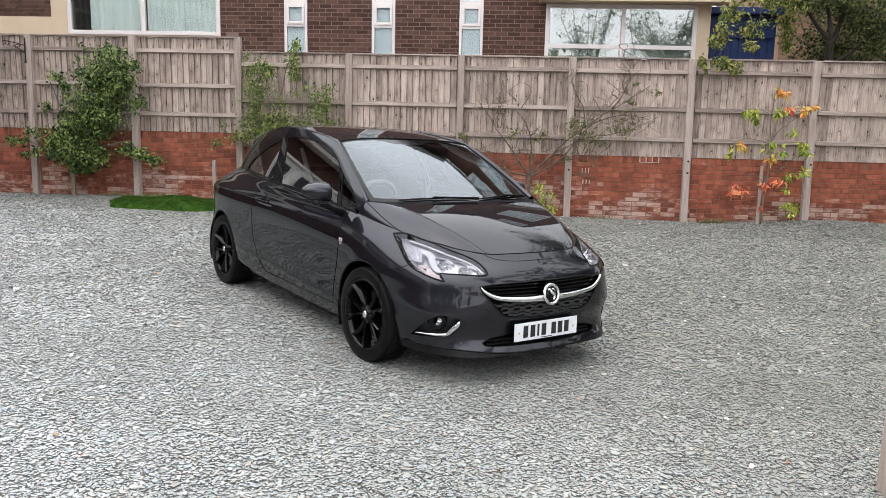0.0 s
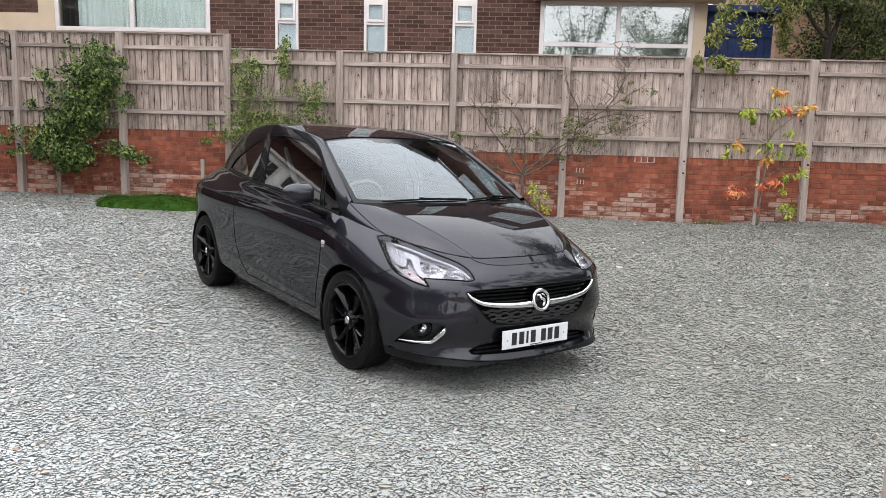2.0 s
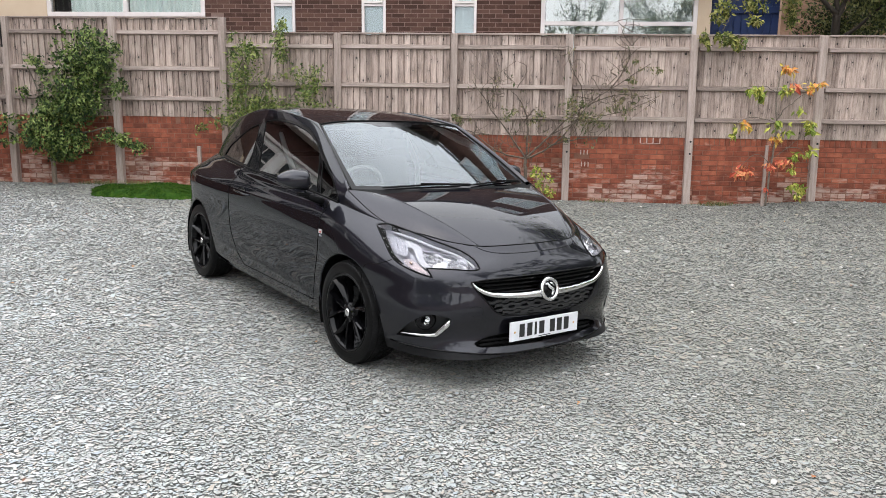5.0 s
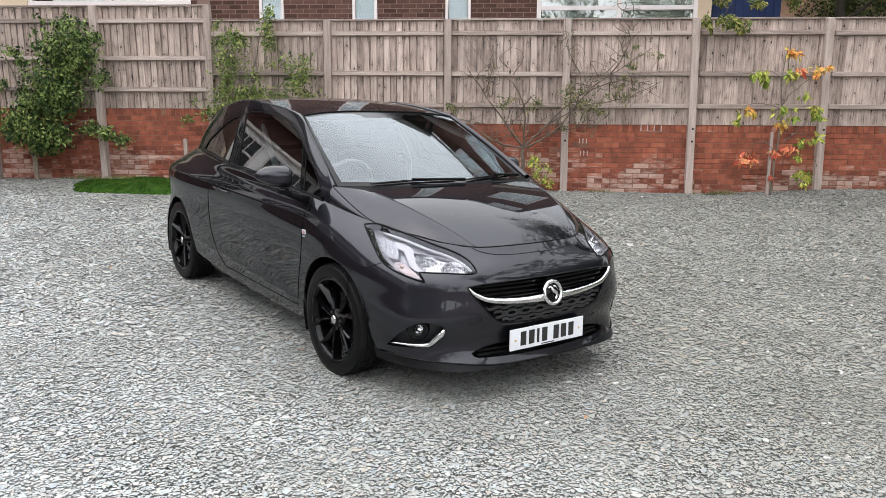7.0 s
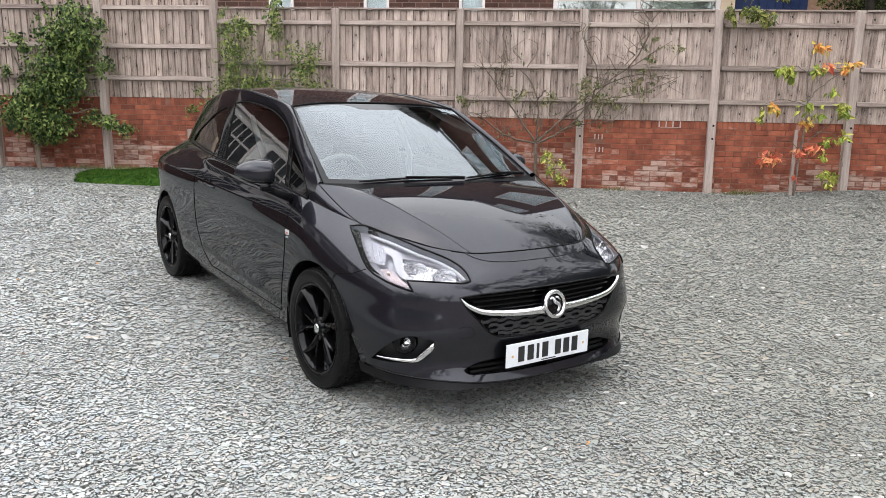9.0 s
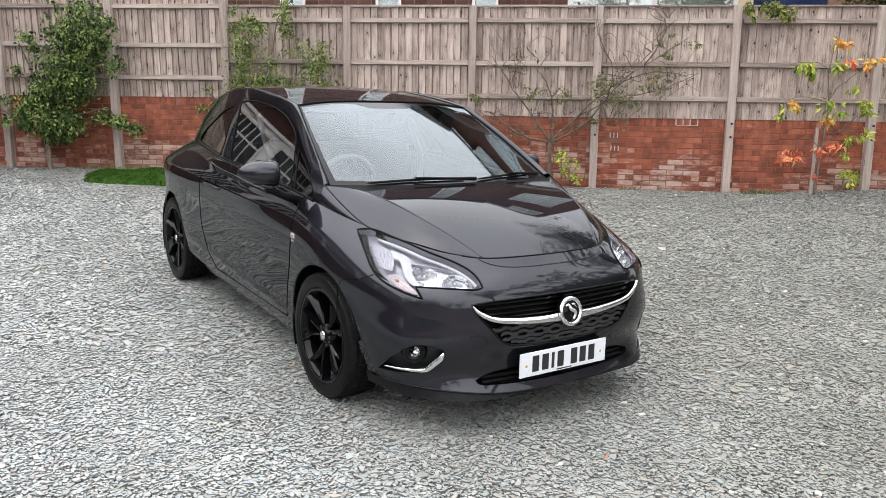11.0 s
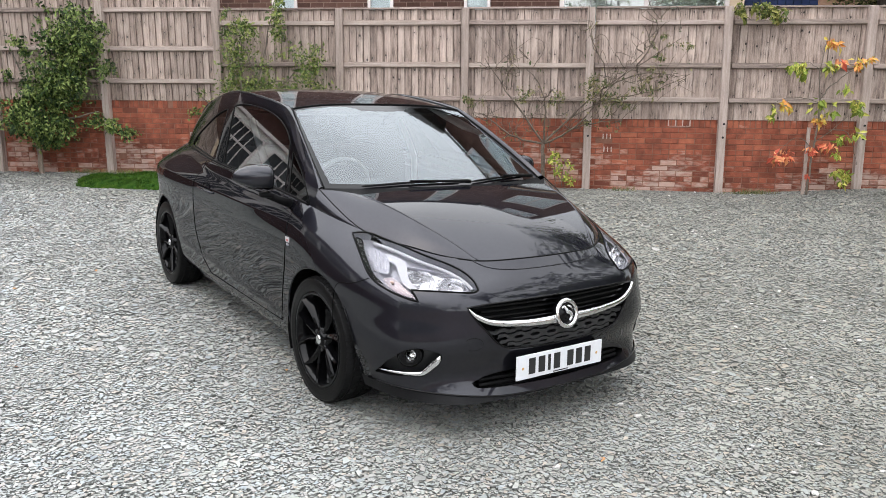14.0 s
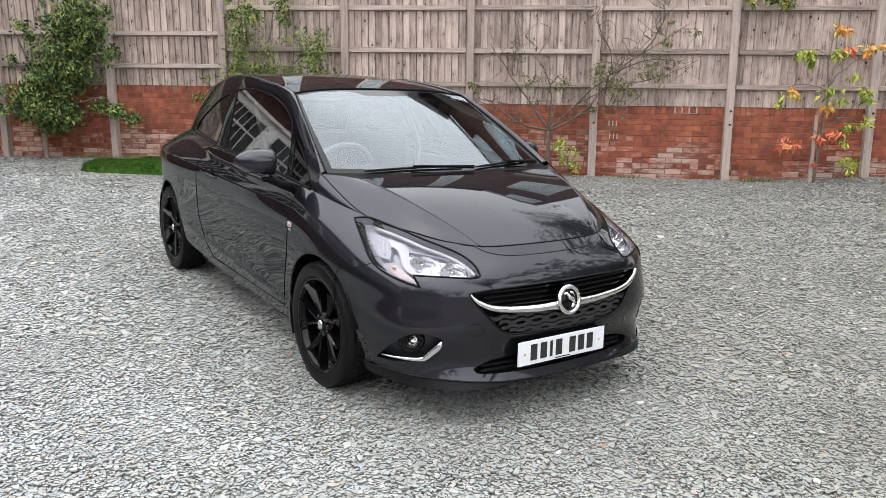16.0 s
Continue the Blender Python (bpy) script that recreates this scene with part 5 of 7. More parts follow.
# plan outlines of the lower body from the nose's middle round to the tail's middle, from the underside up to the belt
RINGS = np.stack([
    ring([0.812, 0.805, 0.778, 0.656, 0.43, 0.0, -0.40, -1.0, -1.7, -2.51, -2.93, -3.08, -3.11],
         [0, 0.28, 0.51, 0.670, 0.760, 0.785, 0.79, 0.795, 0.795, 0.785, 0.70, 0.48, 0],
         [0.196, 0.196, 0.198, 0.200, 0.196, 0.185, 0.195, 0.20, 0.205, 0.21, 0.23, 0.24, 0.24]),
    ring([0.782, 0.771, 0.729, 0.628, 0.43, 0.0, -0.40, -1.0, -1.7, -2.51, -2.96, -3.14, -3.17],
         [0, 0.28, 0.51, 0.68, 0.785, 0.825, 0.828, 0.83, 0.832, 0.83, 0.73, 0.50, 0],
         [0.318, 0.318, 0.318, 0.312, 0.298, 0.285, 0.285, 0.285, 0.285, 0.285, 0.285, 0.285, 0.285]),
    ring([0.808, 0.798, 0.755, 0.645, 0.445, 0.0, -0.40, -1.0, -1.7, -2.51, -2.97, -3.16, -3.20],
         [0, 0.28, 0.52, 0.70, 0.81, 0.86, 0.848, 0.85, 0.856, 0.86, 0.76, 0.52, 0], 0.43),
    ring([0.795, 0.784, 0.743, 0.625, 0.425, 0.0, -0.40, -1.0, -1.7, -2.51, -2.96, -3.14, -3.18],
         [0, 0.28, 0.51, 0.69, 0.805, 0.868, 0.855, 0.858, 0.864, 0.868, 0.77, 0.52, 0], 0.56),
    ring([0.750, 0.744, 0.716, 0.602, 0.402, 0.0, -0.40, -1.0, -1.7, -2.51, -2.92, -3.09, -3.13],
         [0, 0.275, 0.487, 0.663, 0.788, 0.858, 0.860, 0.866, 0.869, 0.866, 0.770, 0.52, 0],
         [0.665, 0.665, 0.668, 0.672, 0.68, 0.70, 0.70, 0.70, 0.70, 0.71, 0.71, 0.70, 0.70]),
    ring([0.695, 0.682, 0.636, 0.533, 0.354, 0.0, -0.40, -1.0, -1.7, -2.51, -2.92, -3.07, -3.10],
         [0, 0.25, 0.430, 0.584, 0.712, 0.822, 0.842, 0.852, 0.858, 0.852, 0.755, 0.51, 0],
         [0.735, 0.735, 0.740, 0.755, 0.778, 0.815, 0.835, 0.845, 0.855, 0.87, 0.87, 0.86, 0.86]),
    ring([0.655, 0.640, 0.597, 0.490, 0.32, 0.0, -0.40, -1.0, -1.7, -2.51, -2.74, -2.84, -2.86],
         [0, 0.22, 0.375, 0.510, 0.620, 0.735, 0.782, 0.796, 0.785, 0.672, 0.585, 0.40, 0],
         [0.782, 0.782, 0.785, 0.806, 0.840, 0.893, 0.948, 0.985, 1.012, 1.030, 1.025, 1.02, 1.02]),
])
FLIP = np.array([1, -1, 1.0])
RINGS = np.concatenate([RINGS[:, 2:0:-1] * FLIP, RINGS, RINGS[:, -2:-4:-1] * FLIP], 1)


def body(u, v):
    """The lower body: u from 0 (nose) to 12 (tail), v from 0 (underside) to 6 (belt)."""
    u, v = np.asarray(u, float), np.asarray(v, float)
    wu, wv = spline(np.eye(RINGS.shape[1]), u + 2), spline(np.eye(len(RINGS)), v)
    p = np.einsum("...r,...m,rmc->...c", wv, wu, RINGS)
    # shoulder crease from the wing to the tail with a hollow over it, and the blade that rises along the foot of the door
    run = np.clip((u - 5.6) / 1.2, 0, 1) * np.clip((10.6 - u) / 0.8, 0, 1)
    crease = 0.011 * np.exp(-np.abs(v - 5.0) / 0.32) - 0.010 * np.exp(-((v - 5.55) / 0.26) ** 2)
    low = np.clip((u - 5.9) / 0.5, 0, 1) * np.clip((8.6 - u) / 0.3, 0, 1)
    blade = 0.009 * np.exp(-np.abs(v - 1.25 - 0.22 * (u - 6)) / 0.22)
    out = np.clip(p[..., 1] / 0.5, 0, 1)
    return p + np.stack([0 * out, out * (run * crease + low * blade), 0 * out], -1)


def grid_surface(rows, mirrored=False):
    """A surface through rows of points; with mirrored each row runs from the middle plane outwards and is smooth across it."""
    c = np.array(rows, float)
    off = 0
    if mirrored:
        c = np.concatenate([c[:, :0:-1] * FLIP, c], 1)
        off = c.shape[1] // 2
    nr, nm = c.shape[:2]

    def fn(u, v):
        wu, wv = spline(np.eye(nm), np.asarray(u, float) + off), spline(np.eye(nr), np.asarray(v, float))
        return np.einsum("...r,...m,rmc->...c", wv, wu, c)
    return fn


CREASE = np.array([(0.605, 0.350, 0.784), (0.47, 0.425, 0.860), (0.32, 0.492, 0.920), (0.15, 0.545, 0.968), (-0.045, 0.590, 1.000)])
SPINE = np.array([(0.655, 0, 0.782), (0.52, 0, 0.877), (0.36, 0, 0.944), (0.18, 0, 0.991), (0.005, 0, 1.017)])


def belt(u):
    return body(u, np.full(np.shape(u), 6.0))


CREASE[0], SPINE[0] = belt(1.84), belt(0.0)
EDGE = belt(np.array([2.05, 2.9, 3.75, 4.55, 5.3]))
EDGE[4] = (-0.205, 0.735, 1.012)
bonnet_middle = grid_surface([[SPINE[i], belt(0.98) if i == 0 else SPINE[i] * 0.45 + CREASE[i] * 0.55 + (0.004, 0, 0.006), CREASE[i]] for i in range(5)], True)
bonnet_side = grid_surface([[CREASE[i], CREASE[i] * 0.5 + EDGE[i] * 0.5 + (0, 0.002, (0.002, 0.008, 0.009, 0.007, 0.004)[i]), EDGE[i]] for i in range(5)])
WS_LOW = np.array([(-0.035, 0, 1.020), (-0.070, 0.38, 1.018), (-0.225, 0.700, 1.012)])
WS_TOP = np.array([(-0.955, 0, 1.395), (-0.945, 0.34, 1.390), (-0.895, 0.570, 1.368)])
WS_MID = (WS_LOW + WS_TOP) / 2 + np.array([(0.003, 0, 0.007), (0.003, 0.004, 0.007), (0.003, 0.008, 0.006)])
windscreen_at = grid_surface([WS_LOW, WS_MID, WS_TOP], True)
ROOF = [[(x, 0, z), (x + 0.006, 0.36, z - 0.008), (x + dx, y, zs)] for x, z, dx, y, zs in (
    (-0.955, 1.395, 0.06, 0.570, 1.368), (-1.30, 1.442, 0.03, 0.572, 1.412), (-1.75, 1.462, 0, 0.572, 1.430), (-2.15, 1.434, 0, 0.562, 1.378), (-2.44, 1.396, 0, 0.540, 1.320), (-2.66, 1.350, 0.03, 0.515, 1.270))]
roof_at = grid_surface(ROOF, True)
RAIL_TOP = np.array([(-0.205, 0.737, 1.010), (-0.40, 0.690, 1.128), (-0.66, 0.640, 1.264), (-0.93, 0.598, 1.372), (-1.30, 0.592, 1.414), (-1.75, 0.594, 1.430), (-2.15, 0.584, 1.366), (-2.42, 0.563, 1.306), (-2.59, 0.545, 1.240)])
RAIL_U = np.array([5.47, 5.88, 6.35, 6.85, 7.42, 8.0, 8.65, 9.25, 10.05])
RAIL_LOW = belt(RAIL_U)
side_at = grid_surface([RAIL_LOW, RAIL_LOW * 0.5 + RAIL_TOP * 0.5 + np.array([0, 0.013, 0.0]) * np.linspace(0.35, 1, 9)[:, None], RAIL_TOP])


def fender_top(u, v):
    """The strip between the bonnet's edge and the belt, from the lamp to the foot of the windscreen pillar."""
    hi = bonnet_side(np.full(np.shape(v), 2.0), 3 + np.asarray(v, float))
    lo = belt(4.55 + 0.92 * np.asarray(v, float))
    u = np.asarray(u, float)[..., None]
    bulge = np.array([0, 0.012, 0.006]) * 4 * u * (1 - u)
    return hi * (1 - u) + lo * u + bulge * np.clip(np.asarray(v, float), 0, 1)[..., None]
PAINT = material("grey_metallic_paint", [(0.0158, 0.0158, 0.0212), (0.0226, 0.0226, 0.0295)], 0.40, 0.85, scale=2, coat=0.9, space="Object", spec=0.1)
PAINT.node_tree.nodes["Principled BSDF"].inputs["Coat IOR"].default_value = 1.48
PAINT.node_tree.nodes["Principled BSDF"].inputs["Specular Tint"].default_value = (0.12, 0.12, 0.14, 1)
GLOSS_BLACK = material("gloss_black", [(0.002, 0.002, 0.0024), (0.004, 0.004, 0.0046)], 0.06, spec=0.2, scale=6, space="Object", rough_vary=0.03)
SATIN_BLACK = material("black_plastic", [(0.003, 0.003, 0.0033), (0.007, 0.007, 0.0073)], 0.5, spec=0.06, scale=20, bump=0.0004, bump_scale=400, space="Object")
LIP_BLACK = material("lip_plastic", [(0.006, 0.006, 0.0066), (0.011, 0.011, 0.0118)], 0.45, scale=20, spec=0.12, space="Object")
SEAL = material("rubber_seal", [(0.002, 0.002, 0.002), (0.004, 0.004, 0.004)], 0.55, spec=0.06, space="Object")
RUBBER = material("tyre_rubber", [(0.002, 0.002, 0.0022), (0.006, 0.006, 0.006)], 0.36, spec=0.13, scale=14, bump=0.0006, bump_scale=220, space="Object")
TREAD = material("worn_tread", [(0.006, 0.006, 0.0062), (0.018, 0.018, 0.0185)], 0.8, spec=0.06, scale=30, bump=0.0006, bump_scale=260, space="Object")
CHROME = material("chrome", [(0.72, 0.72, 0.73), (0.82, 0.82, 0.83)], 0.10, 1.0, scale=8, space="Object", rough_vary=0.04)
SILVER = material("lamp_silver", [(0.26, 0.26, 0.295), (0.36, 0.36, 0.40)], 0.32, 0.25, scale=12, space="Object")
LIGHT_GUIDE = material("light_guide", [(0.38, 0.38, 0.41), (0.48, 0.48, 0.51)], 0.25, scale=12, space="Object")
REFLECTOR = material("lamp_reflector", [(0.62, 0.62, 0.64), (0.78, 0.78, 0.80)], 0.16, 0.8, scale=25, bump=0.006, bump_scale=45, space="Object")
GRILLE_GREY = material("dark_grey_grille", [(0.012, 0.0125, 0.0135), (0.022, 0.0225, 0.024)], 0.42, scale=12, space="Object")
AMBER = material("amber_lens", [(0.17, 0.145, 0.155), (0.34, 0.30, 0.315)], 0.18, 0.5, space="Object")
PLATE_WHITE = material("number_plate_white", [(0.66, 0.67, 0.70), (0.74, 0.75, 0.78)], 0.35, scale=10, space="Object")
INK = material("plate_black", [(0.012, 0.012, 0.013), (0.02, 0.02, 0.02)], 0.45)
ORANGE = material("amber_bulb_glass", [(0.52, 0.34, 0.27), (0.60, 0.42, 0.34)], 0.2)
BRASS = material("screw_cap", [(0.55, 0.33, 0.12), (0.65, 0.42, 0.18)], 0.45)
TRIM = material("dark_cabin_trim", [(0.010, 0.010, 0.0105), (0.020, 0.020, 0.021)], 0.7, scale=15, bump=0.0005, bump_scale=300, space="Object")
LEATHER = material("grey_leather", [(0.16, 0.16, 0.165), (0.24, 0.24, 0.245)], 0.6, scale=20, space="Object")
FABRIC = material("seat_fabric", [(0.04, 0.04, 0.043), (0.08, 0.08, 0.085)], 0.95, scale=30, bump=0.001, bump_scale=500, space="Object")
BADGE_WHITE = material("side_badge_white", [(0.42, 0.40, 0.41), (0.52, 0.49, 0.50)], 0.3)
BADGE_RED = material("side_badge_red", [(0.36, 0.05, 0.05), (0.45, 0.08, 0.07)], 0.3)
SCREEN = glass("windscreen_glass", (0.80, 0.87, 0.85), (0.90, 0.96, 1.0), ior=1.92)
TINTED = glass("tinted_glass", (0.48, 0.53, 0.515), ior=2.6)
PRIVACY = glass("privacy_glass", (0.26, 0.29, 0.29), ior=2.5)
LENS = glass("lamp_lens", (0.90, 0.90, 0.91), ior=1.22)
DARK_PANE = glass("dark_corner_glass", (0.10, 0.11, 0.11), ior=1.35)

car = empty("car", pose(CAR_X, CAR_Y, -0.024, -1.667, 0.705, CAR_YAW), "dark metallic grey three-door hatchback with gloss black wheels on gravel", "car")


def normal_of(fn, u, v, e=1e-3):
    n = np.cross(fn(u + e, v) - fn(u - e, v), fn(u, v + e) - fn(u, v - e))
    return n / np.maximum(np.linalg.norm(n, axis=-1, keepdims=True), 1e-9)


def inside(poly, x, y):
    hit = False
    j = len(poly) - 1
    for i in range(len(poly)):
        (a, b), (c, d) = poly[i], poly[j]
        if (b > y) != (d > y) and x < (c - a) * (y - b) / (d - b) + a:
            hit = not hit
        j = i
    return hit


def rounded(points, per=4):
    """A closed outline through points; (u, v, 1) is a sharp corner, the rest is smooth."""
    corner = [i for i, p in enumerate(points) if len(p) > 2]
    flat = [tuple(p[:2]) for p in points]
    if not corner:
        n = len(flat)
        return [tuple(p) for p in spline(np.array(flat[-2:] + flat + flat[:3], float), np.arange(2, 2 + n, 1 / per))]
    out = []
    for a, b in zip(corner, corner[1:] + [corner[0] + len(points)]):
        run = np.array([flat[i % len(flat)] for i in range(a, b + 1)], float)
        out += [tuple(p) for p in (spline(run, np.linspace(0, len(run) - 1, per * (len(run) - 1) + 1))[:-1] if len(run) > 2 else run[:-1])]
    return out


def mesh_of(name, fn, uv, faces, flip, push=0.0, even=False):
    """A mesh of faces in (u, v) laid on a surface, with the surface's own normals; push moves it along them, even gives it one steady curvature, as a pane has."""
    uv = np.array(uv, float)
    n = normal_of(fn, uv[:, 0], uv[:, 1])
    p = fn(uv[:, 0], uv[:, 1])
    mid = p.mean(0)
    if ((n * (p - np.array([min(max(mid[0], -2.6), 0.1), 0, 0.6]))).sum(-1)).mean() < 0:
        n = -n
    p = p + n * push
    if even:
        x, z = p[:, 0] - p[:, 0].mean(), p[:, 2] - p[:, 2].mean()
        plane = np.stack([np.ones(len(x)), x, z], 1)
        curved = np.stack([np.ones(len(x)), x, z, x * x, x * z, z * z], 1)
        p[:, 1] = curved @ np.linalg.lstsq(curved, p[:, 1], rcond=None)[0]
        n = plane @ np.linalg.lstsq(plane, n, rcond=None)[0]
        n = n / np.linalg.norm(n, axis=1, keepdims=True)
    p, n = p * (1, flip, 1), n * (1, flip, 1)
    groups = {}
    for f in faces:
        a = np.array(f)
        q = p[a]
        m = np.cross(q[1] - q[0], q[2] - q[0]) if len(a) == 3 else sum(np.cross(q[i] - q[0], q[i + 1] - q[0]) for i in range(1, len(a) - 1))
        groups.setdefault(len(f), []).append(a if (m * n[a].mean(0)).sum() > 0 else a[::-1])
    me = raw(name, p, [np.array(g) for g in groups.values()])
    me.polygons.foreach_set("use_smooth", np.ones(len(me.polygons), bool))
    me.normals_split_custom_set_from_vertices(n.tolist())
    return me


def cut(us, vs, regions):
    """Cuts a flat sheet of (u, v) along outlines. Gives for each region, and for the rest, its points and faces."""
    bm = bmesh.new()
    g = [[bm.verts.new((u, v, 0)) for v in vs] for u in us]
    for i in range(len(us) - 1):
        for j in range(len(vs) - 1):
            bm.faces.new((g[i][j], g[i + 1][j], g[i + 1][j + 1], g[i][j + 1]))
    for poly in regions.values():
        lo, hi = np.min(poly, 0), np.max(poly, 0)
        pad_u, pad_v = 1.01 * max(np.diff(us)), 1.01 * max(np.diff(vs))
        near = {f for f in bm.faces if lo[0] - pad_u < f.calc_center_median().x < hi[0] + pad_u and lo[1] - pad_v < f.calc_center_median().y < hi[1] + pad_v}
        for a, b in zip(poly, poly[1:] + poly[:1]):
            dx, dy = b[0] - a[0], b[1] - a[1]
            if abs(dx) + abs(dy) < 1e-6:
                continue
            x0, x1, y0, y1 = min(a[0], b[0]) - 1e-5, max(a[0], b[0]) + 1e-5, min(a[1], b[1]) - 1e-5, max(a[1], b[1]) + 1e-5
            pick = []
            for f in near:
                if f.is_valid:
                    xs, ys = [v.co.x for v in f.verts], [v.co.y for v in f.verts]
                    if max(xs) > x0 and min(xs) < x1 and max(ys) > y0 and min(ys) < y1:
                        pick.append(f)
            if not pick:
                continue
            geom = set(pick)
            for f in pick:
                geom.update(f.edges)
                geom.update(f.verts)
            done = bmesh.ops.bisect_plane(bm, geom=list(geom), dist=1e-6, plane_co=(a[0], a[1], 0), plane_no=(-dy, dx, 0))
            for item in done["geom"]:
                if isinstance(item, bmesh.types.BMFace):
                    near.add(item)
            for item in done["geom_cut"]:
                near.update(item.link_faces)
    out = {}
    for f in bm.faces:
        c = f.calc_center_median()
        name = next((k for k, poly in regions.items() if inside(poly, c.x, c.y)), "rest")
        uv, faces, index = out.setdefault(name, ([], [], {}))
        row = []
        for v in f.verts:
            if v.index < 0 or v not in index:
                index[v] = len(uv)
                uv.append((v.co.x, v.co.y))
            row.append(index[v])
        faces.append(row)
    bm.free()
    return out


def on(fn, points, flip=1, push=0.0):
    """Places on a surface, moved along its outward normal."""
    uv = np.array(points, float)
    n = normal_of(fn, uv[:, 0], uv[:, 1])
    p = fn(uv[:, 0], uv[:, 1])
    mid = p.mean(0)
    if ((n * (p - np.array([min(max(mid[0], -2.6), 0.1), 0, 0.6]))).sum(-1)).mean() < 0:
        n = -n
    return (p + n * push) * (1, flip, 1)


def line(name, fn, points, radius, mat, parent, flip=1, closed=False, push=0.0, label="", dense=0, sides=6):
    pts = np.array([p[:2] for p in points], float)
    if dense:
        pts = spline(pts, np.linspace(0, len(pts) - 1, dense))
    return part(name, tube(on(fn, pts, flip, push), radius, sides, closed), mat, parent, label, smooth=True)


def wall_strip(name, fn, poly, d0, d1, mat, parent, flip=1):
    """The sides of a recess, from depth d0 to d1 along an outline."""
    a, b = on(fn, poly, flip, -d0), on(fn, poly, flip, -d1)
    n = len(poly)
    i = np.arange(n)
    return link(name, raw(name, np.concatenate([a, b]), np.stack([i, (i + 1) % n, n + (i + 1) % n, n + i], 1)), mat, parent, smooth=True)


def side_uv(x, z, u0, v0):
    """The (u, v) of the body's side at a given x and height."""
    q = np.array([u0, v0], float)
    for _ in range(12):
        f = body(q[0], q[1])[[0, 2]] - (x, z)
        j = np.stack([(body(q[0] + 1e-4, q[1]) - body(q[0], q[1]))[[0, 2]], (body(q[0], q[1] + 1e-4) - body(q[0], q[1]))[[0, 2]]], 1) / 1e-4
        q = q - np.clip(np.linalg.solve(j, f), -0.4, 0.4)
        q = np.clip(q, (0, -0.2), (12, 6))
    return tuple(q)


def arch(xc, radius, zc, u0):
    pts, guess = [], (u0 - 0.6, 2.0)
    for a in np.linspace(-8, 188, 30):
        guess = side_uv(xc + radius * math.cos(radians(a)), zc + radius * math.sin(radians(a)), *guess)
        pts.append(guess)
    return [(pts[0][0], -0.1)] + pts + [(pts[-1][0], -0.1)]


# outlines on the body, (u, v)
LAMP = rounded([(4.636, 5.70, 1), (4.46, 5.985), (4.218, 5.985), (3.809, 5.93), (3.212, 5.76), (2.590, 5.50), (2.118, 5.083), (1.842, 4.617), (1.735, 4.195, 1), (1.878, 4.105), (2.207, 4.12), (2.687, 4.12), (3.150, 4.09, 1), (3.052, 3.895), (2.963, 3.684, 1), (3.106, 3.729), (3.399, 3.85), (3.72, 4.015), (3.969, 4.211), (4.138, 4.511), (4.307, 4.932), (4.476, 5.338)], 3)
GRILLE = rounded([(-0.001, 3.60, 1), (0.5, 3.60), (1.0, 3.60), (1.55, 3.585), (1.975, 3.50, 1), (1.79, 3.05), (1.58, 2.68), (1.45, 2.42), (1.33, 2.21), (1.15, 2.02), (0.92, 1.94), (0.48, 1.86), (-0.001, 1.825, 1)], 3)
INTAKE = rounded([(-0.001, 0.970, 1), (0.810, 0.957), (1.379, 0.903), (1.788, 0.667, 1), (1.697, 0.485), (1.415, 0.427), (1.115, 0.392), (0.510, 0.347), (-0.001, 0.338, 1)], 3)
FOG = rounded([(3.935, 0.948, 1), (3.653, 1.504), (3.371, 1.878), (3.157, 2.051), (2.903, 2.118), (2.671, 2.060), (2.502, 1.998), (2.416, 1.789), (2.530, 1.344), (2.766, 1.023), (2.894, 0.979), (3.298, 0.974), (3.694, 0.957)], 3)
LIP = [(u, float(spline(np.array([[0.04], [0.08], [0.27], [0.41], [0.57], [0.60]]), u)[0])) for u in np.linspace(0, 4.7, 24)]
ARCH_F, ARCH_R = arch(0.0, 0.348, 0.318, 5), arch(-2.51, 0.348, 0.318, 9)
DOOR = rounded([(6.09, 1.02, 1), (5.97, 2.53), (5.89, 3.50), (5.864, 4.35), (5.873, 5.0), (5.87, 6.01, 1), (8.05, 6.01, 1), (8.10, 5.0), (8.12, 3.5), (8.05, 2.2), (7.86, 1.02, 1)], 4)
BUMPER_END = [(4.62, 0.0), (4.60, 2.0), (4.565, 3.459), (4.352, 3.774), (4.02, 4.20)]
BUMPER = [(-0.01, LIP[0][1])] + LIP + [(4.66, 1.4)] + BUMPER_END[1:] + [(3.3, 4.6), (2.6, 5.2), (2.3, 6.01), (-0.01, 6.01)]

US = np.concatenate([np.linspace(0, 5, 60), np.linspace(5.08, 9.9, 60), np.linspace(10, 12, 24)])
VS = np.linspace(0, 6, 64)
SHELL = cut(US, VS, {"lamp": LAMP, "grille": GRILLE, "intake": INTAKE, "fog": FOG, "arch_f": ARCH_F, "arch_r": ARCH_R, "front_lip": [(-0.01, -0.01)] + LIP + [(4.75, -0.01)], "door": DOOR, "front_bumper": BUMPER})

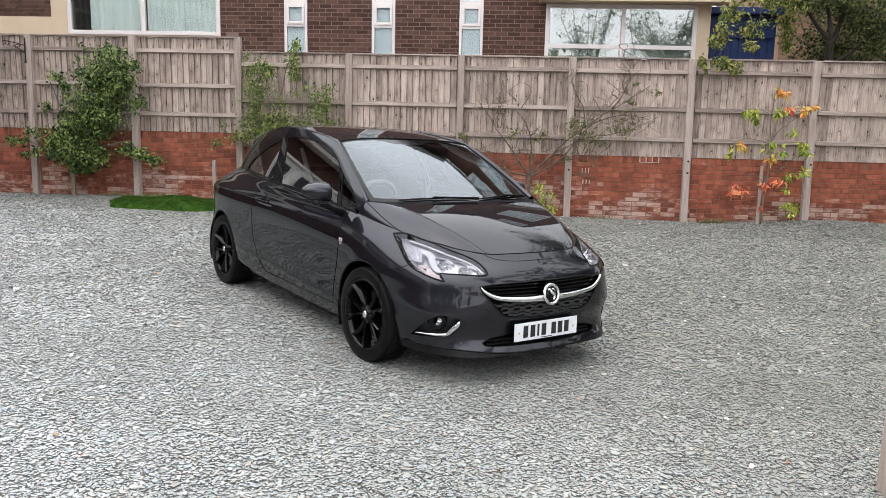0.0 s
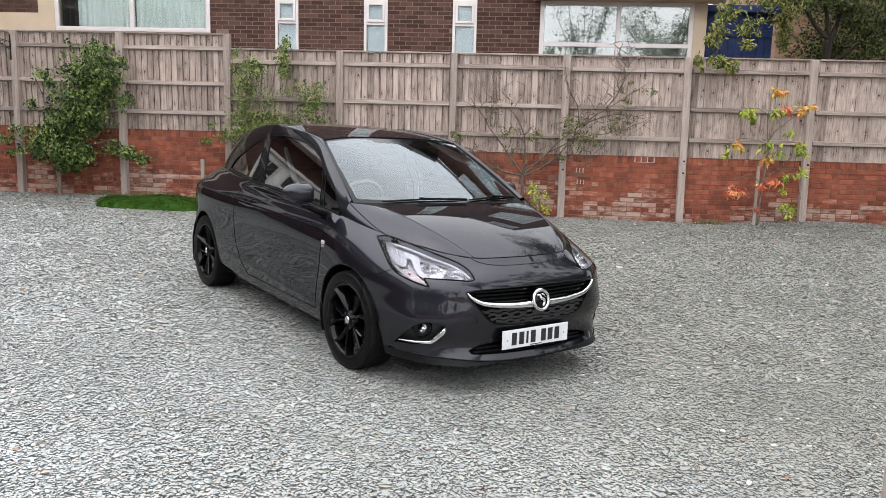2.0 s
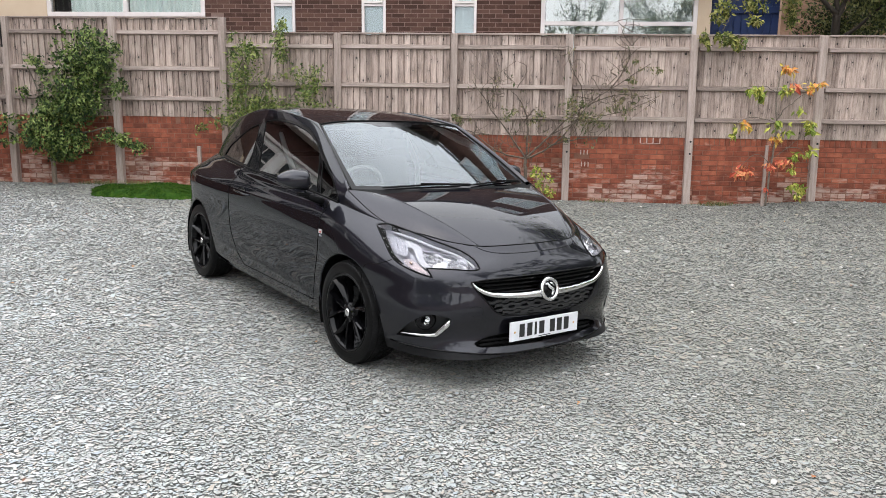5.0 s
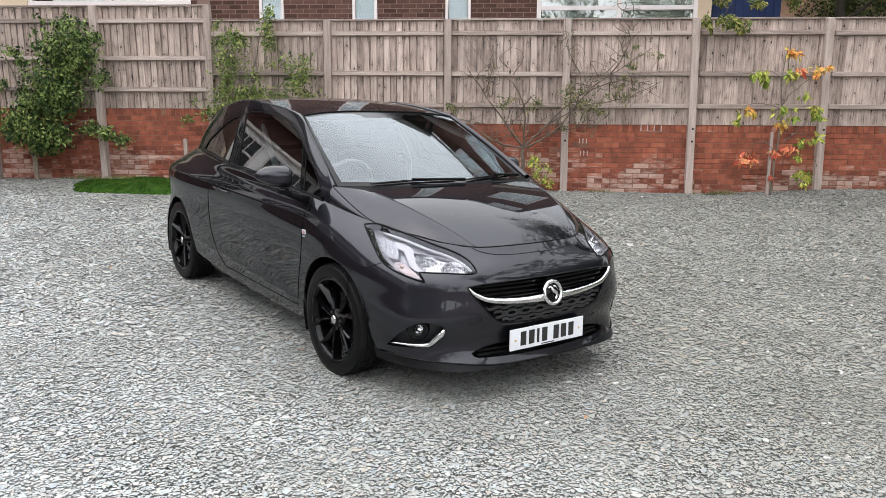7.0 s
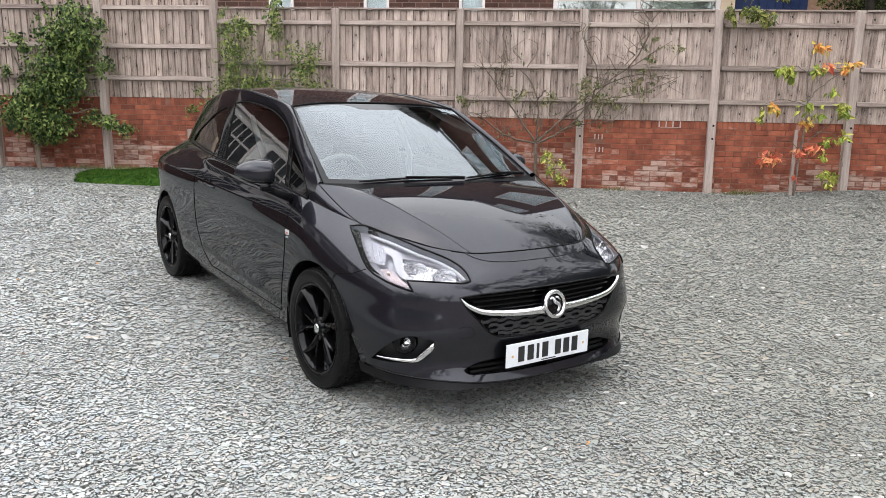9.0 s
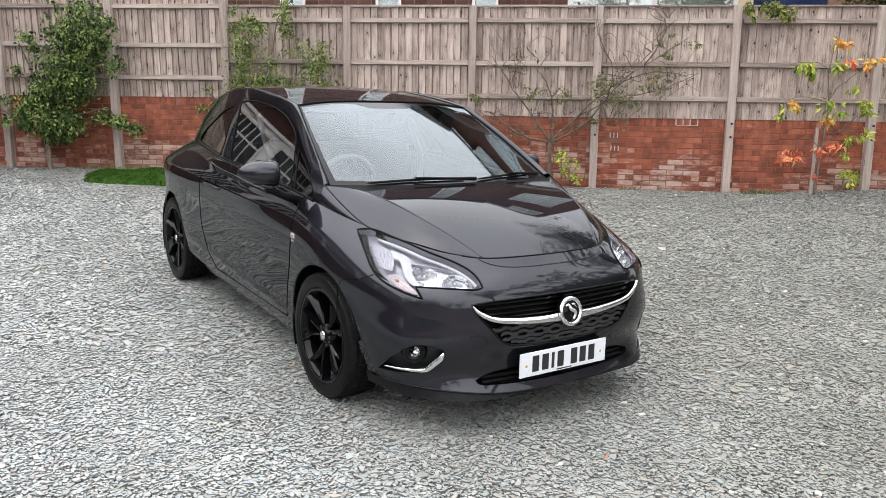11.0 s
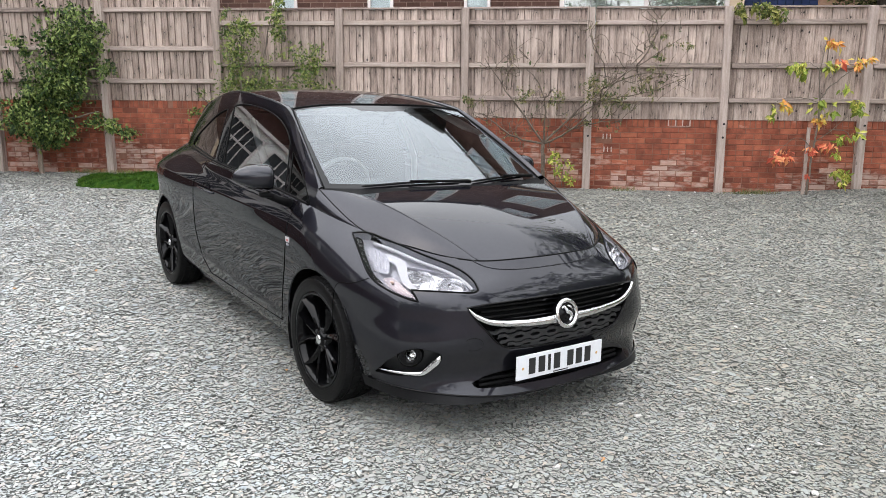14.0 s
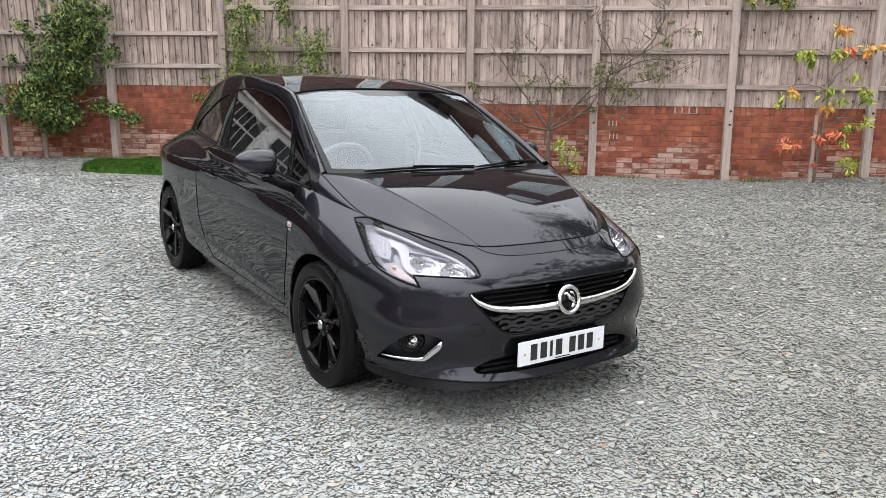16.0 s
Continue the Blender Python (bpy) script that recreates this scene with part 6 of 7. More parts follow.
bumper_parts = {}
for side, flip in (("right", -1), ("left", 1)):
    for name, mat in (("front_lip", LIP_BLACK), ("door", PAINT), ("front_bumper", PAINT), ("rest", PAINT)):
        uv, faces, _ = SHELL[name]
        ob = link("body_side" if name == "rest" else name, mesh_of(name, body, uv, faces, flip), mat, car)
        bumper_parts[name, flip] = ob
    # shut lines
    line("shut_line", body, DOOR + [DOOR[0]], 0.0028, SEAL, bumper_parts["door", flip], flip)
    line("shut_line", body, BUMPER_END[1:], 0.0025, SEAL, bumper_parts["front_bumper", flip], flip, dense=16)
    line("lip_edge", body, LIP[:-3], 0.004, GLOSS_BLACK, bumper_parts["front_lip", flip], flip, push=0.002)
    line("bonnet_gap", body, [(u, 5.99) for u in np.linspace(0, 2.4, 20)], 0.0034, SEAL, bumper_parts["front_bumper", flip], flip)
    # bumper crease below the bonnet edge
    line("nose_crease", body, [(u, 5.12 + 0.86 * (u / 2.0) ** 3.2) for u in np.linspace(0, 2.02, 22)], 0.0030, PAINT, bumper_parts["front_bumper", flip], flip, push=0.0005)
    # wheel arches
    for pts, xc in ((ARCH_F, 0.0), (ARCH_R, -2.51)):
        line("arch_edge", body, pts[1:-1], 0.007, PAINT, bumper_parts["rest", flip], flip, push=-0.006)
        a = np.linspace(radians(12), radians(205), 30)
        rim = np.stack([xc + 0.358 * np.cos(a), np.full(30, 0.84), 0.318 + 0.358 * np.sin(a)], 1)
        deep = rim * (1, 0, 1) + (0, 0.50, 0)
        i = np.arange(29)
        me = raw("arch_liner", np.concatenate([rim, deep, [[xc, 0.50, 0.3]]]) * (1, flip, 1), [np.stack([i, i + 1, 31 + i, 30 + i], 1), np.stack([30 + i, 31 + i, np.full(29, 60)], 1)])
        link("arch_liner", me, SATIN_BLACK, car, "black plastic wheel-arch liner")
    # bonnet and its strip, roof, pillars
    for name, fn, us, vs in (("bonnet", bonnet_middle, np.linspace(0, 2, 26), np.linspace(0.015, 4, 46)), ("bonnet_flank", bonnet_side, np.linspace(0, 2, 18), np.linspace(0.0, 4, 46)),
                             ("wing_top", fender_top, np.linspace(0, 1, 10), np.linspace(0, 1, 24)), ("roof", roof_at, np.linspace(0, 2, 20), np.linspace(0, 5, 44))):
        uv = [(u, v) for u in us for v in vs]
        n = len(vs)
        faces = [(i * n + j, (i + 1) * n + j, (i + 1) * n + j + 1, i * n + j + 1) for i in range(len(us) - 1) for j in range(n - 1)]
        link(name, mesh_of(name, fn, uv, faces, flip), PAINT, car)
    line("shut_line", bonnet_side, [(2.0, v) for v in np.linspace(0.02, 4.0, 40)], 0.0024, SEAL, car, flip, push=0.001)
    line("bonnet_crease", bonnet_side, [(0.0, v) for v in np.linspace(0.02, 3.9, 40)], 0.0042, PAINT, car, flip, push=-0.0012)
    # side glass
    door_glass = rounded([(4.77, 1.60, 1), (4.432, 1.714), (4.022, 1.749), (3.568, 1.734), (3.017, 1.674), (2.447, 1.60), (2.15, 1.48, 1), (1.887, 0.882), (1.72, 0.03, 1), (2.679, 0.05), (3.666, 0.06), (4.345, 0.04, 1), (4.56, 0.85)], 4)
    corner_glass = rounded([(1.86, 1.36, 1), (1.10, 1.10), (0.56, 0.376), (0.62, 0.04, 1), (1.53, 0.03, 1)], 4)
    rear_glass = rounded([(4.97, 1.50, 1), (4.86, 0.95), (4.78, 0.06, 1), (5.36, 0.08), (6.12, 0.11, 1), (6.0, 0.58), (5.70, 0.97), (5.37, 1.31)], 4)
    black = rounded([(5.0, 1.62, 1), (4.80, 1.72), (4.432, 1.80), (4.022, 1.83), (3.568, 1.82), (3.017, 1.77), (2.447, 1.71), (1.9, 1.60), (1.2, 1.30), (0.62, 0.62), (0.42, 0.20), (0.45, -0.01, 1), (6.20, -0.01, 1), (6.24, 0.12), (6.10, 0.64), (5.78, 1.06), (5.42, 1.42), (5.2, 1.55)], 4)
    flank = cut(np.linspace(0, 8, 70), np.linspace(0, 2, 26), {"door_window": door_glass, "corner_window": corner_glass, "quarter_window": rear_glass, "window_surround": black})
    link("side_frame", mesh_of("side_frame", side_at, *flank["rest"][:2], flip), PAINT, car)
    surround = link("window_surround", mesh_of("window_surround", side_at, *flank["window_surround"][:2], flip), GLOSS_BLACK, car, "gloss black window surround")
    for name, poly in (("door_window", door_glass), ("corner_window", corner_glass), ("quarter_window", rear_glass)):
        w = link(name, mesh_of(name, side_at, *flank[name][:2], flip, -0.004, name != "corner_window"), {"corner_window": DARK_PANE, "quarter_window": PRIVACY}.get(name, TINTED), car, "tinted side glass")
        line("window_seal", side_at, poly, 0.004, SEAL, w, flip, closed=True, push=-0.001)
    line("waist_strip", side_at, [(u, 0.0) for u in np.linspace(0.5, 6.15, 60)], 0.006, SEAL, surround, flip, push=0.002)
    # pillar and gutter between windscreen, roof and side
    edge_in = np.concatenate([windscreen_at(np.full(20, 2.0), np.linspace(0, 2, 20)), roof_at(np.full(30, 2.0), np.linspace(0.05, 5, 30))])
    edge_out = np.concatenate([side_at(np.linspace(0, 3.0, 20), np.full(20, 2.0)), side_at(np.linspace(3.05, 8, 30), np.full(30, 2.0))])
    mid = (edge_in + edge_out) / 2 + (0.004, 0.004, 0.012)
    rows = np.stack([edge_in, (edge_in + mid) / 2 + (0.001, 0, 0.003), mid, (edge_out + mid) / 2 + (0, 0.002, 0.002), edge_out], 1)
    k, m = rows.shape[:2]
    i, j = np.meshgrid(np.arange(k - 1), np.arange(m - 1), indexing="ij")
    f = np.stack([i * m + j, (i + 1) * m + j, (i + 1) * m + j + 1, i * m + j + 1], -1).reshape(-1, 4)
    me = raw("pillar", rows.reshape(-1, 3) * (1, flip, 1), f if flip > 0 else f[:, ::-1])
    link("windscreen_pillar", me, PAINT, car, smooth=True)
    part("gutter", tube(edge_in * (1, flip, 1) + (0, 0, 0.001), 0.005, 6), SEAL, car, "black roof gutter strip", smooth=True)
    # tail, closed between the roof's end and the belt
    top, low = roof_at(np.linspace(0, 2, 12), np.full(12, 5.0)), body(np.linspace(12, 10.1, 12), np.full(12, 6.0))
    side_end = side_at(np.full(12, 8.0), np.linspace(2, 0, 12))
    i = np.arange(11)
    link("tailgate", raw("tailgate", np.concatenate([top, low]) * (1, flip, 1), np.stack([i, i + 1, 13 + i, 12 + i], 1)), PAINT, car, smooth=True)

    # corner between the quarter panel and the tailgate
    t = np.linspace(0, 1, 12)[:, None]
    seam = roof_at(np.array([2.0]), np.array([5.0])) * (1 - t) + body(np.array([10.1]), np.array([6.0])) * t
    inner_seam = seam - (0.02, 0.03, 0.0)
    link("rear_corner", raw("rear_corner", np.concatenate([side_end, seam, inner_seam]) * (1, flip, 1), np.concatenate([np.stack([o + i, o + i + 1, o + 13 + i, o + 12 + i], 1) for o in (0, 12)])), PAINT, car, smooth=True)

# windscreen with its dark border
ws = cut(np.linspace(-2, 2, 50), np.linspace(0, 2, 36), {"windscreen": rounded([(-1.89, 0.10, 1), (-1.0, 0.075), (0, 0.07), (1.0, 0.075), (1.89, 0.10, 1), (1.91, 1.0), (1.93, 1.93, 1), (1.0, 1.93), (0.62, 1.92), (0.45, 1.86), (0.30, 1.80), (-0.30, 1.80), (-0.45, 1.86), (-0.62, 1.92), (-1.0, 1.93), (-1.93, 1.93, 1), (-1.91, 1.0)], 4)})
link("windscreen", mesh_of("windscreen", windscreen_at, *ws["windscreen"][:2], 1), SCREEN, car, "wide raked windscreen")
link("screen_border", mesh_of("screen_border", windscreen_at, *ws["rest"][:2], 1), GLOSS_BLACK, car, "black printed border of the windscreen")
line("header_seal", windscreen_at, [(u, 2.0) for u in np.linspace(-2, 2, 40)], 0.006, SEAL, car, push=0.001)
cowl_a, cowl_b = windscreen_at(np.linspace(-2, 2, 40), np.zeros(40)), np.concatenate([bonnet_side(np.linspace(2, 0, 12), np.full(12, 4.0)) * FLIP, bonnet_middle(np.linspace(-2, 2, 18), np.full(18, 4.0))[1:-1], bonnet_side(np.linspace(0, 2, 12), np.full(12, 4.0))])
cowl_mid = (cowl_a + cowl_b) / 2 - (0, 0, 0.018)
i = np.arange(39)
link("cowl", raw("cowl", np.concatenate([cowl_a, cowl_mid, cowl_b - (0, 0, 0.004)]), np.concatenate([np.stack([o + i, o + i + 1, o + 41 + i, o + 40 + i], 1) for o in (0, 40)])), SATIN_BLACK, car, "black plastic cowl under the windscreen", smooth=True)


def wiper(tip, mid, heel, pivot):
    w = part("wiper", tube(on(windscreen_at, spline(np.array([tip, mid, heel]), np.linspace(0, 2, 14)), -1, 0.009), [0.003] + [0.006] * 12 + [0.004], 6), SATIN_BLACK, car, "black flat-blade wiper", smooth=True)
    part("wiper_arm", tube(on(windscreen_at, spline(np.array([pivot, (np.array(pivot) + mid) / 2, mid]), np.linspace(0, 2, 10)), -1, 0.020), [0.011, 0.010, 0.009, 0.008, 0.007, 0.007, 0.006, 0.006, 0.005, 0.005], 6), SATIN_BLACK, w, smooth=True)


wiper((1.47, 0.015), (0.75, 0.070), (-0.02, 0.060), (-0.15, 0.005))
wiper((-0.22, 0.035), (-0.85, 0.085), (-1.50, 0.10), (-1.62, 0.015))


# ---- lamps, grille, plate ----
def panel_on(name, outline, push, mat, lamp, flip, label=""):
    lo, hi = np.min(outline, 0) - 0.05, np.max(outline, 0) + 0.05
    sheet = cut(np.linspace(lo[0], hi[0], 18), np.linspace(lo[1], hi[1], 18), {"panel": outline})["panel"]
    return link(name, mesh_of(name, body, *sheet[:2], flip, push), mat, lamp, label)


def headlight(flip):
    lamp = link("headlight", mesh_of("lens", body, *SHELL["lamp"][:2], flip), LENS, car, "clear wraparound headlight with chrome reflectors")
    line("lamp_rim", body, LAMP, 0.0044, SEAL, lamp, flip, closed=True)
    link("lamp_back", mesh_of("lamp_back", body, *SHELL["lamp"][:2], flip, -0.050), SILVER, lamp, "pale silver lamp housing")
    wall_strip("lamp_wall", body, LAMP, 0.003, 0.051, SILVER, lamp, flip)
    # dark ribbed strip at the wing's side
    strip = rounded([(4.60, 5.66, 1), (4.45, 5.62), (4.33, 5.26), (4.16, 4.80), (3.99, 4.42), (3.72, 4.13, 1), (3.97, 4.24), (4.14, 4.53), (4.31, 4.95), (4.47, 5.35)], 3)
    side = panel_on("side_strip", strip, -0.012, SEAL, lamp, flip, "black ribbed lamp edge")
    for k in range(7):
        s = k / 6
        line("rib", body, [(4.50 - 0.44 * s, 5.50 - 1.02 * s), (4.40 - 0.43 * s, 5.51 - 0.99 * s)], 0.0012, GRILLE_GREY, side, flip, push=-0.010)
    # recessed reflector field with two bowls
    inner = rounded([(3.55, 5.10, 1), (3.34, 5.19), (2.83, 5.20), (2.32, 5.02), (2.05, 4.72), (1.92, 4.34, 1), (2.50, 4.27), (2.98, 4.25), (3.34, 4.38, 1)], 3)
    field = panel_on("reflector_panel", inner, -0.046, REFLECTOR, lamp, flip, "bright chrome reflector")
    line("panel_rim", body, inner, 0.0035, SILVER, field, flip, closed=True, push=-0.034)
    wall_strip("panel_wall", body, inner, 0.034, 0.047, SILVER, field, flip)
    for (u, v), r in (((3.08, 4.76), 0.056), ((2.36, 4.58), 0.060)):
        c = on(body, [(u, v)], flip, -0.040)[0]
        b = link("bowl", lathe([(0.010, -0.030), (r * 0.45, -0.024), (r * 0.8, -0.010), (r, 0.002), (r * 1.02, -0.002)], 14, "X"), REFLECTOR, lamp, smooth=False)
        b.location, b.scale = c + np.array([0.008, 0, 0]), (1, 1.0, 0.72)
        b.rotation_euler = (0, 0, radians(22 * flip))
        bulb = link("bulb_cap", lathe([(0.0, 0.006), (0.006, 0.005), (0.009, 0.0), (0.010, -0.03)], 14, "X"), CHROME, lamp, smooth=True)
        bulb.location, bulb.rotation_euler = c + np.array([0.004, 0, 0]), (0, 0, radians(22 * flip))
    # upright dividers between the bowls
    for u in (2.66, 2.74, 2.82):
        line("divider", body, [(u + 0.02, 5.02), (u, 4.75), (u + 0.02, 4.40)], 0.0028, CHROME, field, flip, push=-0.036, dense=8, sides=5)
    # running light: a pale L along the outer end and under the brow
    daylight = rounded([(4.24, 5.48, 1), (3.98, 5.34), (3.80, 4.92), (3.76, 4.58, 1), (3.99, 4.62), (4.12, 5.02)], 3)
    bar = panel_on("daylight_bar", daylight, -0.020, SILVER, lamp, flip, "white translucent running light")
    for k in range(4):
        line("light_rib", body, [(4.18 - 0.08 * k, 5.38 - 0.03 * k), (3.98 - 0.05 * k, 4.72 - 0.02 * k)], 0.0016, REFLECTOR, bar, flip, push=-0.018, dense=8, sides=4)
    guide = rounded([(3.99, 5.46, 1), (3.62, 5.36), (3.44, 5.02), (3.30, 4.60), (3.05, 4.26, 1), (3.24, 4.22), (3.46, 4.48), (3.62, 4.86), (3.76, 5.08), (3.94, 5.16)], 3)
    panel_on("light_guide", guide, -0.022, LIGHT_GUIDE, lamp, flip, "pale translucent light guide")
    line("lower_guide", body, [(3.05, 4.20), (2.5, 4.19), (1.95, 4.19)], 0.0045, LIGHT_GUIDE, lamp, flip, push=-0.024, dense=24)
    turn = rounded([(3.84, 4.40, 1), (3.66, 4.52), (3.40, 4.30), (3.12, 3.98), (3.05, 3.82, 1), (3.35, 3.93), (3.66, 4.12)], 3)
    clear = panel_on("indicator", turn, -0.026, AMBER, lamp, flip, "clear indicator with amber bulb")
    c = on(body, [(3.62, 4.32)], flip, -0.020)[0]
    bulb = link("amber_bulb", lathe([(0.0, 0.007), (0.005, 0.006), (0.0065, 0.0), (0.005, -0.010)], 14, "X"), ORANGE, clear, "small amber bulb", smooth=True)
    bulb.location = c
    line("brow", body, [(4.30, 5.74), (3.8, 5.70), (3.2, 5.50), (2.6, 5.26), (2.1, 4.82), (1.84, 4.36)], 0.009, LIGHT_GUIDE, lamp, flip, push=-0.026, dense=30)
    for k, v in enumerate(np.linspace(4.42, 5.02, 7)):
        line("reflector_rib", body, [(3.40, v + 0.06), (3.22, v), (3.02, v + 0.02)], 0.0024, CHROME if k % 2 else SILVER, field, flip, push=-0.041, dense=8, sides=4)


headlight(-1)
headlight(1)


def grille():
    for flip in (-1, 1):
        back = link("grille", mesh_of("grille", body, *SHELL["grille"][:2], flip, -0.060), SATIN_BLACK, car, "black grille with chrome bar and waved mesh")
        wall_strip("grille_side", body, GRILLE, -0.001, 0.062, SATIN_BLACK, back, flip)
        line("grille_rim", body, GRILLE, 0.0045, GLOSS_BLACK, back, flip, push=0.001)
        for v in (3.46, 3.27, 3.08, 2.92):
            end = 1.86 if v > 3.3 else 1.66 if v > 3.0 else 1.5
            pts = [(u, v + 0.03 * math.sin(u)) for u in np.linspace(0.0, end, 18)]
            a, b = on(body, pts, flip, -0.012), on(body, pts, flip, -0.05)
            m = len(pts)
            i = np.arange(m - 1)
            rows = np.concatenate([a + (0, 0, 0.004), a - (0, 0, 0.004), b - (0, 0, 0.010), b])
            me = raw("slat", rows, np.concatenate([np.stack([o * m + i, o * m + i + 1, ((o + 1) % 4) * m + i + 1, ((o + 1) % 4) * m + i], 1) for o in range(4)]))
            link("slat", me, GLOSS_BLACK, back)
        for row, v in enumerate((2.58, 2.41, 2.24, 2.08, 1.93)):
            end = (1.50, 1.40, 1.30, 1.13, 0.85)[row]
            wave, u, k = [], 0.0, 0
            while u < end:
                lift = 0.028 if (k + row // 2) % 2 else -0.028
                wave += [(u + 0.012, v + lift), (u + 0.135, v + lift)]
                u += 0.165
                k += 1
            wave = [(0.0, wave[0][1])] + [q for q in wave if q[0] < end]
            a, b = on(body, wave, flip, -0.004), on(body, wave, flip, -0.035)
            m = len(wave)
            i = np.arange(m - 1)
            rows = np.concatenate([a + (0, 0, 0.0075), a - (0, 0, 0.0075), b - (0, 0, 0.006), b + (0, 0, 0.004)])
            link("mesh_bar", raw("mesh_bar", rows, np.concatenate([np.stack([o * m + i, o * m + i + 1, ((o + 1) % 4) * m + i + 1, ((o + 1) % 4) * m + i], 1) for o in range(4)])), GRILLE_GREY, back)
        bar = [(1.96, 3.47), (1.87, 3.29), (1.74, 3.13), (1.52, 2.95), (1.25, 2.85), (0.97, 2.79), (0.6, 2.74), (0.3, 2.73), (0.0, 2.73)]
        pts = spline(np.array(bar), np.linspace(0, 8, 60))
        wid = np.interp(np.linspace(0, 1, 60), [0, 0.25, 0.6, 0.85, 1], [0.004, 0.012, 0.015, 0.018, 0.024])
        c, deep = on(body, pts, flip, 0.008), on(body, pts, flip, -0.025)
        tang = np.gradient(c, axis=0)
        tang /= np.linalg.norm(tang, axis=1, keepdims=True)
        out = (c - deep) / np.linalg.norm(c - deep, axis=1, keepdims=True)
        across = np.cross(tang, out)
        ring_pts = [c + across * wid[:, None] * ca + out * 0.011 * sa for ca, sa in ((math.cos(a), math.sin(a)) for a in np.linspace(0, 2 * math.pi, 10, endpoint=False))]
        m = 60
        i = np.arange(m - 1)
        me = raw("chrome_bar", np.concatenate(ring_pts), np.concatenate([np.stack([o * m + i, o * m + i + 1, ((o + 1) % 10) * m + i + 1, ((o + 1) % 10) * m + i], 1) for o in range(10)]))
        link("chrome_bar", me, CHROME, back, "bright chrome grille bar", smooth=True)
    nose = body(np.array([0.0]), np.array([2.86]))[0]
    place = pose(nose[0] + 0.012, 0, nose[2] + 0.004, 0, -14, 0)
    emblem = link("emblem", lathe([(0.0, 0.010), (0.046, 0.010), (0.050, 0.006), (0.052, -0.03)], 40, "X"), GLOSS_BLACK, car, "round emblem, chrome ring on black", smooth=True)
    emblem.matrix_local = place
    bm = bmesh.new()
    ring_pts = [(0.010, 0.058 * math.cos(a), 0.058 * math.sin(a)) for a in np.linspace(0, 2 * math.pi, 48, endpoint=False)]
    part("emblem_ring", add_tube(bm, ring_pts, 0.011, 10, True), CHROME, emblem, "chrome ring", smooth=True)
    fig = [(0.014, -0.030, 0.026), (0.016, -0.014, 0.030), (0.017, -0.004, 0.012), (0.017, 0.012, 0.002), (0.017, 0.020, -0.016), (0.015, 0.008, -0.034)]
    part("emblem_figure", tube(spline(np.array(fig), np.linspace(0, 5, 20)), list(np.interp(np.linspace(0, 1, 20), [0, 0.5, 1], [0.005, 0.011, 0.006])), 8), CHROME, emblem, "plain chrome figure", smooth=True)
    part("emblem_figure", tube([(0.014, 0.006, 0.034), (0.016, 0.018, 0.030), (0.014, 0.032, 0.016)], [0.004, 0.006, 0.004], 8), CHROME, emblem, smooth=True)


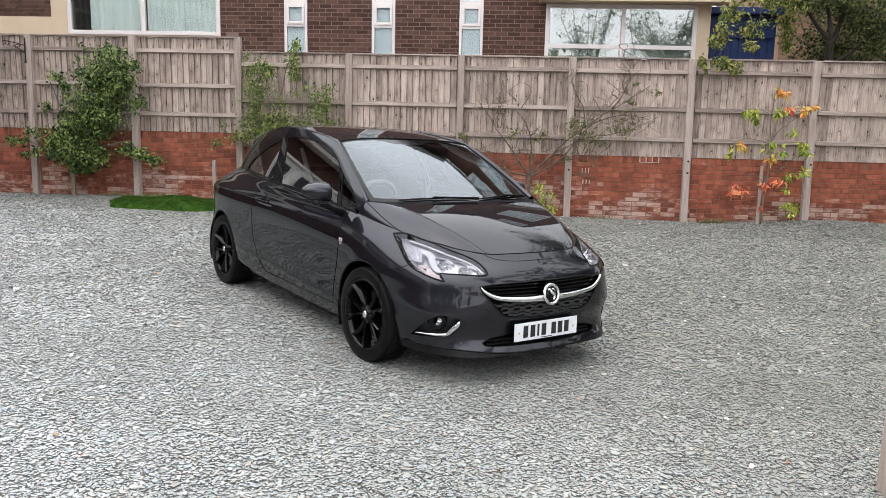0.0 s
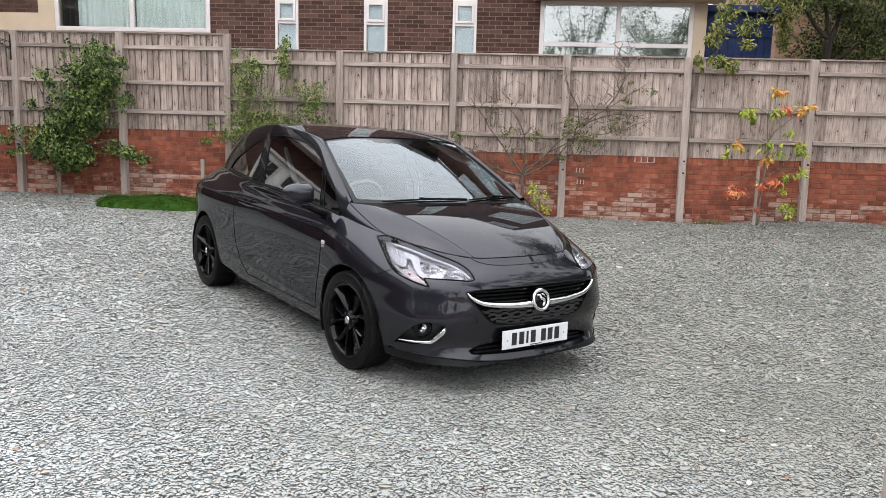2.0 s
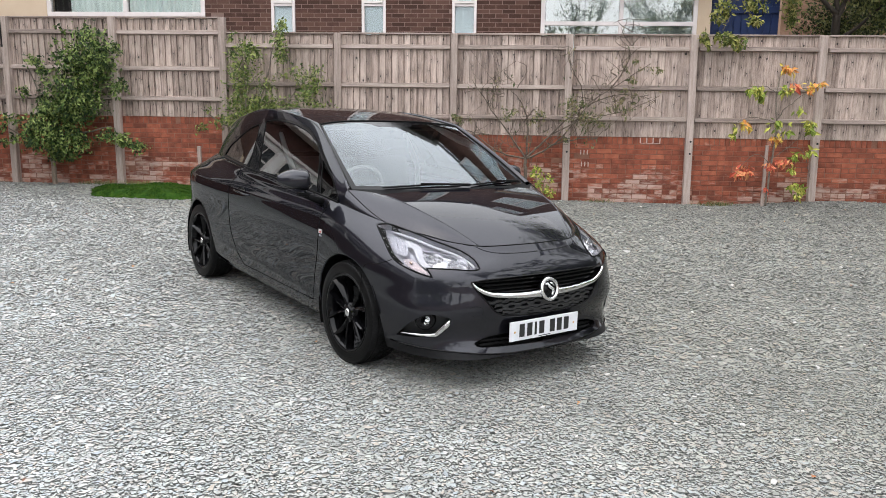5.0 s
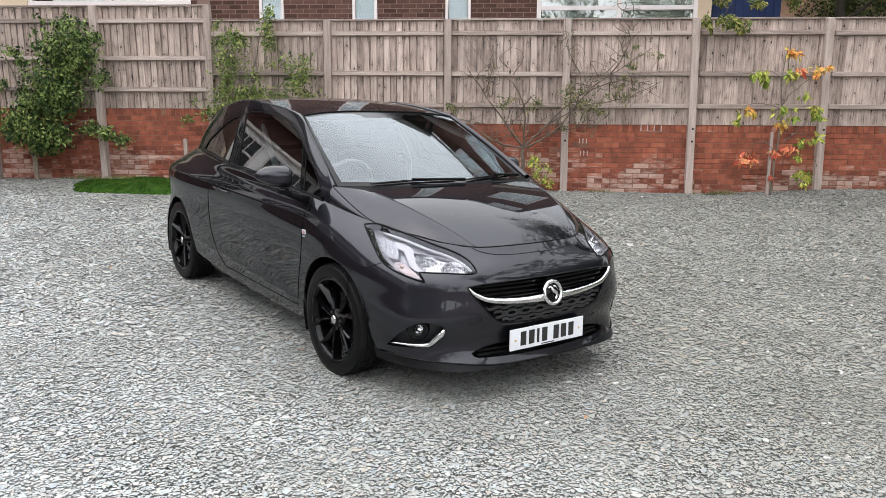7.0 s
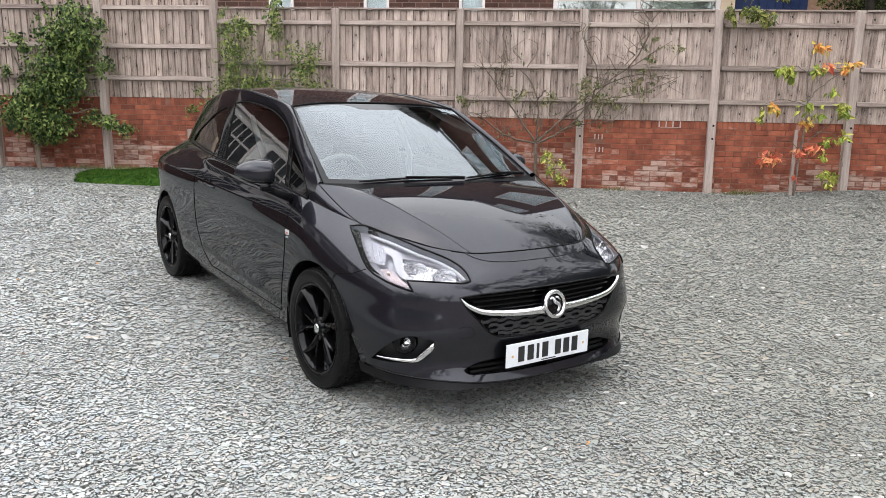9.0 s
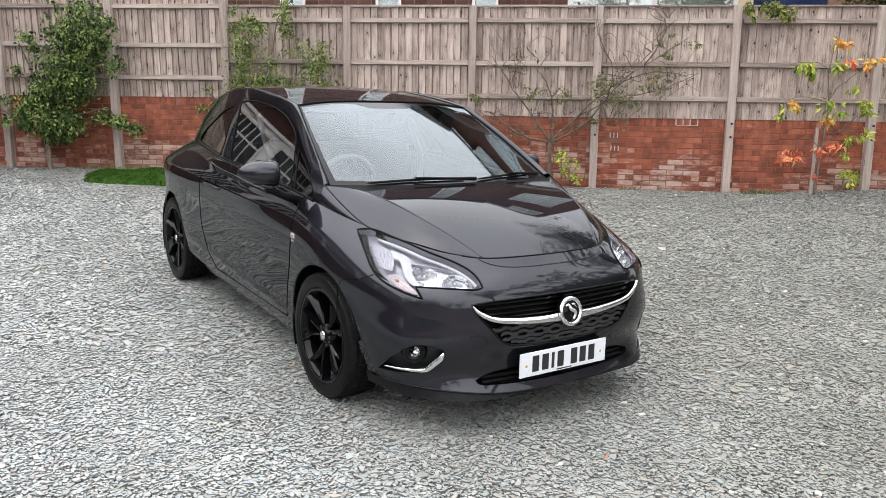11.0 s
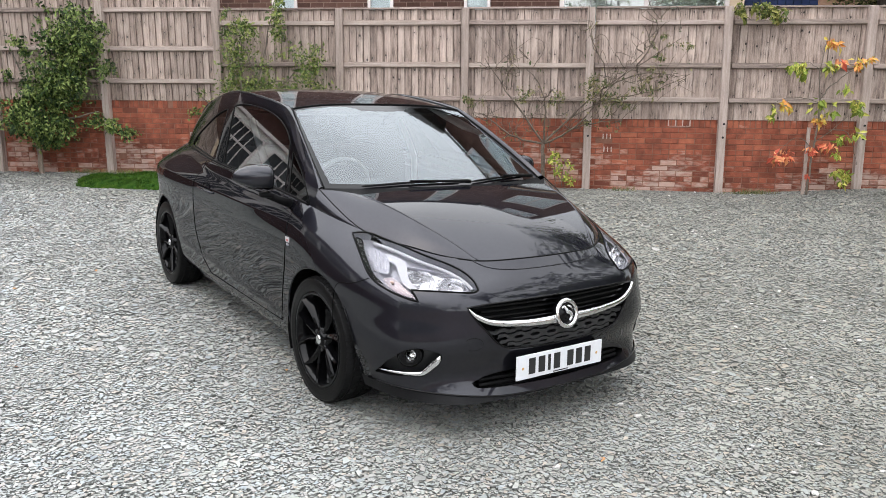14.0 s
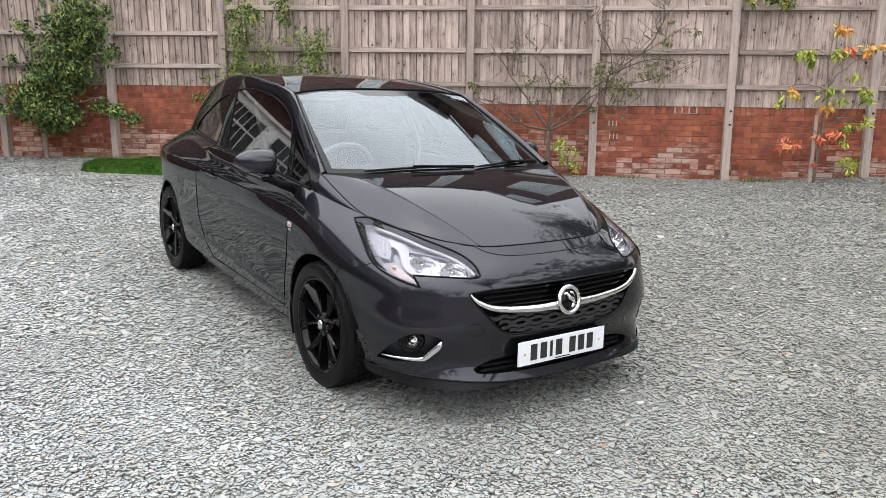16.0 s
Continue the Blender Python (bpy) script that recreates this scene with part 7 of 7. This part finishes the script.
grille()
for flip in (-1, 1):
    low = link("lower_intake", mesh_of("lower_intake", body, *SHELL["intake"][:2], flip, -0.050), SATIN_BLACK, car, "black lower air intake")
    wall_strip("intake_side", body, INTAKE, -0.001, 0.052, SATIN_BLACK, low, flip)
    for v in (0.72, 0.55):
        line("intake_bar", body, [(u, v) for u in np.linspace(0, 1.62, 14)], 0.010, SATIN_BLACK, low, flip, push=-0.020)
    fog = link("fog_lamp_recess", mesh_of("fog_lamp_recess", body, *SHELL["fog"][:2], flip, -0.045), GRILLE_GREY, car, "black fog-lamp recess with chrome corner trim")
    wall_strip("recess_side", body, FOG, -0.001, 0.047, SATIN_BLACK, fog, flip)
    pts = spline(np.array([(3.840, 1.108), (3.408, 1.103), (2.934, 1.081), (2.739, 1.219), (2.580, 1.491), (2.498, 1.686), (2.457, 1.873)]), np.linspace(0, 6, 40))
    c = on(body, pts, flip, -0.002)
    part("chrome_trim", tube(c, list(np.interp(np.linspace(0, 1, 40), [0, 0.3, 0.5, 0.75, 0.9, 1], [0.003, 0.010, 0.016, 0.017, 0.012, 0.003])), 10), CHROME, fog, "chrome corner trim", smooth=True)
    c = on(body, [(3.121, 1.753)], flip, -0.030)[0]
    lamp = link("fog_lamp", lathe([(0.0, -0.014), (0.010, -0.012), (0.020, -0.004), (0.025, 0.008)], 24, "X"), CHROME, fog, "small round fog lamp", smooth=True)
    lamp.location, lamp.rotation_euler = c + np.array([0.006, -flip * 0.004, 0.0]), (0, 0, radians(28 * flip))
    link("fog_lens", lathe([(0.0, 0.017), (0.012, 0.016), (0.021, 0.012), (0.025, 0.007)], 24, "X"), LENS, lamp, smooth=True)
    rim = link("fog_rim", lathe([(0.022, 0.008), (0.028, 0.016), (0.046, 0.016), (0.058, 0.0), (0.058, -0.02)], 28, "X"), GLOSS_BLACK, fog, smooth=True)
    rim.location, rim.rotation_euler = c, (0, 0, radians(28 * flip))
    # wheel-arch badge and door handle
    c = on(body, [(5.80, 4.36)], flip, 0.002)[0]
    badge = part("wing_badge", box((-0.020, -0.002, -0.013), (0.020, 0.002, 0.013), 0.0015), BADGE_WHITE, car, "small white and red flag badge on the front wing")
    badge.location, badge.rotation_euler = c, (0, 0, radians(-2 * flip))
    part("badge_cross", box((-0.008, -0.003 if flip < 0 else 0.0, -0.008), (0.011, 0.0 if flip < 0 else 0.003, 0.002)), BADGE_RED, badge)
    part("badge_mark", box((-0.016, -0.0015, -0.030), (0.014, 0.0015, -0.021), 0.001), SILVER, badge)
    h0 = on(body, [(7.68, 4.90), (7.80, 4.92), (7.92, 4.94)], flip, 0.020)
    h1 = on(body, [(7.62, 4.88), (7.98, 4.94)], flip, 0.0)
    part("door_handle", tube([h1[0], h0[0], h0[1], h0[2], h1[1]], [0.007, 0.007, 0.008, 0.007, 0.007], 10), PAINT, bumper_parts["door", flip], "body-coloured grip door handle", smooth=True)
    cup = on(body, [(7.80, 4.96)], flip, -0.004)[0]
    dish = link("handle_dish", lathe([(0.0, -0.004), (0.03, -0.003), (0.045, 0.004)], 20, "Y"), SATIN_BLACK, bumper_parts["door", flip], smooth=True)
    dish.location, dish.scale = cup, (1.5, flip, 0.8)
    # crease along the shoulder
    line("belt_moulding", body, [(u, 5.92) for u in np.linspace(5.9, 9.4, 40)], 0.004, PAINT, bumper_parts["door", flip], flip)
tow = link("towing_cover", lathe([(0.044, 0.0), (0.0445, 0.002), (0.046, 0.0)], 24, "X"), SEAL, bumper_parts["front_bumper", -1], "round towing-eye cover outline", smooth=True)
tow.location = on(body, [(1.82, 2.26)], -1, 0.0015)[0]
tow.rotation_euler, tow.scale = (0, 0, radians(-24)), (1, 0.95, 0.62)

plate = part("number_plate", box((-0.004, -0.26, -0.0555), (0.004, 0.26, 0.0555), 0.003), PLATE_WHITE, car, "white front number plate with dark bars")
plate.location, plate.rotation_euler = (0.822, -0.020, 0.332), (0, radians(-2), 0)
for y in (-0.172, -0.115, -0.070, -0.024, 0.058, 0.112, 0.167):
    w = 0.008 if abs(y + 0.070) < 0.001 else 0.019
    part("character_bar", box((0.0035, y - w, -0.036), (0.0052, y + w, 0.038)), INK, plate)
part("maker_bar", box((0.0035, -0.045, -0.050), (0.005, 0.045, -0.045)), INK, plate)
for y in (-0.225, 0.225):
    cap = link("screw_cap", lathe([(0.0, 0.005), (0.005, 0.0045), (0.007, 0.003)], 12, "X"), BRASS, plate, "yellow plastic screw cap", smooth=True)
    cap.location = (0.002, y, -0.004)
part("plate_mount", box((0.74, -0.24, 0.30), (0.820, 0.24, 0.375), 0.01), SATIN_BLACK, car)


# ---- mirrors ----
def mirror(flip):
    bm = bmesh.new()
    bmesh.ops.create_uvsphere(bm, u_segments=36, v_segments=24, radius=1)
    for v in bm.verts:
        x, y, z = v.co
        out = (y + 1) / 2               # 0 at the car's side, 1 at the outer tip
        y2 = 0.104 * (math.copysign(abs(y) ** 0.38, y) if y < 0 else y ** 0.92)
        top, foot = 0.080 * (1 - 0.50 * out ** 2.4), 0.062 * (1 - 0.62 * out ** 1.5)
        flat = math.copysign(abs(z) ** 0.62, z)
        v.co = (x * 0.080 * (1.05 - 0.30 * out ** 2) if x > 0 else x * 0.024, y2, flat * (top if z > 0 else foot) + 0.004 * out)
    m = part("door_mirror", bm, PAINT, car, "dark grey door mirror on a black stalk", smooth=True)
    if flip < 0:
        m.location, m.rotation_euler = (-0.43, -0.990, 1.046), (radians(-4), 0, radians(-6))
    else:       # folded in against the door
        m.location, m.rotation_euler = (-0.60, 0.865, 1.03), (0, 0, radians(70))
    m.scale = (1, flip, 1)
    part("mirror_base", box((-0.010, -0.105, -0.088), (0.040, -0.035, -0.062), 0.010), SATIN_BLACK, m)
    part("mirror_stalk", tube([(0.015, -0.07, -0.072), (0.010, -0.14, -0.10), (0.005, -0.225, -0.125)], [0.020, 0.020, 0.026], 10), SATIN_BLACK, m, smooth=True)
    part("mirror_seam", tube([(0.058 * math.cos(a), -0.01 + 0.112 * math.sin(a), -0.040) for a in np.linspace(-1.0, 1.0, 16)], 0.0015, 5), SEAL, m)
    part("mirror_glass", box((-0.025, -0.085, -0.036), (-0.021, 0.030, 0.050), 0.002), CHROME, m)


mirror(-1)
mirror(1)


# ---- wheels ----
def wheel(x, flip, steer=0.0):
    w = link("wheel", lathe([(0.230, 0.086), (0.238, 0.094), (0.244, 0.0965), (0.247, 0.0950), (0.268, 0.1010), (0.272, 0.0985), (0.288, 0.0985), (0.2985, 0.092), (0.3030, 0.084), (0.3050, 0.062), (0.3050, -0.062), (0.3035, -0.085), (0.28, -0.102), (0.228, -0.086)], 72), RUBBER, car, "low-profile tyre on a gloss black alloy wheel", smooth=True)
    w.location, w.rotation_euler = (x, flip * 0.752, 0.314), (0, radians(11 if x else 35), radians(steer))
    w.scale = (1, flip, 1)
    bm = bmesh.new()
    for k in range(72):
        a = 360 * k / 72
        for y, wide, skew, shift in ((-0.078, 0.030, -10, 0), (-0.038, 0.034, 24, 2), (0.0, 0.030, 24, 4), (0.038, 0.034, 24, 1), (0.078, 0.030, 10, 3)):
            m = pose(0, 0, 0, 0, a + shift, 0) @ pose(0.3050 if abs(y) < 0.06 else 0.3000, y, 0, skew, 0, math.copysign(11, y) if abs(y) > 0.06 else 0)
            bmesh.ops.create_cube(bm, size=1, matrix=m @ Matrix.Diagonal((0.010, wide, 0.0205, 1)))
    part("tread", bm, TREAD, w, "tyre tread blocks")
    link("rim", lathe([(0.234, 0.092), (0.230, 0.097), (0.222, 0.095), (0.214, 0.086), (0.205, 0.055), (0.198, 0.0), (0.20, -0.08), (0.228, -0.09)], 64), GLOSS_BLACK, w, "gloss black alloy rim", smooth=True)
    link("brake_disc", lathe([(0.0, -0.01), (0.135, -0.01), (0.138, -0.02), (0.138, -0.035)], 40), SEAL, w, "black brake disc", smooth=True)
    part("brake_caliper", box((-0.15, -0.03, -0.05), (-0.10, 0.03, 0.06), 0.01), IRON, w)
    for k in range(5):
        for twin in (-1, 1):
            bm = bmesh.new()
            a0 = radians(72 * k)
            rows = []
            for s in np.linspace(0, 1, 9):
                r = 0.040 + s * 0.176
                a = a0 + radians(twin * (8 + 10.5 * s ** 1.2))
                half = 0.009 + 0.008 * s ** 1.5
                y = 0.070 + 0.018 * s ** 0.7
                d = 0.030 + 0.012 * (1 - s)
                c, tn = Vector((math.cos(a), 0, math.sin(a))), Vector((-math.sin(a), 0, math.cos(a)))
                tilt = twin * (0.004 + 0.014 * s ** 2)
                rows.append([bm.verts.new(c * r + tn * p * half + Vector((0, q, 0))) for p, q in ((-1, y - d), (-0.9, y - 0.006 - tilt), (-0.3, y), (0.5, y + 0.002 + tilt), (0.95, y - 0.006 + tilt), (1, y - d))])
            for p, q in zip(rows, rows[1:]):
                for e in range(6):
                    bm.faces.new((p[e], p[(e + 1) % 6], q[(e + 1) % 6], q[e]))
            bm.faces.new(rows[0])
            bm.faces.new(rows[-1])
            bmesh.ops.recalc_face_normals(bm, faces=bm.faces)
            part("spoke", bm, GLOSS_BLACK, w)
    link("hub", lathe([(0.0, 0.086), (0.030, 0.086), (0.034, 0.080), (0.060, 0.070), (0.066, 0.02)], 32), GLOSS_BLACK, w, smooth=True)
    link("hub_cap", lathe([(0.0, 0.092), (0.017, 0.092), (0.022, 0.089), (0.024, 0.084)], 28), CHROME, w, "small chrome-ringed hub cap", smooth=True)
    for k in range(5):
        a = radians(72 * k + 36)
        nut = link("wheel_bolt", lathe([(0.0, 0.078), (0.008, 0.078), (0.010, 0.074), (0.010, 0.055)], 8), IRON, w)
        nut.location = (0.05 * math.cos(a), 0, 0.05 * math.sin(a))
    return w


for x in (0.0, -2.51):
    for flip in (-1, 1):
        wheel(x, flip, 1.0 if x == 0 else 0.0)

# ---- underside and cabin ----
part("floor_pan", box((-3.0, -0.55, 0.20), (0.55, 0.55, 0.30), 0.02), SATIN_BLACK, car)
part("engine_bay", box((-0.1, -0.52, 0.30), (0.50, 0.52, 0.66), 0.05), SATIN_BLACK, car)
part("cabin_floor", box((-2.9, -0.72, 0.30), (-0.45, 0.72, 0.36), 0.02), TRIM, car)
for flip in (-1, 1):
    part("door_card", box((-2.40, flip * 0.70 - 0.03, 0.33), (-0.35, flip * 0.70 + 0.03, 0.93), 0.02), TRIM, car)
bm = bmesh.new()
prof = [(-0.10, 0.985), (-0.30, 0.995), (-0.50, 0.985), (-0.62, 0.94), (-0.66, 0.86), (-0.62, 0.70), (-0.45, 0.45), (-0.10, 0.45)]
rows = [[bm.verts.new((x, y, z - 0.03 * (abs(y) / 0.68) ** 3 + (0.03 if -0.55 < y < -0.16 and -0.62 < x < -0.4 else 0))) for x, z in prof] for y in np.linspace(-0.68, 0.68, 16)]
for p, q in zip(rows, rows[1:]):
    for e in range(8):
        bm.faces.new((p[e], p[(e + 1) % 8], q[(e + 1) % 8], q[e]))
bmesh.ops.recalc_face_normals(bm, faces=bm.faces)
part("dashboard", bm, TRIM, car, "dark grey dashboard", smooth=True)
wheel_m = pose(-0.74, -0.36, 0.93, 0, -66, 0)
steering = part("steering_wheel", tube([(0.185 * math.cos(a), 0.185 * math.sin(a), 0) for a in np.linspace(0, 2 * math.pi, 40, endpoint=False)], 0.016, 8, True), LEATHER, car, "dark leather steering wheel", smooth=True)
steering.matrix_local = wheel_m
part("wheel_boss", box((-0.06, -0.18, -0.03), (0.05, 0.18, 0.015), 0.012), TRIM, steering)


def seat(x, y, w, back=0.60):
    s = part("seat", box((-0.26, -w, 0.0), (0.26, w, 0.16), 0.05), FABRIC, car, "dark cloth seat", smooth=True)
    s.location = (x, y, 0.42)
    b = part("backrest", box((-0.07, -w, 0.0), (0.07, w, back), 0.05), FABRIC, s, smooth=True)
    b.location, b.rotation_euler = (-0.27, 0, 0.08), (0, radians(-14), 0)
    for o in ((0,) if w < 0.4 else (-0.36, 0.36)):
        hd = part("headrest", box((-0.045, -0.13, 0), (0.045, 0.13, 0.18), 0.035), FABRIC, s, smooth=True)
        hd.location, hd.rotation_euler = (-0.44, o, 0.10 + back), (0, radians(-8), 0)


for y in (-0.36, 0.36):
    seat(-1.25, y, 0.25)
seat(-2.15, 0, 0.62, 0.52)
inner_mirror = part("rear_view_mirror", box((-0.015, -0.11, -0.035), (0.015, 0.11, 0.035), 0.012), TRIM, car)
inner_mirror.location = (-0.86, 0, 1.245)
part("mirror_stem", tube([(0.0, 0, 0.02), (0.012, 0, 0.045)], 0.009, 6), TRIM, inner_mirror)
part("headlining", box((-2.05, -0.50, 1.325), (-1.05, 0.50, 1.338), 0.004), LIVING, car, "pale grey headlining")
# belts coloured white to paint in the bright lit streaks of the cabin
for flip in (-1, 1):
    part("seat_belt", tube([(-1.57, flip * 0.55, 1.27), (-1.46, flip * 0.555, 1.14), (-1.36, flip * 0.55, 1.02), (-1.28, flip * 0.50, 0.80)], [0.016, 0.020, 0.022, 0.018], 6), PLATE_WHITE, car, "seat belt painted white for a bright lit streak", smooth=True)

# ---- red brickwork under the fence ----
brick_wall = empty("brick_wall", pose(0, FACE, 0), "low red brick wall with white bloom, brick-on-edge top", "wall", kind="structure")


def red_wall():
    for x0, x1, top in ((-9.4, -3.56, 1.155), (-3.56, 9.4, 0.952)):
        part("core", box((x0, 0.006, -0.25), (x1, 0.20, top - 0.004)), MORTAR, brick_wall, "pale recessed mortar")
    shapes = {}
    for w, h in ((0.215, 0.066), (0.1025, 0.066), (0.066, 0.104)):
        bm = box((-w / 2, 0.0, -h / 2), (w / 2, 0.06, h / 2))
        bmesh.ops.bevel(bm, geom=[e for e in bm.edges if all(v.co.y < 0.01 for v in e.verts)], offset=0.004, segments=1, affect="EDGES")
        me = bpy.data.meshes.new("brick")
        bm.to_mesh(me)
        bm.free()
        shapes[w] = me
    verts, faces, count, near = [], [], 0, 0

    def lay(x, z, w, h):
        nonlocal count, near
        d = rng.normal(0, 0.0025)
        if 1.75 < x < 6.4 and near < 300 and z > 0.30:
            b = link("brick", shapes[w], RED_BRICK, brick_wall)
            b.location = (x, d, z)
            b.rotation_euler = (0, radians(rng.normal(0, 0.3)), radians(rng.normal(0, 0.4)))
            near += 1
            return
        a, b, c = w / 2, h / 2, 0.004
        v = [(-a, 0.05, -b), (a, 0.05, -b), (a, 0.05, b), (-a, 0.05, b), (-a, c, -b), (a, c, -b), (a, c, b), (-a, c, b), (-a + c, 0, -b + c), (a - c, 0, -b + c), (a - c, 0, b - c), (-a + c, 0, b - c)]
        verts.extend((x + p, d + q, z + r) for p, q, r in v)
        o = count * 12
        faces.extend([(o + 8, o + 9, o + 10, o + 11)] + [(o + s + i, o + s + (i + 1) % 4, o + s + 4 + (i + 1) % 4, o + s + 4 + i) for s in (0, 4) for i in range(4)])
        count += 1

    for x0, x1, top in ((-9.4, -3.56, 1.155), (-3.56, 9.4, 0.952)):
        course = 0
        z = top - 0.115 - 0.034
        x = x0
        while x < x1 - 0.06:
            lay(x + 0.038, top - 0.0565, 0.066, 0.104)
            x += 0.0755
        while z > -0.12:
            x = x0 - (0.1125 if course % 2 else 0.0)
            if course % 5 == 4:
                while x < x1 - 0.1:
                    lay(x + 0.056, z, 0.1025, 0.066)
                    x += 0.1125
            else:
                while x < x1 - 0.05:
                    lay(max(x + 0.1125, x0), z, 0.215, 0.066)
                    x += 0.225
            z -= 0.0755
            course += 1
    tagged(link("brickwork", raw("brickwork", verts, np.array(faces)), RED_BRICK, brick_wall, "weathered red bricks with white bloom"), kind="stuff")


red_wall()

OLD_PAINT = material("old_white_paint", [(0.40, 0.29, 0.25), (0.62, 0.52, 0.47)], 0.9, scale=60, bump=0.001)
paint_mark = empty("paint_mark", pose(2.965, FACE - 0.006, 0.90), "short white paint strokes on the brick-on-edge course", "paint mark")
for k, x in enumerate((-0.145, -0.05, 0.045, 0.145)):
    part("stroke", box((x - 0.008, -0.003, -0.035), (x + 0.008, 0.0005, 0.045), 0.001), OLD_PAINT, paint_mark)
part("stroke", box((-0.137, -0.003, -0.042), (0.153, 0.0005, -0.0355), 0.001), OLD_PAINT, paint_mark)
chalk_mark = empty("chalk_mark", pose(1.99, FACE - 0.006, 0.62), "two rows of small faded white marks on the bricks", "chalk mark")
for row, z in enumerate((0.09, -0.09)):
    for k in range(3):
        part("stroke", box((-0.06 + 0.05 * k + 0.02 * row, -0.003, z - 0.035), (-0.045 + 0.05 * k + 0.02 * row, 0.0005, z + 0.035), 0.001), OLD_PAINT, chalk_mark)
